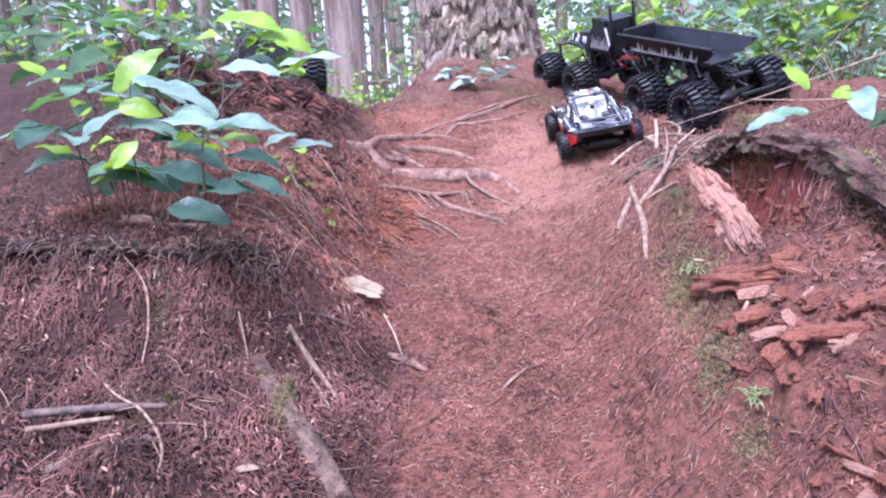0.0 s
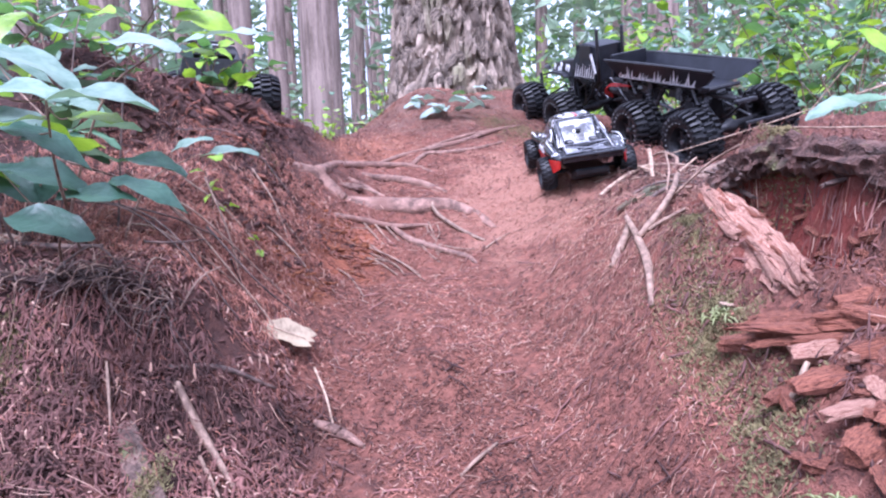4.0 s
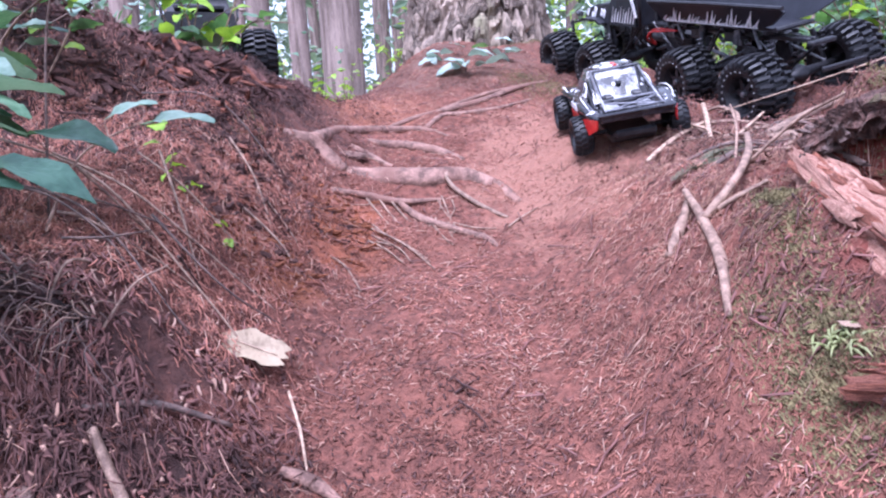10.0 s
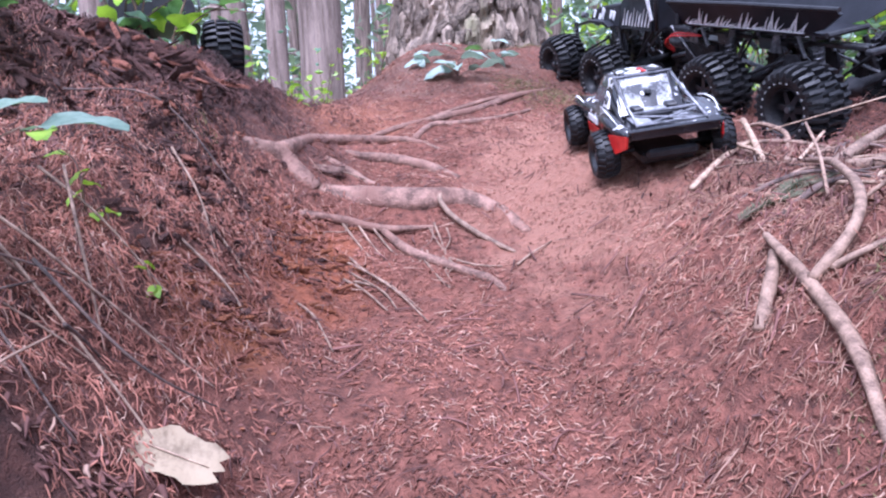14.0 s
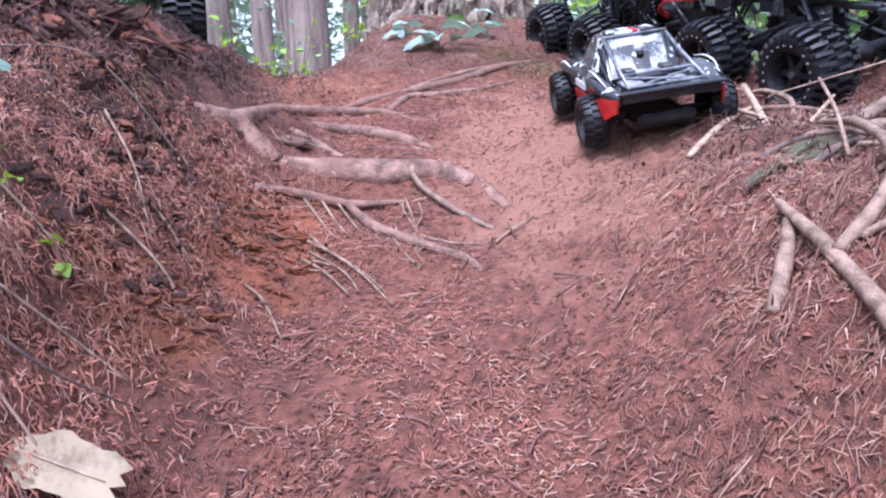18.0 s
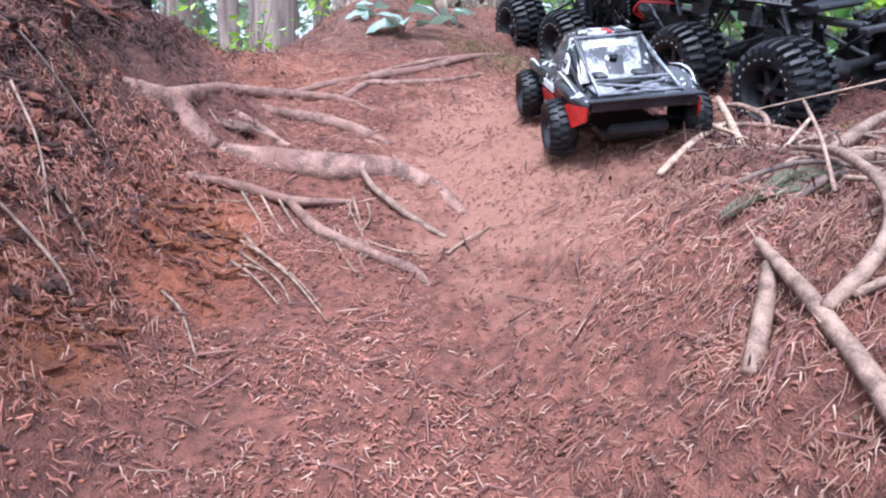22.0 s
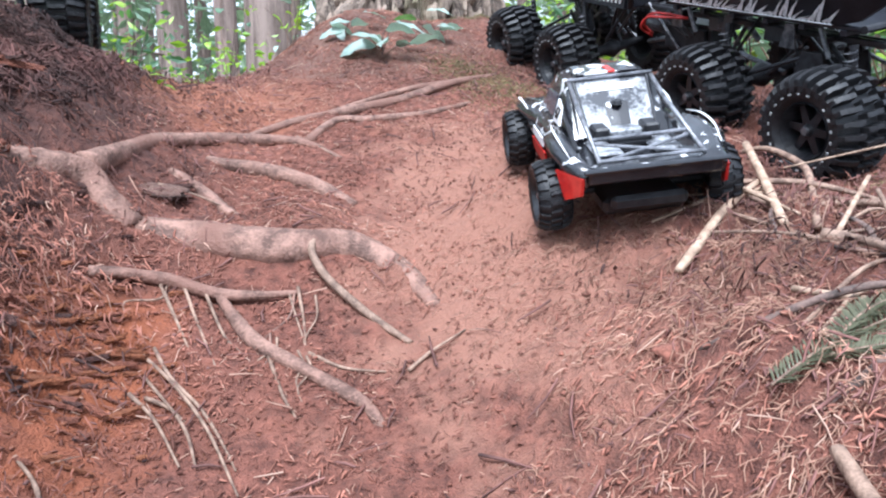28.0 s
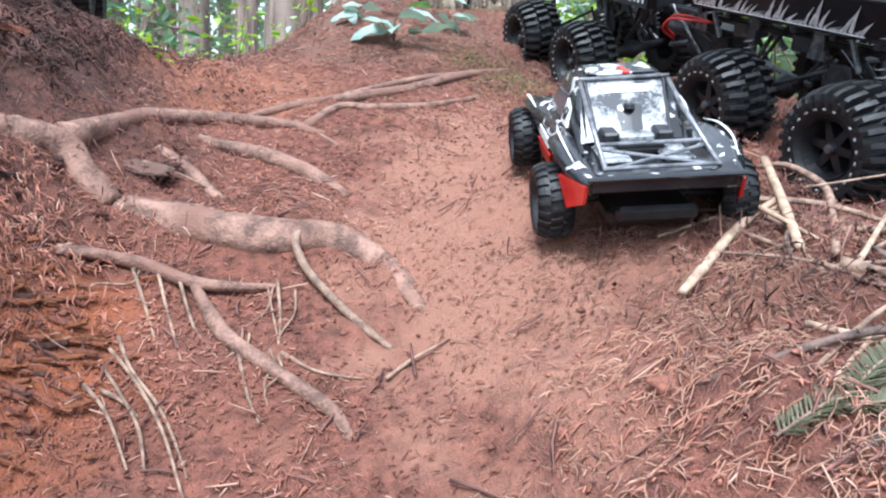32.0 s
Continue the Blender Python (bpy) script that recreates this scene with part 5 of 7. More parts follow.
for pts in ([(-0.362, 2.067, 0.006), (-0.322, 2.065, 0.012), (-0.282, 2.057, 0.010), (-0.231, 2.017, 0.002)], [(-0.34, 1.985, 0.006), (-0.288, 1.967, 0.012), (-0.242, 1.949, 0.010), (-0.201, 1.904, 0.001)], [(-0.114, 2.235, 0.003), (-0.06, 2.18, 0.010), (-0.003, 2.11, 0.008), (0.051, 2.022, 0.001)], [(-0.169, 2.045, 0.002), (-0.132, 2.011, 0.010), (-0.093, 1.939, 0.001)], [(-0.10, 2.20, 0.002), (-0.03, 2.115, 0.008), (0.00, 2.06, 0.001)]):
    limb("rootlet", pts, [0.0022, 0.0024, 0.0014], STICK, "long thin bare root over the broken bank", "root", "rootlets", sides=6, lumps=0.2, seed=len(pts) + int(99 - 90 * pts[0][0]))
rh = random.Random(91)
for k in range(9):
    u = rh.random()
    x, y = (-0.19 + 0.33 * u, 2.36 - 0.02 * u) if k % 2 else (-0.03 + 0.2 * u, 2.33 - 0.17 * u)
    d, w = rh.uniform(0.04, 0.13), rh.uniform(-0.04, 0.05)
    limb("rootlet", [(x, y, 0.008), (x + 0.3 * w + rh.uniform(-0.008, 0.008), y - 0.35 * d, 0.006), (x + 0.8 * w + rh.uniform(-0.012, 0.012), y - 0.7 * d, 0.004), (x + w, y - d, 0.001)], [0.0019, 0.0015, 0.0007], STICK if k % 3 else ROOT, "thin wiry rootlet hanging over the soil", "root", "rootlets", sides=6, lumps=0.2, seed=130 + k)

# ---- moss ----


def moss_patch(x, y, rx, ry, n, seed, lift=0.0):
    r = np.random.RandomState(seed)
    px, py = x + r.normal(0, rx * 0.5, n), y + r.normal(0, ry * 0.5, n)
    v, f = [], []
    for a, b in zip(px, py):
        z = float(surf(np.array(a), np.array(b))) + lift
        t, s, h = r.uniform(0, 6.28), r.uniform(0.001, 0.0028), r.uniform(0.0015, 0.005)
        k = len(v)
        v += [(a + s * math.cos(t + j * 2.1), b + s * math.sin(t + j * 2.1), z - 0.002) for j in range(3)] + [(a + r.normal(0, 0.004), b + r.normal(0, 0.004), z + h)]
        f += [(k, k + 1, k + 3), (k + 1, k + 2, k + 3), (k + 2, k, k + 3)]
    return v, f


for k, (x, y, rx, ry, n, lift) in enumerate([(0.488, 1.30, 0.05, 0.09, 700, 0), (0.462, 1.22, 0.05, 0.14, 500, 0), (0.53, 1.50, 0.03, 0.08, 400, 0), (0.442, 0.914, 0.03, 0.05, 200, 0), (0.47, 1.42, 0.05, 0.10, 300, 0), (0.545, 1.58, 0.02, 0.05, 200, 0.01), (0.46, 3.28, 0.13, 0.18, 1500, 0), (0.36, 3.40, 0.09, 0.12, 700, 0), (-0.39, 2.319, 0.03, 0.05, 160, 0), (-0.31, 1.20, 0.02, 0.06, 160, 0.02), (-0.55, 1.0, 0.08, 0.07, 300, 0), (-0.50, 1.33, 0.05, 0.04, 180, 0), (0.74, 1.56, 0.05, 0.09, 700, 0.012), (0.78, 1.22, 0.05, 0.16, 700, 0.006), (0.52, 3.20, 0.12, 0.10, 400, 0), (0.66, 2.86, 0.1, 0.1, 160, 0), (0.98, 2.42, 0.08, 0.06, 200, 0), (-0.588, 1.375, 0.05, 0.04, 260, 0.004), (-0.575, 1.33, 0.05, 0.03, 120, 0.004), (-0.521, 1.166, 0.04, 0.03, 220, 0.006), (-0.573, 1.137, 0.04, 0.03, 220, 0.006), (-0.54, 1.075, 0.07, 0.03, 260, 0.006), (0.497, 1.367, 0.03, 0.05, 90, 0.002), (0.461, 1.298, 0.03, 0.06, 90, 0.002), (0.479, 1.119, 0.04, 0.05, 240, 0.004), (0.446, 1.053, 0.04, 0.05, 140, 0.004), (0.10, 4.12, 0.22, 0.08, 260, 0.01), (0.42, 4.12, 0.22, 0.08, 300, 0.01)]):
    solid("moss", moss_patch(x, y, rx, ry, 4 * n, 70 + k, lift), MOSS, "tuft of yellow-green moss on the soil", "moss", kind="stuff", smooth=False)

# ---- leaves and shrubs ----


def leaf_mesh(name, material, seed, slim=0.55, droop=0.25, fold=0.25):
    """A pointed oval leaf of length 1 along x, folded along its midrib and arched."""
    r = random.Random(seed)
    rows, v, f = 9, [], []
    tilt = r.uniform(-0.15, 0.15)
    for i in range(rows):
        u = i / (rows - 1)
        w = slim * 0.5 * (math.sin(math.pi * min(1, u * 0.93 + 0.04)) ** 0.8) * (1.12 - 0.35 * u)
        z = -droop * u * u + 0.05 * math.sin(u * 3)
        for s in (-1, -0.5, 0, 0.5, 1):
            ripple = 0.030 * math.sin(11 * u + 2 * s + seed) + 0.012 * math.sin(23 * u + seed)
            v.append((u, s * w, z + abs(s) * w * fold + s * w * tilt + ripple * abs(s)))
    for i in range(rows - 1):
        for k in range(4):
            f.append((i * 5 + k, (i + 1) * 5 + k, (i + 1) * 5 + k + 1, i * 5 + k + 1))
    return mesh_of(name, v, f, material, True)


LEAVES = {n: [leaf_mesh("leaf", m, 10 * j + k, 0.52 + 0.07 * (k % 3), 0.03 + 0.09 * (k % 4), 0.08 + 0.10 * (k % 3)) for k in range(6)] for j, (n, m) in enumerate((("dark", LEAF_DARK), ("light", LEAF_LIGHT), ("grey", LEAF_SHEEN), ("pale", LEAF_PALE), ("deep", LEAF_DEEP)))}


def put_leaf(parent, mesh, at, size, yaw, pitch, roll):
    ob = new("leaf", mesh)
    ob.parent = parent
    ob.matrix_basis = Matrix.LocRotScale(at, Euler((radians(roll), radians(pitch), radians(yaw))), (size, size, size))
    return ob


def shrub(label, stems, leaves, size, seed, light=0.2, grey=0.0, tone="grey", radius=0.003, group="", category="shrub", name="shrub", flat=False):
    """Arching stems with leaves set along them by turns. stems: lists of places."""
    r = random.Random(seed)
    t = thing(name, label, category, group)
    for s, pts in enumerate(stems):
        p = spline(pts, 18)
        part("stem", tube(p, [radius, radius * 0.8, radius * 0.4], 6, 0.08, seed + s), STICK if s % 2 else DARK_STICK, t, smooth=True)
        for k in range(leaves):
            u = (0.55 if flat else 0.25) + (0.45 if flat else 0.75) * (k + r.uniform(0, 0.6)) / leaves
            q = Vector(p[min(17, int(u * 17))])
            pick = r.random()
            kind = "light" if pick < light else tone if pick < light + grey else "dark"
            yaw = r.uniform(0, 360)
            put_leaf(t, r.choice(LEAVES[kind]), q, r.uniform(*size), yaw, *((r.uniform(-10, 12), r.uniform(-13, 13)) if flat else (r.uniform(-25, 30), r.uniform(-35, 35))))
    return t


def arch(a, b, rise, r, bow=0.08):
    m = [(a[k] + b[k]) / 2 + r.uniform(-bow, bow) for k in range(3)]
    m[2] += rise
    return [a, tuple(m), b]


def leafy_branch(parent, pts, leaves, size, r, light, grey, radius=0.0022):
    """A bending branch with leaves set by turns on either side, spread flat to the light."""
    p = spline(pts, 20)
    part("stem", tube(p, [radius, radius * 0.8, radius * 0.45], 6, 0.08, r.randrange(999)), STICK if r.random() < 0.5 else DARK_STICK, parent, smooth=True)
    for k in range(leaves):
        u = 0.42 + 0.58 * (k + r.uniform(-0.1, 0.3)) / max(1, leaves - 1)
        i = max(1, min(19, int(u * 19)))
        d = p[i] - p[i - 1]
        yaw = math.degrees(math.atan2(d[1], d[0])) + (0 if k == leaves - 1 else (1 if k % 2 else -1) * r.uniform(35, 75))
        pick = r.random()
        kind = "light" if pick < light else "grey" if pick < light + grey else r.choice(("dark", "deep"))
        up = kind == "light" and r.random() < 0.6
        put_leaf(parent, r.choice(LEAVES[kind]), Vector(p[i]), r.uniform(*size) * (0.8 if kind == "light" else 1), yaw, r.uniform(-50, -15) if up else r.uniform(-8, 22), r.uniform(-60, 60) if up else r.uniform(-24, 24))


rs = random.Random(31)
salal = thing("shrub", "leafy evergreen shrub with broad glossy leaves on the bank", "shrub")


def set_leaf(parent, stem, kind, at, size, yaw, pitch, roll):
    """A leaf with its middle at a place, on a stalk from the nearest point of the stem."""
    mesh = rs.choice(LEAVES[kind])
    turn = Euler((radians(roll), radians(pitch), radians(yaw))).to_matrix()
    base = Vector(at) - turn @ Vector((0.5 * size, 0, 0))
    root = min((Vector(q) for q in stem), key=lambda q: (q - base).length)
    put_leaf(parent, mesh, base, size, yaw, pitch, roll)
    part("leaf_stalk", tube(spline([root, 0.5 * (root + base) + Vector((0, 0, -0.008)), base], 7), [0.0013, 0.0011, 0.0008], 5), STICK, parent, smooth=True)


# each spray: foot, bend and tip of its stem, then leaves as kind, place, length, yaw, pitch, roll
for foot, bend, tip, leaves in [
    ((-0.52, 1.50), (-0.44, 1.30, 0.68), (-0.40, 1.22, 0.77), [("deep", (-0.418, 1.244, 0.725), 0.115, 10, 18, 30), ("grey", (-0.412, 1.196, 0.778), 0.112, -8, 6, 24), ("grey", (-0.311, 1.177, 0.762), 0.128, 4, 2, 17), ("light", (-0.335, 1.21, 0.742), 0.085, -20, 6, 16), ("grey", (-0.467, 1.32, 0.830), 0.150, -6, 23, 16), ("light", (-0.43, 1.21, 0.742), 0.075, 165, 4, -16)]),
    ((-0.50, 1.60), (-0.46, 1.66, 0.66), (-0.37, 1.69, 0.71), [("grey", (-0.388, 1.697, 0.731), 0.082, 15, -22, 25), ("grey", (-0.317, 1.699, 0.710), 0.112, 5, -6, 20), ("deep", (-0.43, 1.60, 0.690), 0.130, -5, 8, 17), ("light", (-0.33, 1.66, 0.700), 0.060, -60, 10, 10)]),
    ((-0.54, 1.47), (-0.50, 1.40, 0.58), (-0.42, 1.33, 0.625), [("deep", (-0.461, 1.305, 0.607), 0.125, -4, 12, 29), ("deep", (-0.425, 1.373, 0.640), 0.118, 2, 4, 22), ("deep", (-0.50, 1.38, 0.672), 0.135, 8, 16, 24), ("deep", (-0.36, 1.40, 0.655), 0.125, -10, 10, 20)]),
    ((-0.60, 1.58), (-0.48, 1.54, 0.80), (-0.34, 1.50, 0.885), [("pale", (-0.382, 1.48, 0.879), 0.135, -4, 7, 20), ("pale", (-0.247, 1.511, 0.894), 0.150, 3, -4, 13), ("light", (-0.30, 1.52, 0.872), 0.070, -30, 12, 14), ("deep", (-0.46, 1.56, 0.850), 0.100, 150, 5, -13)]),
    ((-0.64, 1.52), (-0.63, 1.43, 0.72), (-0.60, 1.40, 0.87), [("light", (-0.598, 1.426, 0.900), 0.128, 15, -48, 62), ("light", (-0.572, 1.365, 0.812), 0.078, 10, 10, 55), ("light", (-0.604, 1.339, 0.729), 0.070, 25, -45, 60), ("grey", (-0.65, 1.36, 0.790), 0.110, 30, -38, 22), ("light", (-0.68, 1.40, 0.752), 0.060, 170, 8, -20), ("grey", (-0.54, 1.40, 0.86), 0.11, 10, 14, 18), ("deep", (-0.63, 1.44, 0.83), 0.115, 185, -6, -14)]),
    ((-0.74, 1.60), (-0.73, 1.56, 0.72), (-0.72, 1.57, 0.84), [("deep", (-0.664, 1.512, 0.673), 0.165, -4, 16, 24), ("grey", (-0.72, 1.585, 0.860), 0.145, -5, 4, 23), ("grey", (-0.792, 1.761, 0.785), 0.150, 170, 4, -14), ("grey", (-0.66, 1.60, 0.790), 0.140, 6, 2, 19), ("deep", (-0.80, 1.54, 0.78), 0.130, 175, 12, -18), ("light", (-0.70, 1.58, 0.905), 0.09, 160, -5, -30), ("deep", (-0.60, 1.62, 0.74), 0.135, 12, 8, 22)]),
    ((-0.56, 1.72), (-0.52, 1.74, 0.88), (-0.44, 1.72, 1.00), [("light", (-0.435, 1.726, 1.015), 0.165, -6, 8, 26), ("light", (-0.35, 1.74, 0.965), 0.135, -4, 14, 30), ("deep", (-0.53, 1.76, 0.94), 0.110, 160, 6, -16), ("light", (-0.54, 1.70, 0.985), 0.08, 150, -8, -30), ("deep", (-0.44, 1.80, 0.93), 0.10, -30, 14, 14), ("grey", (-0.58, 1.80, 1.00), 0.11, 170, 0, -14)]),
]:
    p = spline([(*foot, ground_z(*foot) - 0.01), bend, tip], 22)
    part("stem", tube(p, [0.0026, 0.0021, 0.0012], 6, 0.08, rs.randrange(999)), STICK if rs.random() < 0.5 else DARK_STICK, salal, smooth=True)
    for kind, at, size, yaw, pitch, roll in leaves:
        set_leaf(salal, p, kind, at, size, yaw, pitch, roll)
for tip, n in [((-0.84, 1.48, 0.80), 5), ((-0.92, 1.65, 0.93), 5), ((-0.80, 1.56, 0.90), 5), ((-0.82, 1.74, 0.99), 5), ((-0.66, 1.86, 1.02), 4), ((-0.74, 1.62, 0.95), 4), ((-0.86, 1.60, 0.72), 4), ((-0.95, 1.80, 1.04), 5), ((-0.70, 1.50, 0.70), 5), ((-0.62, 1.66, 0.82), 5), ((-0.56, 1.60, 0.76), 5), ((-0.52, 1.50, 0.72), 4)]:
    x, y = -0.72 + 0.35 * (tip[0] + 0.72) + rs.uniform(-0.05, 0.05), max(1.5, 1.6 + 0.45 * (tip[1] - 1.6)) + rs.uniform(-0.03, 0.05)
    z = ground_z(x, y) - 0.01
    leafy_branch(salal, [(x, y, z), ((x + tip[0]) / 2 + rs.uniform(-0.03, 0.03), (y + tip[1]) / 2, z + 0.72 * (tip[2] - z) + 0.03), tip], n, (0.085, 0.13), rs, 0.22, 0.34)
stems = []
for tip in [(-0.95, 2.05, 1.08), (-0.82, 2.15, 1.05), (-1.10, 1.95, 1.12), (-0.70, 2.25, 1.12), (-0.62, 2.40, 1.10), (-1.2, 2.2, 1.2), (-0.9, 2.4, 1.22), (-1.05, 2.5, 1.28)]:
    b = (-0.98 + rs.uniform(-0.15, 0.15), 2.2 + rs.uniform(-0.12, 0.12), 0)
    b = (b[0], b[1], ground_z(b[0], b[1]) - 0.01)
    stems.append(arch(b, tip, 0.06, rs))
shrub("leafy evergreen shrub behind the first on the bank", stems, 8, (0.05, 0.095), 43, 0.35, 0.3)
stems = []
for tip in [(-0.52, 2.72, 1.07), (-0.60, 2.66, 1.10), (-0.45, 2.80, 1.05), (-0.38, 2.86, 1.03), (-0.68, 2.78, 1.13), (-0.74, 2.60, 1.16), (-0.58, 2.58, 1.08), (-0.48, 2.70, 1.13), (-0.80, 2.64, 1.20)]:
    b = (-0.66 + rs.uniform(-0.06, 0.06), 2.72 + rs.uniform(-0.05, 0.05), 0)
    b = (b[0], b[1], ground_z(b[0], b[1]) - 0.01)
    stems.append(arch(b, tip, 0.04, rs, 0.03))
shrub("sparse leafy sprigs growing on the red mound", stems, 5, (0.05, 0.09), 45, 0.40, 0.1)
for j, (cx, cy, n, lo, hi) in enumerate([(1.55, 3.05, 11, 1.05, 1.5), (1.95, 3.5, 12, 1.1, 1.75), (1.35, 3.7, 10, 1.0, 1.5), (2.5, 3.4, 10, 1.1, 1.7), (2.3, 4.2, 10, 1.1, 1.9), (1.55, 4.4, 9, 1.0, 1.6), (-1.7, 3.0, 10, 1.0, 1.5), (-1.35, 3.5, 9, 0.95, 1.45), (-2.2, 3.9, 9, 1.0, 1.6)]):
    stems = []
    for _ in range(n):
        b = (cx + rs.uniform(-0.2, 0.2), cy + rs.uniform(-0.2, 0.2), 0)
        b = (b[0], b[1], ground_z(b[0], b[1]) - 0.02)
        tip = (cx + rs.uniform(-0.48, 0.48), cy + rs.uniform(-0.45, 0.4), rs.uniform(lo, hi))
        stems.append(arch(b, tip, 0.08, rs))
    shrub("dense broad-leaved evergreen shrub at the edge of the trail", stems, 9, (0.06, 0.12), 50 + j, 0.38, 0.32, group="evergreen shrubs")
overhang = thing("shrub", "low plant with broad pale leaves overhanging the bank", "shrub")
for tip, n in (((0.575, 1.12, 0.715), 3), ((0.60, 1.10, 0.76), 3), ((0.63, 1.16, 0.72), 2)):
    leafy_branch(overhang, [(0.86, 1.08, ground_z(0.86, 1.08) - 0.01), (0.74, 1.10, 0.72), tip], n, (0.06, 0.085), rs, 0.3, 0.55, 0.0018)


def low_plant(x, y, tips, size, seed, light, grey, label):
    b = (x, y, ground_z(x, y) - 0.005)
    shrub(label, [arch(b, (x + a, y + c, ground_z(x + a, y + c) + h), 0.02, rs, 0.01) for a, c, h in tips], 2, size, seed, light, grey, "pale", 0.0016, "small plants", "plant", "small_plant")


low_plant(0.15, 3.44, [(0.02, -0.08, 0.10), (-0.06, -0.04, 0.06), (0.07, -0.02, 0.11), (0.10, -0.1, 0.06)], (0.07, 0.11), 81, 0.05, 0.93, "small plant with pale grey-green leaves below the fir")
low_plant(0.03, 3.60, [(0.03, -0.06, 0.06), (-0.07, -0.03, 0.05), (0.08, 0.0, 0.08)], (0.06, 0.09), 82, 0.05, 0.9, "small plant with pale leaves below the fir")
low_plant(0.30, 3.60, [(0.03, -0.06, 0.06), (-0.07, -0.03, 0.07), (0.08, 0.0, 0.10)], (0.05, 0.08), 83, 0.05, 0.9, "small pale plant below the fir")
low_plant(0.665, 3.77, [(0.01, -0.02, 0.09), (0.03, -0.01, 0.06)], (0.06, 0.085), 88, 0.97, 0.0, "bright yellow-green sprig between the truck's front wheels")
low_plant(0.62, 3.78, [(0.03, -0.06, 0.10), (-0.07, -0.03, 0.12), (0.08, 0.0, 0.14), (-0.02, -0.1, 0.08)], (0.06, 0.09), 84, 0.6, 0.3, "small light-green plant beside the truck")
low_plant(-0.335, 3.019, [(0.02, -0.02, 0.03), (-0.03, 0.0, 0.04)], (0.03, 0.045), 85, 0.9, 0.0, "tiny bright green seedling on the red soil")
low_plant(-0.31, 1.84, [(0.01, -0.02, 0.03), (-0.02, 0.0, 0.035)], (0.018, 0.028), 86, 0.8, 0.0, "tiny green seedling on the bank")
low_plant(-0.42, 1.90, [(0.06, -0.06, 0.06), (0.03, -0.02, 0.10), (-0.03, 0.0, 0.08)], (0.03, 0.05), 87, 0.9, 0.0, "young light-green sprig on the bank")
for k, (x, y) in enumerate([(-0.62, 3.6), (-0.4, 3.9), (-0.25, 4.3), (-0.85, 3.9), (-0.15, 3.75), (-0.55, 4.5)]):
    low_plant(x, y, [(0.05, -0.06, 0.22), (-0.08, -0.03, 0.18), (0.08, 0.03, 0.28), (-0.02, 0.05, 0.33)], (0.03, 0.055), 90 + k, 0.6, 0.2, "slender light-green bush beyond the crest")

# the bright moss tuft beside the log
rm = random.Random(5)
TUFTS = [thing("moss_tuft", "bright yellow-green star-shaped moss tuft on the bank", "moss", "moss tufts", at=pose(x, y, ground_z(x, y) + 0.006, 10, -22, 0) @ Matrix.Scale(q, 4)) for x, y, q in ((0.490, 1.292, 0.72), (0.462, 0.953, 0.66))]
for k in range(60):
    tuft = TUFTS[k % 2]
    a, l, h = rm.uniform(0, 6.28), rm.uniform(0.016, 0.036), rm.uniform(0.006, 0.018)
    o = (rm.gauss(0, 0.010), rm.gauss(0, 0.012))
    part("frond", tube(spline([(o[0], o[1], 0), (o[0] + 0.5 * l * math.cos(a), o[1] + 0.5 * l * math.sin(a), h), (o[0] + l * math.cos(a), o[1] + l * math.sin(a), 0.6 * h)], 7), [0.0016, 0.0022, 0.0006], 6), TUFT, tuft, smooth=True)

# the big dry leaf
lx, ly = -0.218, 1.612
geo, fac = [], []
for i in range(13):
    u = i / 12
    w = 0.0265 * math.sin(math.pi * (0.02 + 0.74 * u)) ** 1.05 * (1 + 0.07 * math.sin(17 * u) + 0.05 * math.sin(31 * u))
    for s in (-1, -0.6, -0.2, 0.2, 0.6, 1):
        x, y = (u - 0.5) * 0.122 + 0.006 * math.sin(7 * s) * u, s * w * (1 + 0.08 * math.sin(11 * u + 3 * s))
        geo.append((x, y, 0.009 * math.sin(u * 2.6) + 0.006 * s * s - 0.004 * s + 0.0022 * math.sin(8 * u + 4 * s)))
for i in range(12):
    for k in range(5):
        fac.append((i * 6 + k, (i + 1) * 6 + k, (i + 1) * 6 + k + 1, i * 6 + k + 1))
big = thing("dry_leaf", "large pale tan dead leaf curled on the soil", "leaf", at=pose(lx, ly, ground_z(lx, ly) + 0.020, 42, 20, -8))
part("blade", (geo, fac), DRY_LEAF, big, smooth=True)
part("midrib", tube(spline([(-0.098, -0.036, -0.026), (-0.062, -0.004, -0.001), (-0.03, 0, 0.0065), (0.0, 0.0, 0.0105), (0.05, 0.0, 0.009)], 14), [0.0016, 0.0014, 0.0006], 6), PALE_STICK, big, smooth=True)
for k, (x, y, s, yaw) in enumerate([(-0.19, 2.565, 0.095, 10), (-0.16, 2.58, 0.05, 80), (-0.72, 1.60, 0.09, 10), (-0.62, 1.62, 0.06, 40), (0.66, 1.78, 0.04, 60), (-0.60, 2.34, 0.05, 200), (-0.50, 2.30, 0.04, 20), (0.60, 1.76, 0.035, 120), (0.50, 1.30, 0.03, 10), (-0.33, 1.02, 0.04, 30)]):
    d = solid("dead_leaf", mesh_of("dead_leaf", *splinter(1, 0.62, 0.10, 400 + k, 0.2, 9, 6), (PALE_STICK, ROOT)[k in (0, 1, 5)], True), None, "small brown dead leaf on the soil", "leaf", "small dead leaves")
    d.matrix_world = Matrix.LocRotScale((x, y, ground_z(x, y) + 0.012), Euler((radians(15), radians(10), radians(yaw))), (s, 0.85 * s, 0.4 * s))

lump = solid("soil_clod", mesh_of("soil_clod", *splinter(1, 1, 1, 441, 0.25, 10, 10), CRUMB, True), None, "rounded dark brown lump of earth on the trail", "clod")
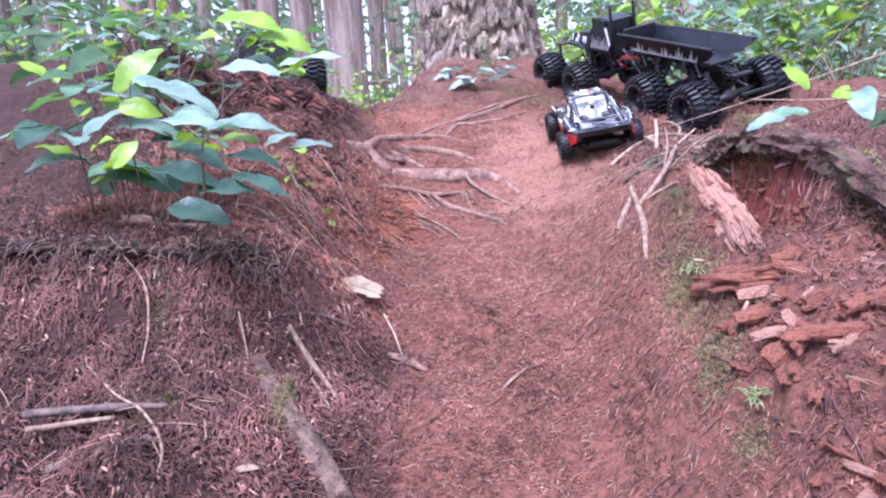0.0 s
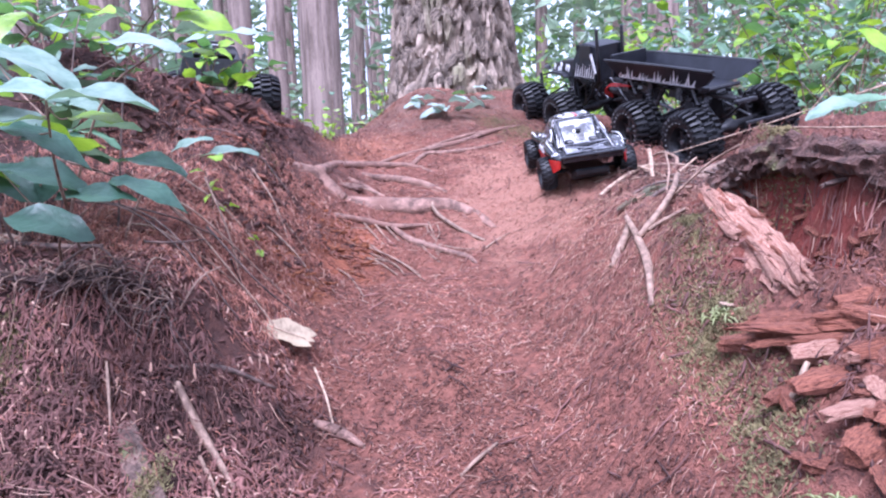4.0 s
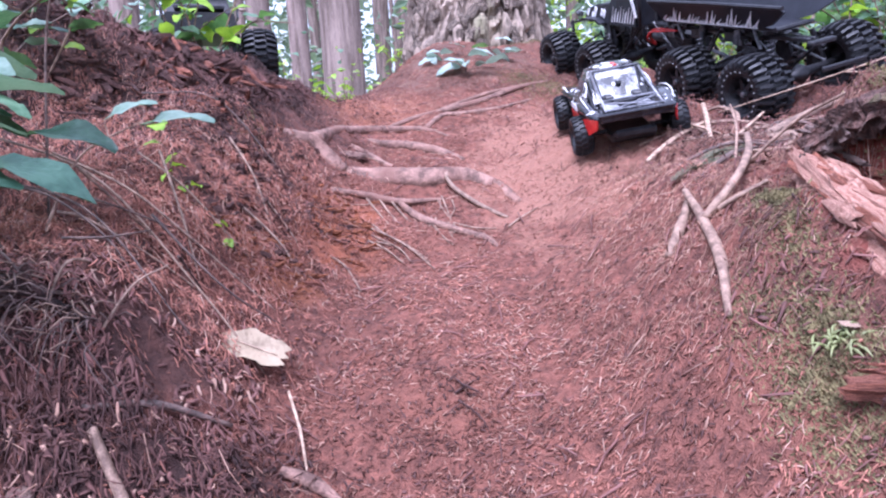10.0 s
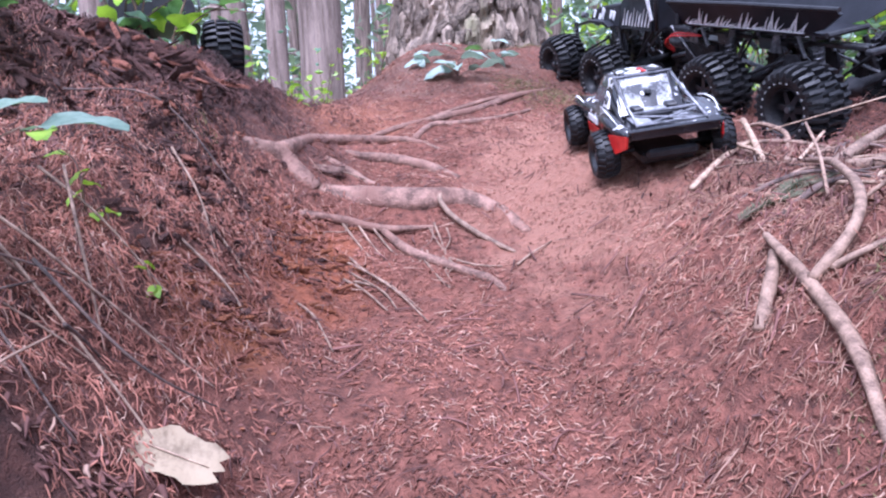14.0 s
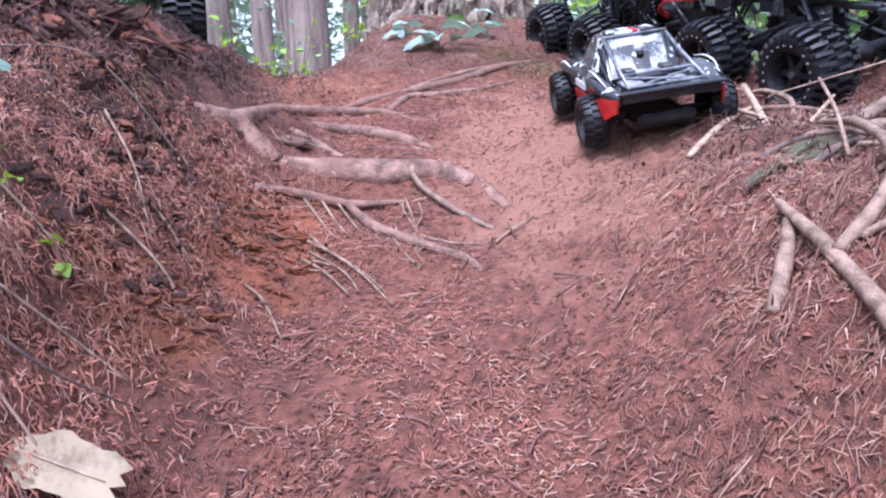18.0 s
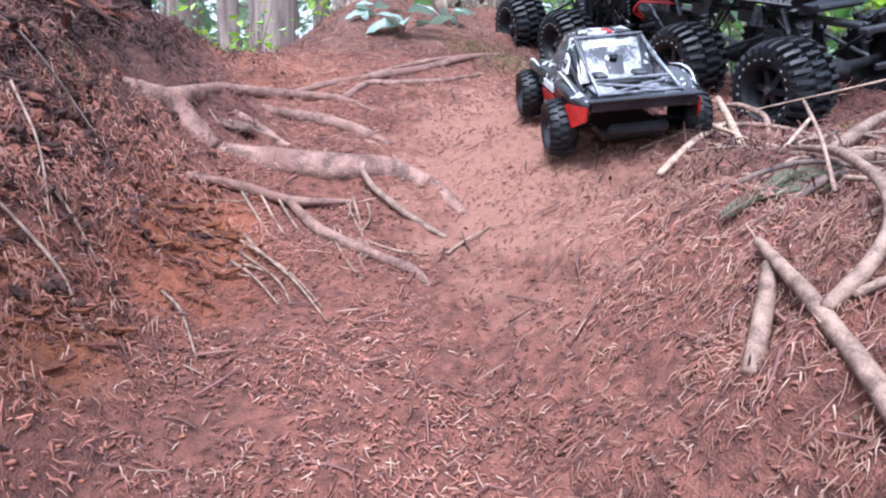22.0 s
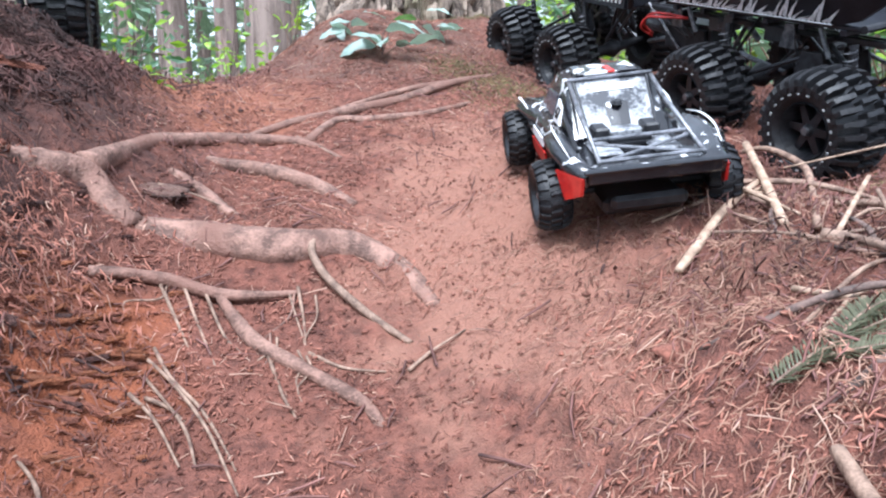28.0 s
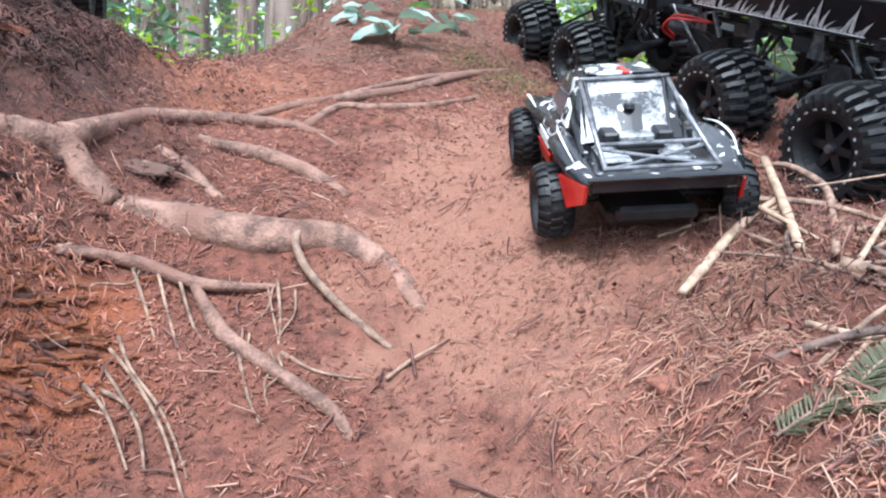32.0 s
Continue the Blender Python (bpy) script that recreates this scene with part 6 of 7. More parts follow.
lump.matrix_world = Matrix.LocRotScale((0.471, 2.018, ground_z(0.471, 2.018) + 0.005), Euler((0, 0, radians(15))), (0.042, 0.028, 0.022))

# the fir sprig on the bank
sprig = thing("fir_sprig", "fallen grey-green fir sprig lying on the bank", "branch", at=pose(0.578, 1.908, ground_z(0.578, 1.908) + 0.007, 0, -14, 6) @ Matrix.Scale(0.82, 4))
rn = random.Random(8)
for s_, (pts, rows) in enumerate([([(-0.105, -0.012, -0.010), (-0.04, 0.0, 0.004), (0.04, 0.006, 0.010), (0.11, 0.022, 0.008)], 210), ([(-0.03, 0.0, 0.004), (0.02, 0.022, 0.014), (0.075, 0.040, 0.012)], 120), ([(-0.06, -0.004, 0.0), (-0.01, -0.026, 0.006), (0.05, -0.036, 0.002)], 120)]):
    p = spline(pts, 40)
    twig = part("twig", tube(p, [0.0016, 0.0012, 0.0007], 6), STICK, sprig, "", True)
    v, f = [], []
    for k in range(rows):
        for sgn in (-1, 1):
            i = 1 + int(38 * (k + rn.random()) / rows)
            q, fw = Vector(p[i]), Vector(p[i] - p[i - 1]).normalized()
            sd = fw.cross(Vector((0, 0, 1))).normalized() * sgn
            n_ = rn.uniform(0.017, 0.025) * (0.55 + 0.45 * math.sin(math.pi * min(0.9, i / 40 + 0.15)))
            d = (fw * rn.uniform(0.55, 0.9) + sd + Vector((0, 0, rn.uniform(-0.1, 0.55)))).normalized() * n_
            o = d.cross(Vector((0, 0, 1))).normalized() * 0.00075
            up = Vector((0, 0, 0.0005))
            b = len(v)
            v += [q - o, q + o, q + d * 0.75 + o, q + d, q + d * 0.75 - o, q + d * 0.4 + up]
            f += [(b, b + 1, b + 5), (b + 1, b + 2, b + 5), (b + 2, b + 3, b + 5), (b + 3, b + 4, b + 5), (b + 4, b, b + 5)]
    tagged(part("needles", (v, f), NEEDLE_GREEN, twig, "grey-green flat needles"), "grey-green flat needles", kind="stuff")

# ---- the eight-wheeled model truck ----


def tyre_geo(radius, half, rim, lugs, lug_high, fine=14):
    """A wide tyre round the x axis: one moulded skin with four staggered rows of slanting lugs."""
    wall = radius - rim
    side = [(0.80, rim, 0), (0.98, rim + 0.18 * wall, 0), (1.03, rim + 0.45 * wall, 0), (1.06, rim + 0.54 * wall, 0.0), (1.06, rim + 0.57 * wall, 1.0), (1.05, radius - 0.17 * radius - lug_high, 1.0)]
    tread = [(1.00, 1.0), (0.86, 1.0), (0.62, 1.0), (0.40, 1.0), (0.38, 0.0), (0.33, 0.0), (0.31, 1.0), (0.16, 1.0), (0.004, 1.0)]
    rows = side + [(x, radius - lug_high - 0.12 * radius * x * x * x, m) for x, m in tread]
    rows = [(-x, r, m) for x, r, m in rows] + [(x, r, m) for x, r, m in rows[::-1]]
    n = lugs * fine
    t = np.arange(n)
    v = []
    for x, r, m in rows:
        u = t / fine + (0.5 if abs(x) > 0.35 else 0.0) + (0.12 * abs(x) if abs(x) > 0.35 else 0.25 * x)
        on = (np.abs((u % 1.0) - 0.5) < 0.21) * m
        rr = r + lug_high * on * (0.55 if abs(x) > 1.03 else 1.0)
        a = 2 * math.pi * t / n
        v.append(np.stack([np.full(n, x * half), rr * np.cos(a), rr * np.sin(a)], -1))
    f = []
    for i in range(len(rows) - 1):
        for k in range(n):
            f.append((i * n + k, (i + 1) * n + k, (i + 1) * n + (k + 1) % n, i * n + (k + 1) % n))
    return np.vstack(v), f


def rim_geo(rim, half, spokes):
    dish = lathe([(-half * 0.85, rim * 1.02), (-half * 0.92, rim * 0.97), (-half * 0.55, rim * 0.84), (-half * 0.35, rim * 0.80), (half * 0.3, rim * 0.8), (half * 0.86, rim * 0.97), (half * 0.8, rim * 1.02)], 28)
    hub = lathe([(-half * 0.78, 0.0005), (-half * 0.78, rim * 0.16), (-half * 0.6, rim * 0.26), (-half * 0.2, rim * 0.30), (half * 0.5, rim * 0.25), (half * 0.5, 0.0005)], 14)
    back = lathe([(half * 0.1, 0.001), (half * 0.1, rim * 0.82)], 28)
    out = [dish, hub, back]
    for k in range(spokes):
        a = 2 * math.pi * k / spokes
        c, s = math.cos(a), math.sin(a)
        v = []
        for r, w, x0, x1 in ((rim * 0.15, 0.16, -0.66, -0.3), (rim * 0.86, 0.11, -0.62, -0.2)):
            for x, t in ((x0, -w), (x0, w), (x1, w), (x1, -w)):
                v.append((x * half, r * c - t * rim * s, r * s + t * rim * c))
        out.append((np.array(v), [(0, 1, 5, 4), (1, 2, 6, 5), (2, 3, 7, 6), (3, 0, 4, 7), (0, 3, 2, 1), (4, 5, 6, 7)]))
    return join(*out)


WR, WH = 0.102, 0.050
BIG_TYRE = mesh_of("tyre", *tyre_geo(WR, WH * 1.08, 0.050, 27, 0.016, 16), RUBBER, False)
BIG_RIM = mesh_of("rim", *rim_geo(0.050, WH, 6), BLACK_PLASTIC, False)
BIG_HUB = mesh_of("wheel", *lathe([(-WH * 0.86, 0.0005), (-WH * 0.86, 0.007), (-WH * 0.7, 0.009), (WH * 0.6, 0.009), (WH * 0.6, 0.0005)], 10), GREY_METAL, False)
MARK = mesh_of("tyre_mark", *rod((-WH * 1.12, 0.0655, -0.0024), (-WH * 1.12, 0.0655, 0.0024), 0.0018, 6), PALE_MARK, False)


def big_wheel(parent, at, flip=False, turn=0.0, size=1.0):
    w = new("wheel", BIG_HUB)
    w.parent = parent
    w.matrix_basis = pose(*at, turn, 0, 180 if flip else 0) @ Matrix.Scale(size, 4)
    for n, m, lab in (("tyre", BIG_TYRE, "black chunky off-road tyre"), ("rim", BIG_RIM, "black spoked rim")):
        o = new(n, m)
        o.parent = w
        tagged(o, lab)
    for k in range(22):
        if k % 8 != 7 and not flip:
            o = new("tyre_mark", MARK)
            o.parent = w
            o.matrix_basis = pose(0, 0, 0, 360 * k / 22)
    return w


truck = thing("model_truck", "black eight-wheeled model dump truck parked beside the trail", "model truck", at=pose(0.944, 2.59, 0.613, 0, 0, 18.8) @ pose(0, 0, 0, 12.3) @ pose(0, 0, 0, 0, -11.0, 0) @ Matrix.Scale(0.888, 4))
NEAR = [(-0.015, -0.011, 0.125), (-0.015, 0.328, 0.117), (-0.015, 0.944, 0.087), (-0.05, 1.22, 0.116)]
FAR = [(0.330, 0.00, 0.150), (0.330, 0.33, 0.14), (0.32, 0.95, 0.11), (0.29, 1.21, 0.12)]
for k in range(4):
    big_wheel(truck, NEAR[k], False, 23 * k, 1.11)
    big_wheel(truck, FAR[k], True, 31 * k, 1.11)
    a, b = Vector(NEAR[k]), Vector(FAR[k])
    m = (a + b) / 2
    axle = part("axle", tube(np.array([a, a.lerp(b, 0.25), a.lerp(b, 0.42), m, a.lerp(b, 0.58), a.lerp(b, 0.75), b]), [0.013, 0.013, 0.016, 0.03, 0.016, 0.013, 0.013], 12), GUN_METAL, truck, "dark metal axle", True)
    for s, (p, q) in enumerate(((0.22, 0.12), (0.78, 0.22))):
        c = a.lerp(b, p)
        fwd = 0.16 if k in (0, 2) else -0.16
        part("link", rod(c + Vector((0, 0.0, 0.012)), (c.x * 0.7 + 0.2 * 0.3, c.y + fwd, 0.205), 0.0048, 8), GREY_METAL if s else GUN_METAL, truck)
        sh = part("shock", rod(c + Vector((0.01, 0.015, 0.01)), (c.x + (0.02 if s == 0 else -0.02), c.y + 0.04, 0.255), 0.0085, 10), GUN_METAL, truck, "black shock absorber")
        coil = [(c.x + 0.012 * math.cos(t) + 0.01 + 0.00 * t, c.y + 0.02 + 0.012 * math.sin(t) + 0.0005 * t, c.z + 0.035 + 0.0022 * t) for t in np.linspace(0, 40, 80)]
        part("spring", tube(np.array(coil), [0.0016], 5), GREY_METAL, sh, "thin coil spring")
for x in (0.138, 0.158):
    part("chassis_rail", box(x - 0.006, x + 0.006, -0.06, 1.22, 0.240, 0.254, 0.003), BLACK_PLASTIC, truck, "black rail")
for y in (-0.09, 0.13, 0.42, 0.62, 0.98, 1.20):
    part("cross_member", box(0.105, 0.195, y - 0.012, y + 0.012, 0.238, 0.252, 0.003), GUN_METAL, truck)
for x in (0.086, 0.214):
    for y in (0.13, 0.98):
        part("side_plate", (plate([(y - 0.04, 0.165), (y - 0.015, 0.145), (y + 0.015, 0.145), (y + 0.04, 0.165), (y + 0.022, 0.225), (y - 0.022, 0.225)], 0.006, 0)[0] + np.array([x, 0, 0]), plate([(0, 0)] * 6, 1)[1]), GUN_METAL, truck, "dark metal suspension plate")
rk = random.Random(8)
for k in range(18):
    y0 = rk.choice((0.05, 0.16, 0.30, 0.44, 0.62, 0.74, 0.92, 1.08)) + rk.uniform(-0.04, 0.04)
    x0 = rk.uniform(0.085, 0.22)
    d = rk.choice((-1, 1)) * rk.uniform(0.05, 0.14)
    part("link", rod((x0, y0, rk.uniform(0.12, 0.16)), (x0 + rk.uniform(-0.02, 0.02), y0 + d, rk.uniform(0.21, 0.268)), rk.uniform(0.0035, 0.006), 7), (BLACK_PLASTIC, GUN_METAL, GREY_METAL)[k % 3], truck)
for k, y in enumerate((0.20, 0.38, 0.56, 0.90)):
    part("bracket", (plate([(y - 0.022, 0.222), (y + 0.022, 0.222), (y + 0.010, 0.272), (y - 0.012, 0.272)], 0.004, 0)[0] + np.array([0.092, 0, 0]), plate([(0, 0)] * 4, 1)[1]), (GREY_METAL, BLACK_PLASTIC)[k % 2], truck)
for k, y in enumerate((0.26, 0.44, 0.60)):
    part("servo", box(0.11, 0.165, y - 0.03, y + 0.03, 0.222, 0.258, 0.004), BLACK_PLASTIC, truck, "black electronics box")
part("gearbox", box(0.155, 0.245, 0.52, 0.70, 0.135, 0.215, 0.012, 2), GUN_METAL, truck, "black gearbox housing")
part("motor", (lathe([(0.0, 0.001), (0.0, 0.026), (0.07, 0.026), (0.075, 0.018), (0.075, 0.001)], 18)[0][:, [1, 0, 2]] + np.array([0.17, 0.70, 0.2]), lathe([(0, 0)] * 5, 18)[1]), GREY_METAL, truck, "grey electric motor")
part("drive_shaft", rod((0.2, 0.30, 0.13), (0.2, 0.56, 0.17), 0.007), GREY_METAL, truck)
part("drive_shaft", rod((0.2, 0.66, 0.17), (0.2, 0.82, 0.13), 0.007), GREY_METAL, truck)
for dz, dx in ((0, 0), (0.007, 0.01)):
    part("wire", tube(spline([(0.09, 0.66, 0.185 + dz), (0.05 + dx, 0.655, 0.215 + dz), (0.05 + dx, 0.63, 0.243 + dz), (0.06 + dx, 0.58, 0.248 + dz), (0.10, 0.53, 0.244)], 18), [0.0034], 7), RED_WIRE, truck, "red battery wire", True)
for k in range(3):
    part("wire", tube(spline([(0.12 + 0.02 * k, 0.55, 0.19), (0.10 + 0.03 * k, 0.60, 0.225), (0.14, 0.70 + 0.02 * k, 0.23)], 14), [0.003], 6), BLACK_PLASTIC, truck, smooth=True)

# the tipping bed: a floor, two flared sides, a headboard and an open tail
BX0, BX1 = 0.05, 0.245


def bed_side(x_low, x_top, sign):
    out = plate([(0.02, 0.300), (0.07, 0.286), (0.55, 0.280), (0.60, 0.292), (0.635, 0.358), (-0.035, 0.358), (-0.05, 0.345)], 0.010, 0)
    v = out[0].copy()
    v[:, 0] += x_low + (x_top - x_low) * (v[:, 2] - 0.280) / 0.078
    return v, out[1]


part("bed_side", bed_side(BX0 + 0.035, BX0 - 0.004, -1), BED_PAINT, truck, "black bed side with torn white stripes")
part("bed_side", bed_side(BX1 - 0.035, BX1 + 0.004, 1), BED_PAINT, truck, "black bed side")
part("bed_floor", box(BX0 + 0.03, BX1 - 0.03, 0.02, 0.60, 0.278, 0.288, 0.003), BED_PAINT, truck)
part("headboard", box(BX0 + 0.01, BX1 - 0.01, 0.60, 0.615, 0.282, 0.38, 0.003), BED_PAINT, truck)
for x in (BX0 - 0.006, BX1 + 0.006):
    part("bed_rail", tube(np.array([(x, -0.05, 0.358), (x, 0.3, 0.361), (x, 0.635, 0.359)]), [0.0065], 8), BLACK_PLASTIC, truck)
part("tail_bar", rod((BX0 + 0.03, 0.015, 0.284), (BX1 - 0.03, 0.015, 0.284), 0.008), GUN_METAL, truck)
for y in (0.06, 0.16, 0.26, 0.36, 0.46, 0.56):
    part("bed_rib", box(BX0 + 0.03, BX1 - 0.03, y - 0.008, y + 0.008, 0.266, 0.279, 0.002), BED_PAINT, truck)
for y in (0.10, 0.50):
    for x in (0.10, 0.20):
        part("bed_post", rod((x, y, 0.215), (x, y + 0.03, 0.272), 0.0055), GREY_METAL, truck, "dull metal bed post")
for y in (0.22, 0.34):
    part("tipping_ram", rod((0.15, y, 0.21), (0.15, y + 0.08, 0.272), 0.007), GREY_METAL, truck, "thin metal ram")
rg = random.Random(12)
for k in range(40):
    y = 0.09 + 0.49 * (k + rg.uniform(-0.3, 0.3)) / 40
    h = rg.uniform(0.022, 0.066) * (0.62 + 0.38 * math.sin(k * 0.8))
    x0 = BX0 + 0.028
    sl = -0.037 / 0.078
    z0 = 0.288
    t = rg.uniform(0.0016, 0.0048)
    v = [(x0 - 0.0065 + sl * (z - 0.287), yy, z) for yy, z in ((y - t, z0), (y + t, z0 + 0.004), (y + t * 0.4 - 0.016, z0 + h * 0.6), (y - 0.034, z0 + h), (y - t - 0.014, z0 + h * 0.5))]
    v += [(a + 0.0015, b, c) for a, b, c in v]
    part("stripe", (np.array(v), [(4, 3, 2, 1, 0), (5, 6, 7, 8, 9)] + [(i, (i + 1) % 5, (i + 1) % 5 + 5, i + 5) for i in range(5)]), WHITE_PAINT, truck, "torn white painted stripe")

part("stripe", rod((BX0 + 0.0215, 0.08, 0.2872), (BX0 + 0.0215, 0.57, 0.2872), 0.0014, 6), WHITE_PAINT, truck, "thin white painted line")

# the cab and bonnet


def slab_loft(rows):
    """Closed skin through four-cornered sections (y, half width low, half width high, z low, z high, centre x)."""
    v, f = [], []
    for y, wl, wh, zl, zh, c in rows:
        v += [(c - wl, y, zl), (c - wh, y, zh - 0.006), (c - wh + 0.008, y, zh), (c + wh - 0.008, y, zh), (c + wh, y, zh - 0.006), (c + wl, y, zl)]
    for i in range(len(rows) - 1):
        for k in range(6):
            f.append((i * 6 + k, (i + 1) * 6 + k, (i + 1) * 6 + (k + 1) % 6, i * 6 + (k + 1) % 6))
    f += [tuple(range(6)), tuple(range(len(v) - 1, len(v) - 7, -1))]
    return np.array(v), f


def plate_at(geo, off):
    return geo[0] + np.array(off), geo[1]


part("cab", slab_loft([(0.755, 0.086, 0.070, 0.25, 0.405, 0.148), (0.88, 0.086, 0.070, 0.25, 0.415, 0.148), (0.91, 0.086, 0.068, 0.25, 0.405, 0.148), (0.955, 0.086, 0.080, 0.25, 0.338, 0.148)]), BED_PAINT, truck, "black cab with dark windows")
part("bonnet", slab_loft([(0.965, 0.082, 0.075, 0.255, 0.335, 0.148), (1.10, 0.075, 0.067, 0.255, 0.322, 0.148), (1.19, 0.069, 0.059, 0.258, 0.302, 0.148), (1.205, 0.064, 0.054, 0.262, 0.292, 0.148)]), BED_PAINT, truck, "black bonnet splashed with white")
part("grille", box(0.098, 0.198, 1.205, 1.213, 0.256, 0.292, 0.002), GREY_METAL, truck, "dull metal grille")
for x in (0.066, 0.230):
    part("window", (plate([(0.785, 0.35), (0.895, 0.35), (0.885, 0.405), (0.79, 0.408)], 0.004, 0)[0] + np.array([x + (0.002 if x < 0.148 else -0.002), 0, 0]), plate([(0, 0)] * 4, 1)[1]), BLACK_PLASTIC, truck, "dark side window")
    part("fender", plate_at(plate([(1.00, 0.255), (1.04, 0.272), (1.15, 0.272), (1.24, 0.25), (1.24, 0.244), (1.14, 0.262), (1.05, 0.262), (1.01, 0.248)], 0.05, 0), (x, 0, 0)), BED_PAINT, truck, "black flared fender")
    part("headlight", (lathe([(0.0, 0.001), (0.0, 0.013), (0.03, 0.010), (0.03, 0.001)], 14)[0][:, [1, 0, 2]] * np.array([1, -1, 1]) + np.array([x, 1.23, 0.285]), lathe([(0, 0)] * 4, 14)[1]), GREY_METAL, truck, "dull round headlight")
part("windscreen", box(0.085, 0.211, 0.946, 0.952, 0.355, 0.402, 0.002), BLACK_PLASTIC, truck)
for x, y in ((0.075, 0.742), (0.205, 0.742)):
    part("exhaust_pipe", tube(np.array([(x, y, 0.25), (x, y, 0.36), (x, y, 0.475), (x, y, 0.482)]), [0.008, 0.008, 0.008, 0.0065], 10), BLACK_PLASTIC, truck, "slim black exhaust stack", True)
for k in range(9):
    part("splash", plate_at(plate([(0.77 + 0.02 * k, 0.262), (0.776 + 0.02 * k, 0.264), (0.765 + 0.02 * k, 0.285 + 0.004 * (k % 4)), (0.752 + 0.02 * k, 0.31 + 0.008 * (k % 3))], 0.003, 0), (0.0615, 0, 0)), WHITE_PAINT, truck, "white painted splash")
    a = rg.uniform(0.98, 1.17)
    h = rg.uniform(0.015, 0.04)
    x = 0.070 + 0.016 * (a - 0.965) / 0.24
    z = rg.uniform(0.265, 0.285)
    v = [(x - 0.005, a, z), (x - 0.005, a + 0.012, z + 0.004), (x - 0.001, a + 0.004, z + h), (x - 0.001, a - 0.01, z + h * 0.8)]
    v += [(p + 0.002, q, s) for p, q, s in v]
    part("splash", (np.array(v), [(3, 2, 1, 0), (4, 5, 6, 7)] + [(i, (i + 1) % 4, (i + 1) % 4 + 4, i + 4) for i in range(4)]), WHITE_PAINT, truck, "white painted splash")
part("cab_stripe", (plate([(0.745, 0.29), (0.757, 0.285), (0.79, 0.37), (0.775, 0.375)], 0.004, 0)[0] + np.array([0.063, 0, 0]), plate([(0, 0)] * 4, 1)[1]), WHITE_PAINT, truck, "white slanting stripe")
part("rear_bumper", box(0.12, 0.28, -0.132, -0.122, 0.165, 0.180, 0.003), GUN_METAL, truck)

# ---- a second model truck behind the mound ----
CLEAR_ROOF = mat("grey_roof", (0.22, 0.22, 0.24), (0.42, 0.42, 0.45), 30, 0.3, 0.05)
truck2 = thing("model_truck", "black model truck with big tyres half hidden behind the mound", "model truck", at=pose(-0.865, 3.02, 0.855, 3, 2, 20))
for x, y in ((0.0, 0.0), (0.0, 0.36), (0.30, 0.0), (0.30, 0.36)):
    big_wheel(truck2, (x, y, 0.115), x > 0.1, 40 * x)
for y in (0.0, 0.36):
    part("axle", rod((0, y, 0.115), (0.3, y, 0.115), 0.014, 10), GUN_METAL, truck2)
for x in (0.10, 0.20):
    part("chassis_rail", box(x - 0.01, x + 0.01, -0.08, 0.46, 0.175, 0.205, 0.003), GUN_METAL, truck2)
part("body", slab_loft([(-0.10, 0.12, 0.11, 0.19, 0.255, 0.11), (0.02, 0.13, 0.11, 0.19, 0.265, 0.11), (0.08, 0.13, 0.095, 0.19, 0.325, 0.11), (0.24, 0.13, 0.095, 0.19, 0.325, 0.11), (0.31, 0.13, 0.105, 0.19, 0.265, 0.11), (0.46, 0.12, 0.10, 0.19, 0.245, 0.11)]), BLACK_PLASTIC, truck2, "glossy black body with a pale roof edge")
part("roof_panel", box(0.03, 0.19, 0.09, 0.23, 0.324, 0.331, 0.003), CLEAR_ROOF, truck2, "pale reflective roof")
for x in (-0.021, 0.241):
    part("side_window", box(x - 0.003, x + 0.003, 0.10, 0.22, 0.262, 0.305, 0.001), GREY_METAL, truck2, "grey side window")
part("roof_bar", rod((0.02, 0.07, 0.335), (0.20, 0.07, 0.335), 0.006), BLACK_PLASTIC, truck2)
part("rear_rack", box(0.03, 0.19, -0.09, 0.02, 0.266, 0.28, 0.003), GUN_METAL, truck2)
for x in (0.01, 0.29):
    for y in (0.0, 0.36):
        part("shock", rod((0.08 if x < 0.1 else 0.22, y, 0.12), (0.09 if x < 0.1 else 0.21, y + 0.03, 0.24), 0.008), GREY_METAL, truck2)

# ---- the short-course model car on the trail ----
LIVERY = mat("livery", (0.010, 0.010, 0.013), (0.022, 0.022, 0.026), 30, 0.22, 0.03, coat=0.6, third=((0.66, 0.66, 0.68), 42, 0.625, 0.645))
GLOSS_BLACK = mat("gloss_black", (0.008, 0.008, 0.011), (0.02, 0.02, 0.024), 30, 0.2, 0.03, coat=0.6, third=((0.05, 0.03, 0.025), 16, 0.62, 0.85))
# clear plastic; its pale mottling is sky reflection put into the base colour
SHEEN_PANE = mat("sheen_pane", (0.05, 0.052, 0.06), (0.40, 0.41, 0.43), 30, 0.35, 0.1, spread=(0.40, 0.62))
SHEEN_PANE.node_tree.nodes["Principled BSDF"].inputs["Specular IOR Level"].default_value = 0.2
SMOKE = mat("smoked_window", (0.05, 0.055, 0.07), (0.10, 0.105, 0.125), 20, 0.12, 0.02, coat=0.5)


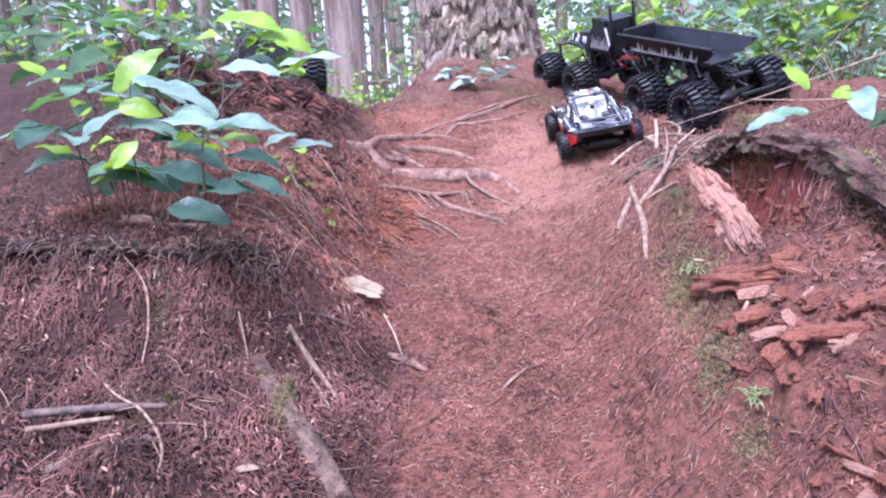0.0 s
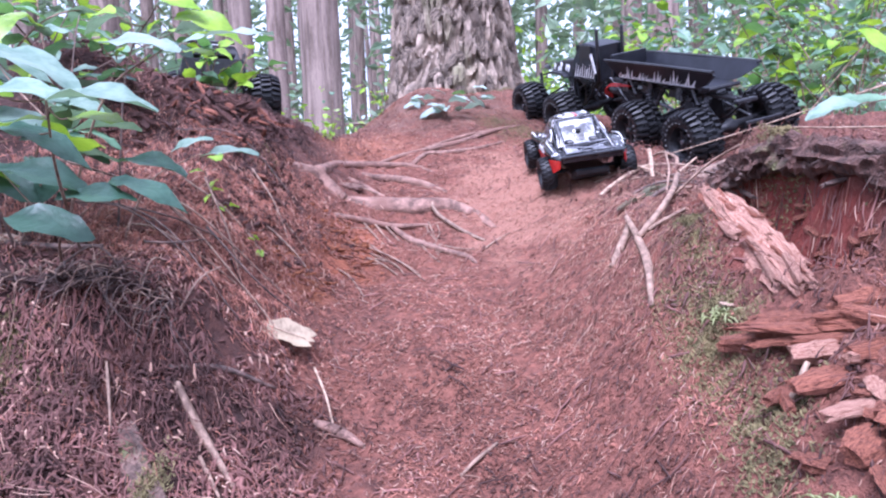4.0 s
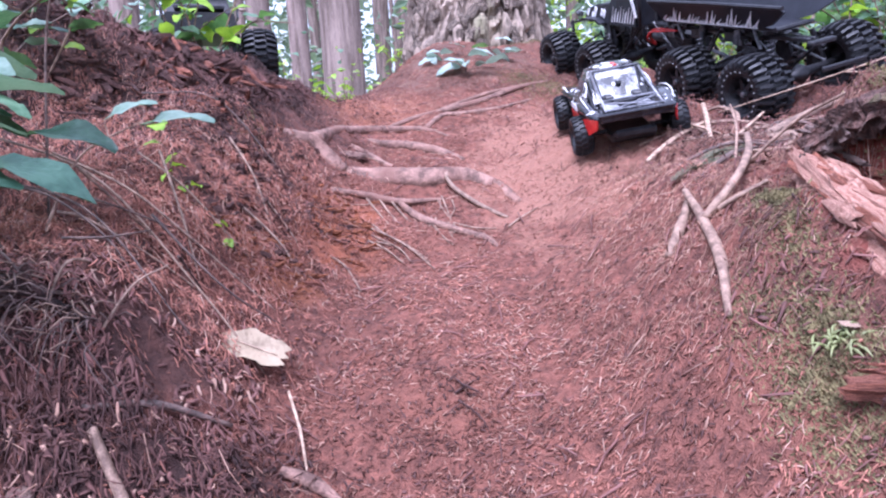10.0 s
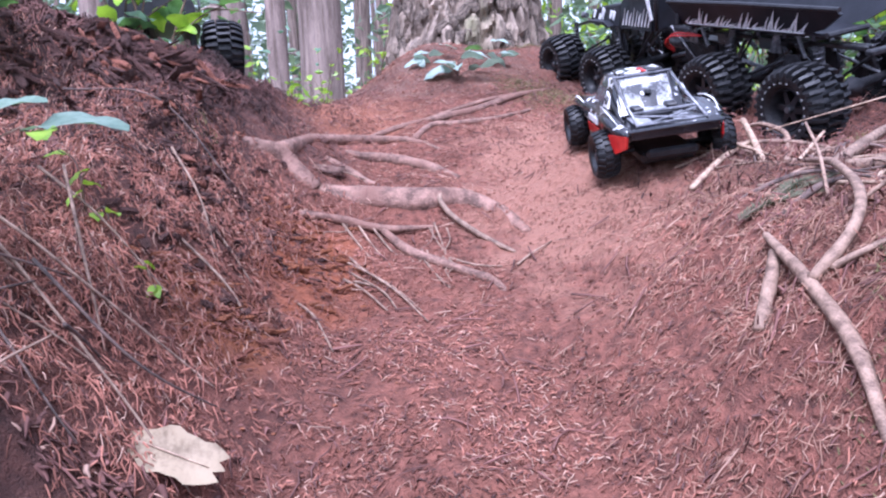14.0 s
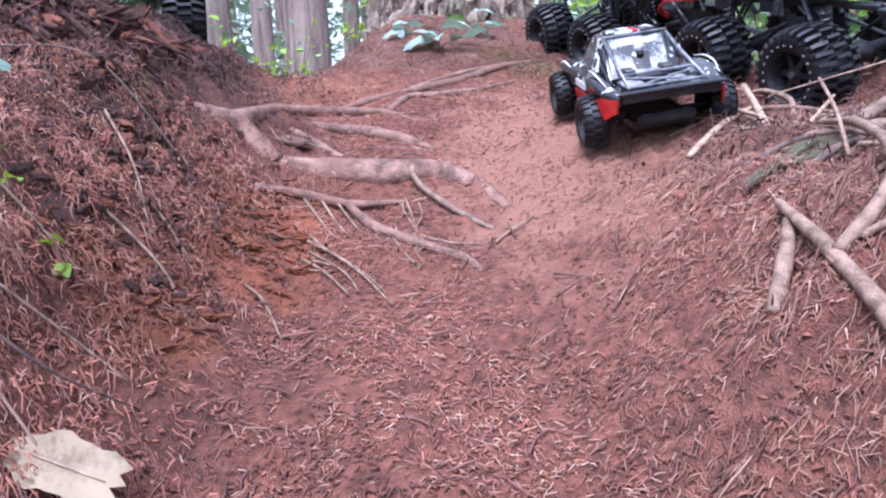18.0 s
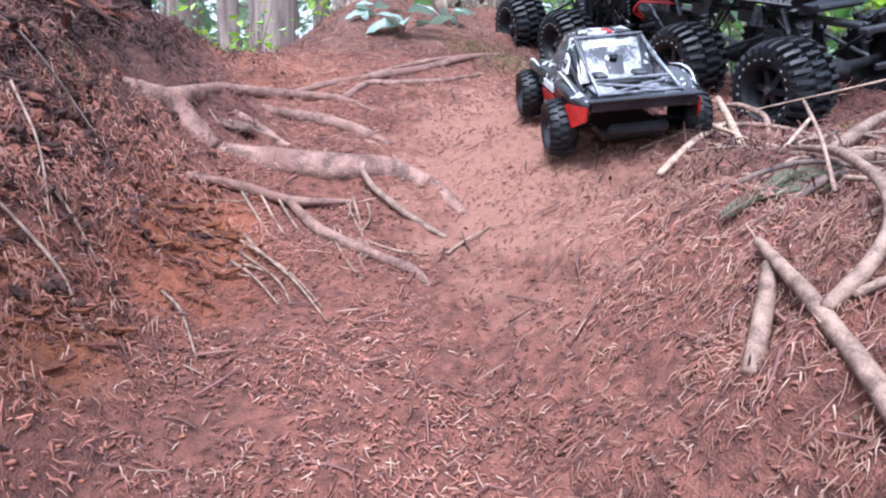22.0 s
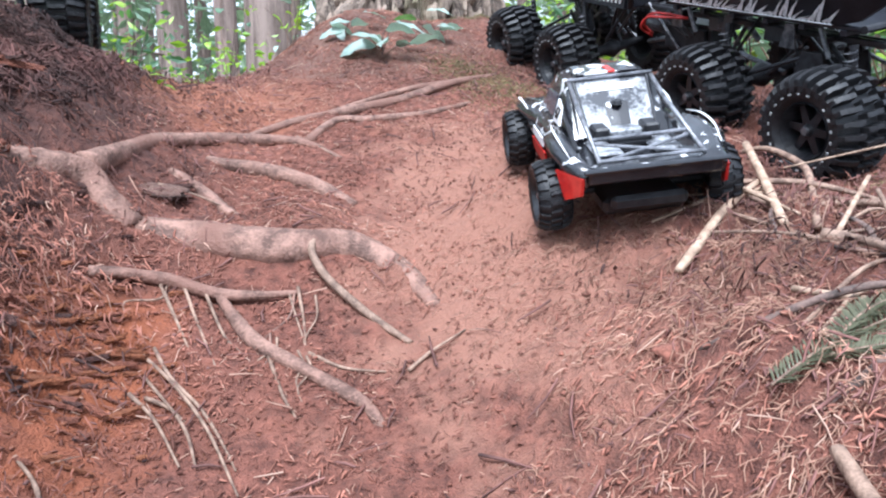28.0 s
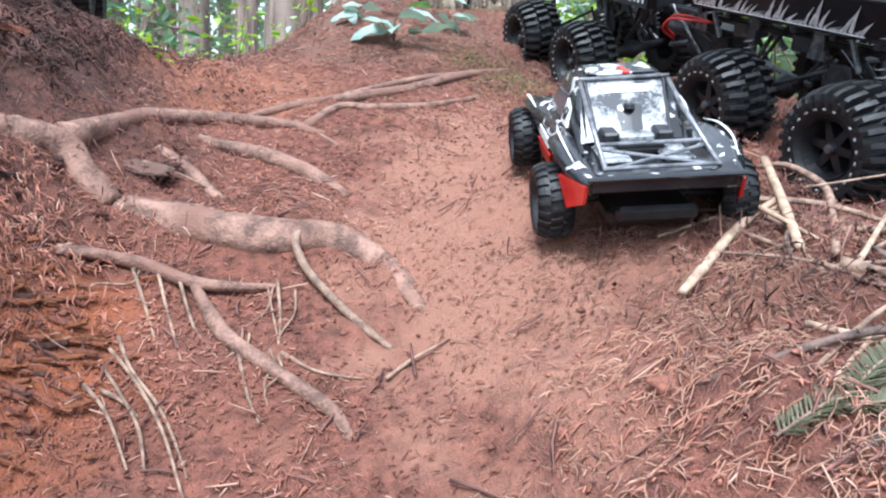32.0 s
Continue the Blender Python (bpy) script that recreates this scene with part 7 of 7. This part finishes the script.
def car_stand(x, y, turn):
    """The pose of the car with its rear axle over (x, y), lying on the slope under its four wheels."""
    c, s = math.cos(radians(turn)), math.sin(radians(turn))
    spots = [Vector((x + a * c - b * s, y + a * s + b * c, 0)) for a in (-0.115, 0.115) for b in (0.0, 0.295)]
    for p in spots:
        p.z = ground_z(p.x, p.y)
    fwd = ((spots[1] + spots[3]) - (spots[0] + spots[2])).normalized()
    rgt = ((spots[2] + spots[3]) - (spots[0] + spots[1])).normalized()
    rgt.z *= 0.65
    up = rgt.normalized().cross(fwd).normalized()
    rgt = fwd.cross(up)
    o = (spots[0] + spots[2]) / 2 + up * 0.003
    return Matrix(((rgt.x, fwd.x, up.x, o.x), (rgt.y, fwd.y, up.y, o.y), (rgt.z, fwd.z, up.z, o.z), (0, 0, 0, 1))) @ Matrix.Diagonal((1.0, 1.0, 0.94, 1.0))


car = thing("model_car", "black and white model race truck with red rear corners", "model car", at=car_stand(0.54, 2.365, 0))
CR, CH = 0.053, 0.022
C_TYRE = mesh_of("tyre", *tyre_geo(CR, CH, 0.034, 22, 0.004), RUBBER, False)
C_RIM = mesh_of("rim", *rim_geo(0.034, CH, 5), BLACK_PLASTIC, False)
C_HUB = mesh_of("wheel", *lathe([(-CH * 0.84, 0.0005), (-CH * 0.84, 0.004), (CH * 0.6, 0.006), (CH * 0.6, 0.0005)], 8), GREY_METAL, False)
for x in (-0.115, 0.115):
    for y in (0.0, 0.295):
        w = new("wheel", C_HUB)
        w.parent = car
        w.matrix_basis = pose(x, y, CR, 17, 0, 0 if x < 0 else 180)
        for n, m, lab in (("tyre", C_TYRE, "dusty black rubber tyre"), ("rim", C_RIM, "black spoked rim")):
            o = new(n, m)
            o.parent = w
            tagged(o, lab)
for y in (0.0, 0.295):
    part("axle", rod((-0.10, y, CR), (0.10, y, CR), 0.006), GUN_METAL, car)
part("chassis", box(-0.055, 0.055, -0.06, 0.36, 0.035, 0.060, 0.006), BLACK_PLASTIC, car, "black plastic chassis tub")
part("rear_bumper", box(-0.05, 0.05, -0.085, -0.070, 0.050, 0.072, 0.006), BLACK_PLASTIC, car)
part("skid_plate", box(-0.05, 0.05, 0.36, 0.41, 0.045, 0.062, 0.006), BLACK_PLASTIC, car)


def shell(rows):
    """Half sections (y, list of (x, z)) from the sill to the middle, mirrored and skinned."""
    v, f = [], []
    n = len(rows[0][1])
    for y, half in rows:
        ring = [(-x, y, z) for x, z in half] + [(x, y, z) for x, z in half[::-1]]
        v += ring
    m = 2 * n
    for i in range(len(rows) - 1):
        for k in range(m - 1):
            f.append((i * m + k, i * m + k + 1, (i + 1) * m + k + 1, (i + 1) * m + k))
    return np.array(v), f


def thick(ob, t):
    """Gives an open shell its thickness."""
    md = ob.modifiers.new("thickness", "SOLIDIFY")
    md.thickness = t
    return ob


# lower body: sills, fenders and deck in one skin
body = part("body", shell([
    (-0.100, [(0.086, 0.098), (0.090, 0.112), (0.080, 0.118), (0.050, 0.118), (0.0, 0.118)]),
    (-0.060, [(0.098, 0.092), (0.106, 0.116), (0.090, 0.124), (0.072, 0.112), (0.0, 0.110)]),
    (-0.025, [(0.104, 0.098), (0.116, 0.126), (0.096, 0.136), (0.074, 0.114), (0.0, 0.108)]),
    (0.020, [(0.104, 0.100), (0.118, 0.130), (0.096, 0.140), (0.074, 0.116), (0.0, 0.110)]),
    (0.060, [(0.100, 0.080), (0.112, 0.122), (0.092, 0.136), (0.074, 0.118), (0.0, 0.112)]),
    (0.090, [(0.098, 0.062), (0.102, 0.110), (0.090, 0.130), (0.074, 0.126), (0.0, 0.124)]),
    (0.200, [(0.096, 0.060), (0.098, 0.108), (0.088, 0.128), (0.074, 0.130), (0.0, 0.131)]),
    (0.235, [(0.098, 0.078), (0.108, 0.114), (0.092, 0.128), (0.074, 0.132), (0.0, 0.135)]),
    (0.275, [(0.102, 0.096), (0.118, 0.120), (0.096, 0.130), (0.070, 0.126), (0.0, 0.130)]),
    (0.320, [(0.102, 0.096), (0.116, 0.114), (0.094, 0.122), (0.068, 0.118), (0.0, 0.122)]),
    (0.360, [(0.096, 0.082), (0.104, 0.100), (0.086, 0.108), (0.066, 0.110), (0.0, 0.113)]),
    (0.395, [(0.084, 0.070), (0.088, 0.084), (0.076, 0.094), (0.060, 0.098), (0.0, 0.100)]),
    (0.408, [(0.078, 0.062), (0.080, 0.072), (0.072, 0.080), (0.056, 0.084), (0.0, 0.086)])]), LIVERY, car, "glossy black shell with white torn graphics", True)
thick(body, 0.003)
cab = part("cab", shell([
    (0.040, [(0.072, 0.116), (0.070, 0.118), (0.064, 0.120), (0.050, 0.121), (0.0, 0.122)]),
    (0.080, [(0.078, 0.128), (0.072, 0.146), (0.064, 0.156), (0.048, 0.158), (0.0, 0.159)]),
    (0.118, [(0.080, 0.128), (0.070, 0.164), (0.062, 0.186), (0.048, 0.190), (0.0, 0.191)]),
    (0.190, [(0.080, 0.128), (0.070, 0.166), (0.062, 0.190), (0.048, 0.194), (0.0, 0.196)]),
    (0.222, [(0.080, 0.128), (0.072, 0.152), (0.066, 0.166), (0.052, 0.168), (0.0, 0.170)]),
    (0.262, [(0.078, 0.124), (0.074, 0.130), (0.070, 0.132), (0.056, 0.133), (0.0, 0.135)])]), LIVERY, car, "black cab with a white-splashed roof")
thick(cab, 0.003)
part("rear_window", (np.array([(-0.046, 0.043, 0.1245), (0.046, 0.043, 0.1245), (0.052, 0.114, 0.190), (-0.052, 0.114, 0.190), (-0.046, 0.040, 0.121), (0.046, 0.040, 0.121), (0.052, 0.111, 0.1865), (-0.052, 0.111, 0.1865)]), [(0, 1, 2, 3), (7, 6, 5, 4), (0, 4, 5, 1), (1, 5, 6, 2), (2, 6, 7, 3), (3, 7, 4, 0)]), SHEEN_PANE, car, "shiny clear rear panel")
for s in (-1, 1):
    # solid black block in place of the shade in a bed recess
    part("recess_shade", box(min(s * 0.024, s * 0.046), max(s * 0.024, s * 0.046), 0.020, 0.054, 0.114, 0.1375, 0.003), BLACK_PLASTIC, car, "black block standing for a recess's shade")
    part("window_edge", rod((s * 0.049, 0.041, 0.124), (s * 0.054, 0.113, 0.1905), 0.0026), GLOSS_BLACK, car)
part("bed_ledge", box(-0.024, 0.024, 0.026, 0.050, 0.118, 0.132, 0.003), SHEEN_PANE, car, "pale shiny ledge")
part("body_post_cap", (lathe([(0.0, 0.001), (0.0, 0.008), (0.006, 0.006), (0.006, 0.001)], 12)[0][:, [1, 2, 0]] + np.array([0, 0.075, 0.157]), lathe([(0, 0)] * 4, 12)[1]), BLACK_PLASTIC, car)
part("rear_banner", (np.array([(-0.030, 0.095, 0.1750), (0.030, 0.095, 0.1750), (0.032, 0.104, 0.1835), (-0.032, 0.104, 0.1835), (-0.030, 0.0965, 0.1735), (0.030, 0.0965, 0.1735), (0.032, 0.1055, 0.182), (-0.032, 0.1055, 0.182)]), [(0, 1, 2, 3), (7, 6, 5, 4), (0, 4, 5, 1), (1, 5, 6, 2), (2, 6, 7, 3), (3, 7, 4, 0)]), WHITE_PAINT, car, "plain white banner")
part("roof_panel", box(-0.046, 0.046, 0.125, 0.186, 0.192, 0.1985, 0.002), mat("roof_white", (0.6, 0.6, 0.61), (0.78, 0.78, 0.78), 30, 0.25, 0.03, coat=0.5, third=((0.015, 0.015, 0.02), 34, 0.50, 0.53)), car, "white roof with black smears")
part("roof_stripe", box(0.0, 0.010, 0.118, 0.160, 0.1955, 0.2000, 0.001), RED_PAINT, car, "short red stripe")
part("hood_panel", (np.array([(-0.044, 0.275, 0.1355), (0.044, 0.275, 0.1355), (0.040, 0.350, 0.1205), (-0.040, 0.350, 0.1205), (-0.044, 0.275, 0.131), (0.044, 0.275, 0.131), (0.040, 0.350, 0.116), (-0.040, 0.350, 0.116)]), [(0, 1, 2, 3), (7, 6, 5, 4), (0, 4, 5, 1), (1, 5, 6, 2), (2, 6, 7, 3), (3, 7, 4, 0)]), LIVERY, car, "bonnet with white torn graphics")
part("tail_panel", box(-0.084, 0.084, -0.104, -0.098, 0.101, 0.119, 0.003), GLOSS_BLACK, car, "plain black tail panel")
part("tail_lip", tube(np.array([(-0.09, -0.104, 0.120), (0.0, -0.106, 0.121), (0.09, -0.104, 0.120)]), [0.004], 8), GLOSS_BLACK, car)
for s in (-1, 1):
    part("cage_rail", tube(np.array([(s * 0.060, 0.116, 0.190), (s * 0.062, 0.05, 0.164), (s * 0.066, -0.085, 0.124)]), [0.0034], 8), CAGE, car, "grey tube of the bed cage", True)
    part("cage_post", tube(np.array([(s * 0.075, 0.085, 0.150), (s * 0.078, 0.05, 0.140), (s * 0.080, -0.02, 0.122)]), [0.003], 7), BLACK_PLASTIC, car)
    part("cage_brace", rod((s * 0.064, -0.040, 0.136), (-s * 0.062, -0.082, 0.124), 0.0024), CAGE, car, "grey cross tube")
    part("deck_panel", box(min(s * 0.020, s * 0.058), max(s * 0.020, s * 0.058), -0.035, 0.030, 0.112, 0.119, 0.003), SHEEN_PANE, car, "shiny grey bed panel")
    part("fender_graphic", tube(spline([(s * 0.098, -0.058, 0.126), (s * 0.104, -0.02, 0.1395), (s * 0.104, 0.025, 0.1435), (s * 0.098, 0.065, 0.139)], 12), [0.0006, 0.0016, 0.0016, 0.0006], 8), WHITE_PAINT, car, "white stripe along the rear fender", True)
    part("fender_stripe", tube(spline([(s * 0.104, 0.235, 0.122), (s * 0.108, 0.275, 0.129), (s * 0.106, 0.32, 0.122), (s * 0.094, 0.365, 0.106)], 12), [0.001, 0.0025, 0.0025, 0.001], 8), WHITE_PAINT, car, "white stripe along the front fender", True)
    v = [(s * x, y, z) for x, y, z in ((0.088, -0.100, 0.110), (0.090, -0.094, 0.084), (0.102, -0.058, 0.066), (0.109, -0.034, 0.104))]
    v += [(x + s * 0.004, y, z) for x, y, z in v]
    part("rear_quarter", (np.array(v), [(0, 1, 2, 3), (7, 6, 5, 4), (0, 4, 5, 1), (1, 5, 6, 2), (2, 6, 7, 3), (3, 7, 4, 0)]), RED_PAINT, car, "glossy red rear corner")
    v = [(s * x, y, z) for x, y, z in ((0.1005, 0.085, 0.064), (0.0995, 0.200, 0.062), (0.1015, 0.205, 0.082), (0.1035, 0.080, 0.090))]
    v += [(x + s * 0.003, y, z) for x, y, z in v]
    part("sill_stripe", (np.array(v), [(0, 1, 2, 3), (7, 6, 5, 4), (0, 4, 5, 1), (1, 5, 6, 2), (2, 6, 7, 3), (3, 7, 4, 0)]), RED_PAINT, car, "red sill")
    v = [(s * x, y, z) for x, y, z in ((0.0805, 0.125, 0.136), (0.0805, 0.205, 0.136), (0.0712, 0.198, 0.164), (0.0705, 0.130, 0.166))]
    v += [(x + s * 0.003, y, z) for x, y, z in v]
    part("side_window", (np.array(v), [(0, 1, 2, 3), (7, 6, 5, 4), (0, 4, 5, 1), (1, 5, 6, 2), (2, 6, 7, 3), (3, 7, 4, 0)]), SMOKE, car, "smoked side window")
    v = [(s * x, y, z) for x, y, z in ((0.083, 0.070, 0.134), (0.083, 0.112, 0.134), (0.0735, 0.112, 0.166), (0.076, 0.082, 0.158))]
    v += [(x + s * 0.003, y, z) for x, y, z in v]
    plate47 = part("race_number", (np.array(v), [(0, 1, 2, 3), (7, 6, 5, 4), (0, 4, 5, 1), (1, 5, 6, 2), (2, 6, 7, 3), (3, 7, 4, 0)]), WHITE_PAINT, car, "white panel with a black race number")
    cu = bpy.data.curves.new("digits", "FONT")
    cu.body, cu.size, cu.extrude, cu.align_x, cu.align_y = "47", 0.026, 0.0008, "CENTER", "CENTER"
    ob = new("digits", cu)
    me = bpy.data.meshes.new_from_object(ob)
    bpy.data.objects.remove(ob)
    me.materials.append(BLACK_PLASTIC)
    dg = new("number", me)
    dg.parent = plate47
    dg.matrix_basis = pose(s * 0.0830, 0.094, 0.148, 73, 0, 90 * s) if s > 0 else pose(s * 0.0830, 0.094, 0.148, 73, 0, -90)
    part("banner", (np.array([(s * 0.1055, 0.10, 0.094), (s * 0.1045, 0.19, 0.092), (s * 0.104, 0.19, 0.106), (s * 0.1055, 0.10, 0.108), (s * 0.103, 0.10, 0.094), (s * 0.102, 0.19, 0.092), (s * 0.1015, 0.19, 0.106), (s * 0.103, 0.10, 0.108)]), [(0, 1, 2, 3), (7, 6, 5, 4), (0, 4, 5, 1), (1, 5, 6, 2), (2, 6, 7, 3), (3, 7, 4, 0)]), WHITE_PAINT, car, "plain white band")
part("cage_bar", rod((-0.062, 0.112, 0.1925), (0.062, 0.112, 0.1925), 0.0028), CAGE, car)
part("cage_bar", rod((-0.064, -0.030, 0.139), (0.064, -0.030, 0.139), 0.0028), CAGE, car)
part("cage_bar", rod((-0.066, -0.084, 0.126), (0.066, -0.084, 0.126), 0.0028), CAGE, car)
# another black block for recess shade, mid bed
part("well_shade", box(-0.034, 0.034, 0.000, 0.042, 0.110, 0.124, 0.005, 2), BLACK_PLASTIC, car, "black block standing for a recess's shade")
